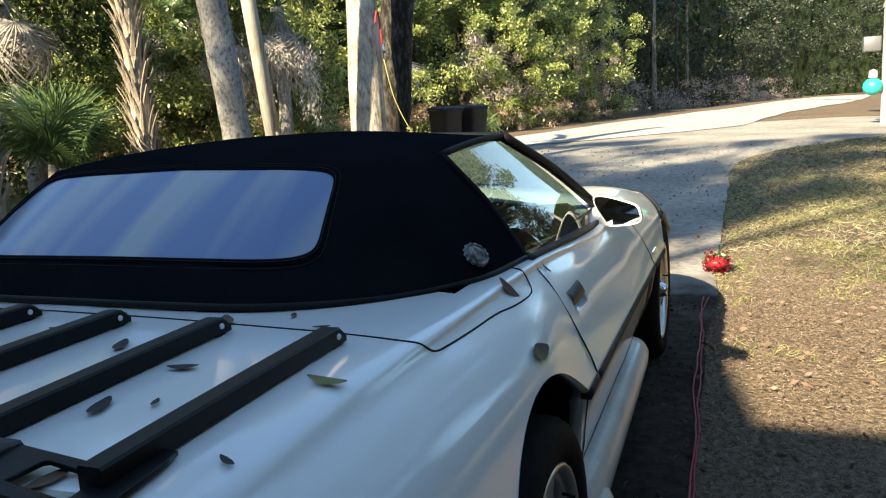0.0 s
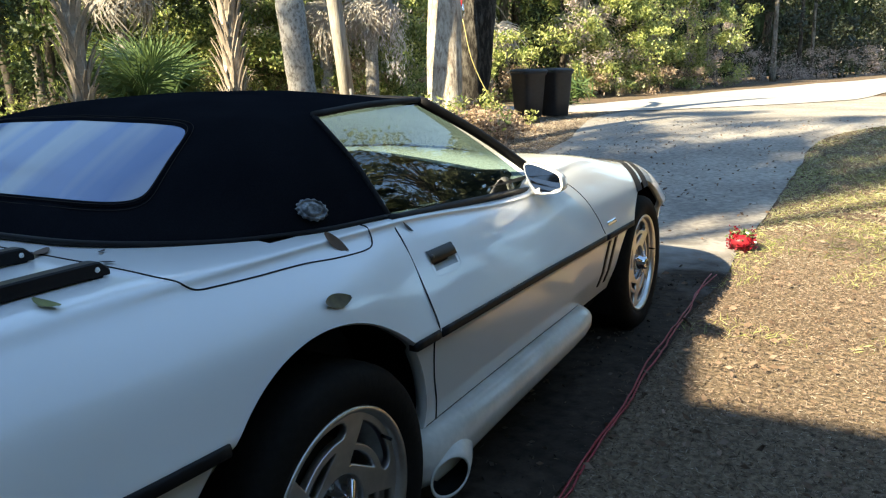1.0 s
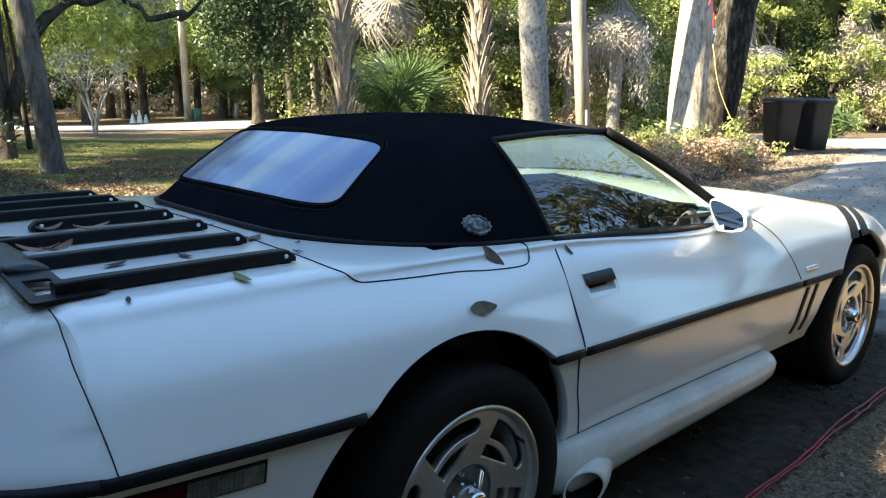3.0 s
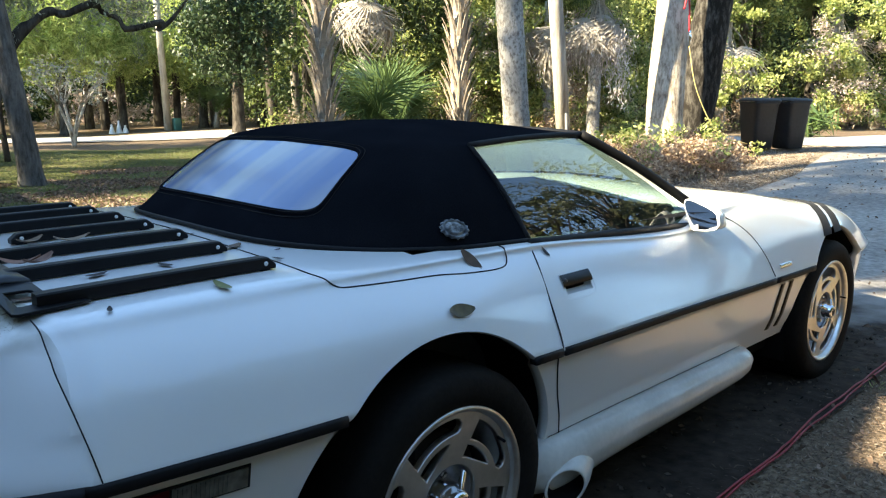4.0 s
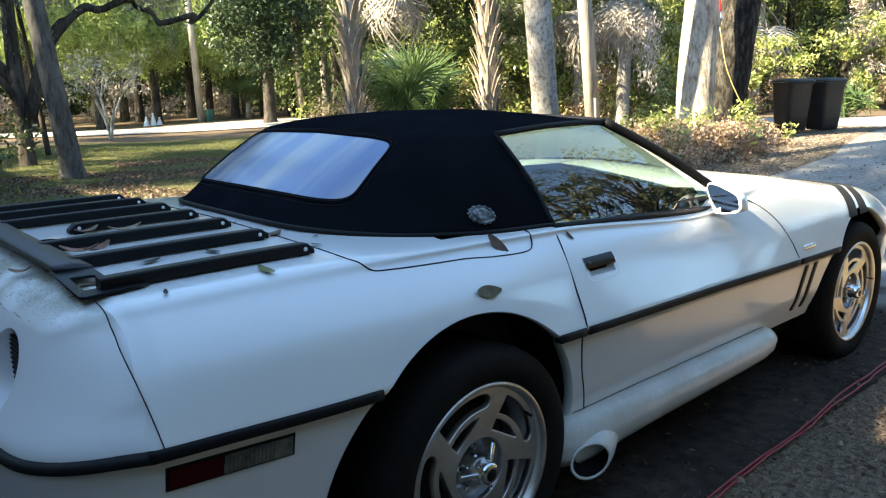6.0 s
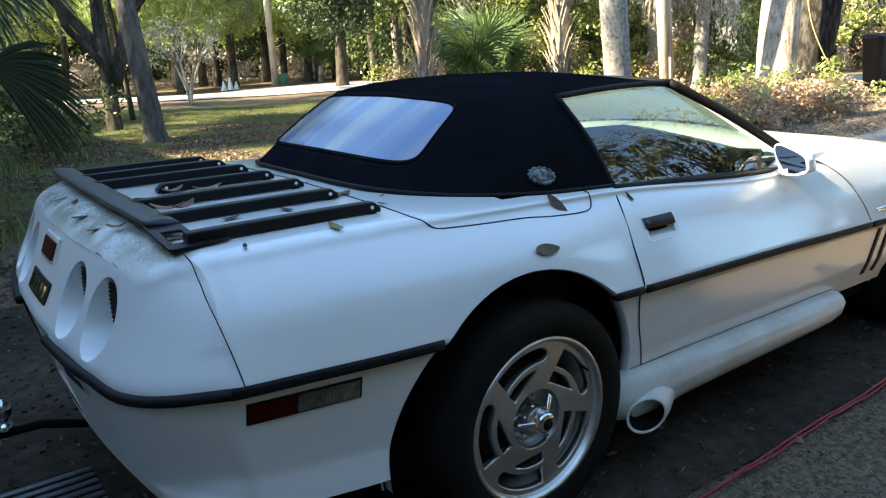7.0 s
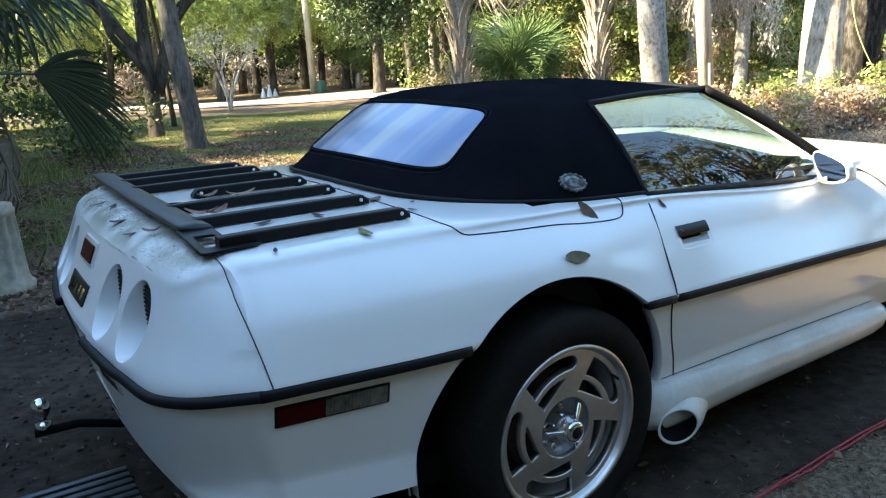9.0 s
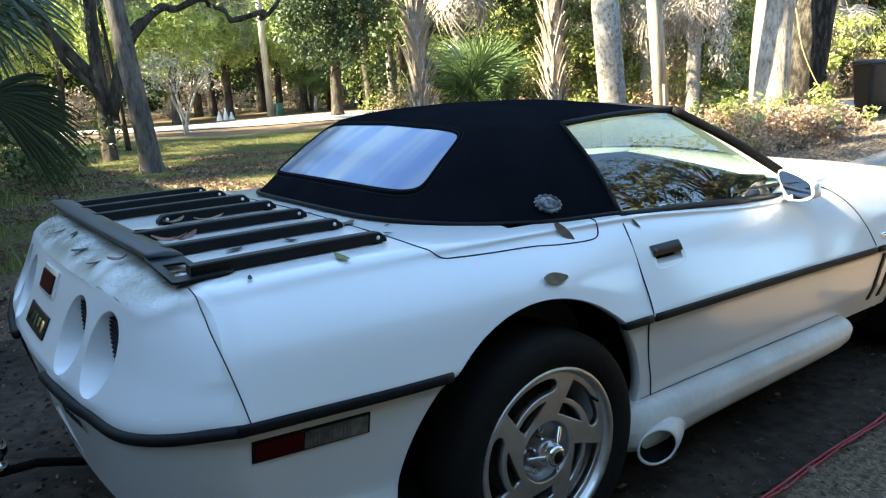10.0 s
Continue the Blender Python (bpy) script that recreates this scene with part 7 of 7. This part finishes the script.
# ribbed board on the pad behind the car
board = tagged(empty("ribbed_board"), "ribbed grey board lying on the pad under the tail", "board")
RIB = mat("grey_ribbed_board", (0.09, 0.10, 0.12), 0.35, 0.3, grain=0.2, scale=30, stain=0.4)
part("base", box_bm((-1.62, -0.14, 0.019), (-0.95, 0.27, 0.031), 0.003), DARK, board)
for k in range(9):
    part("rib", box_bm((-1.62, -0.13 + 0.044 * k, 0.0305), (-0.95, -0.104 + 0.044 * k, 0.040), 0.003), RIB, board)
p = scatter(60000, 5.0, 19, -9, -0.9, off_drive)
tagged(leaves("verge_grass", p + (0, 0, 0.02), rng.uniform(0.02, 0.05, len(p)), leaf_mat("sunburnt_grass", (0.32, 0.31, 0.14), (0.62, 0.57, 0.38), 0.35, 0.6), aspect=0.07, flat=0.4), "sunburnt grass beside the drive", "grass", kind="stuff")
p = scatter(56000, -3.2, 5.5, 2.3, 11.0, lambda x, y: off_drive(x, y) and noise.noise((x * 0.9, y * 0.9, 12)) > -0.30 + 0.05 * (y - 4))
tagged(leaves("lawn_litter", p + (0, 0, 0.03), rng.uniform(0.012, 0.034, len(p)), LITTER, aspect=0.5, flat=0.6), "brown fallen leaves on the lawn beside the drive", "leaves", kind="stuff")
p = scatter(4200, -3.0, 1.2, 3.0, 9.0, lambda x, y: off_drive(x, y) and noise.noise((x * 1.3, y * 1.3, 15)) > 0.12)
tagged(leaves("weeds", p + (0, 0, 0.09), rng.uniform(0.06, 0.15, len(p)), GRASS, aspect=0.06, axis=(0, 0, 1)), "tufts of long grass and weeds on the lawn", "weeds", kind="stuff")
# green blades coming up through the straw beside the drive
p = scatter(40000, 2.4, 9.5, -5.5, -1.0, lambda x, y: off_drive(x, y) and noise.noise((x * 1.1, y * 1.6, 21)) > 0.02 - 0.05 * (x - 3))
tagged(leaves("green_grass", p + (0, 0, 0.018), rng.uniform(0.012, 0.034, len(p)), leaf_mat("young_grass", (0.20, 0.23, 0.06), (0.56, 0.55, 0.24), 0.4, 0.5), aspect=0.08, flat=0.2), "short green grass growing through the dry straw", "grass", kind="stuff")
# trees at the yard's far corner, mirrored in the car's side glass
for bx, by, bz, hx, hz, tufts in ((17.5, -6.6, 9.5, 3.4, 4.0, 15), (22.5, -5.6, 8.0, 3.4, 2.6, 56), (15.0, -9.6, 9.0, 3.2, 4.0, 13)):
    tree("live_oak", gz(bx + 1.5, by - 3.5, -0.05), bz, 0.3, (-1.2, 2.4), ((bx, by, bz), (hx, hx * 0.8, hz)), LEAFOAK, BARKDARK, "tall live oak at the corner of the yard", leaf=(0.10, 0.20), n_clump=tufts, per=150, rad=0.8)
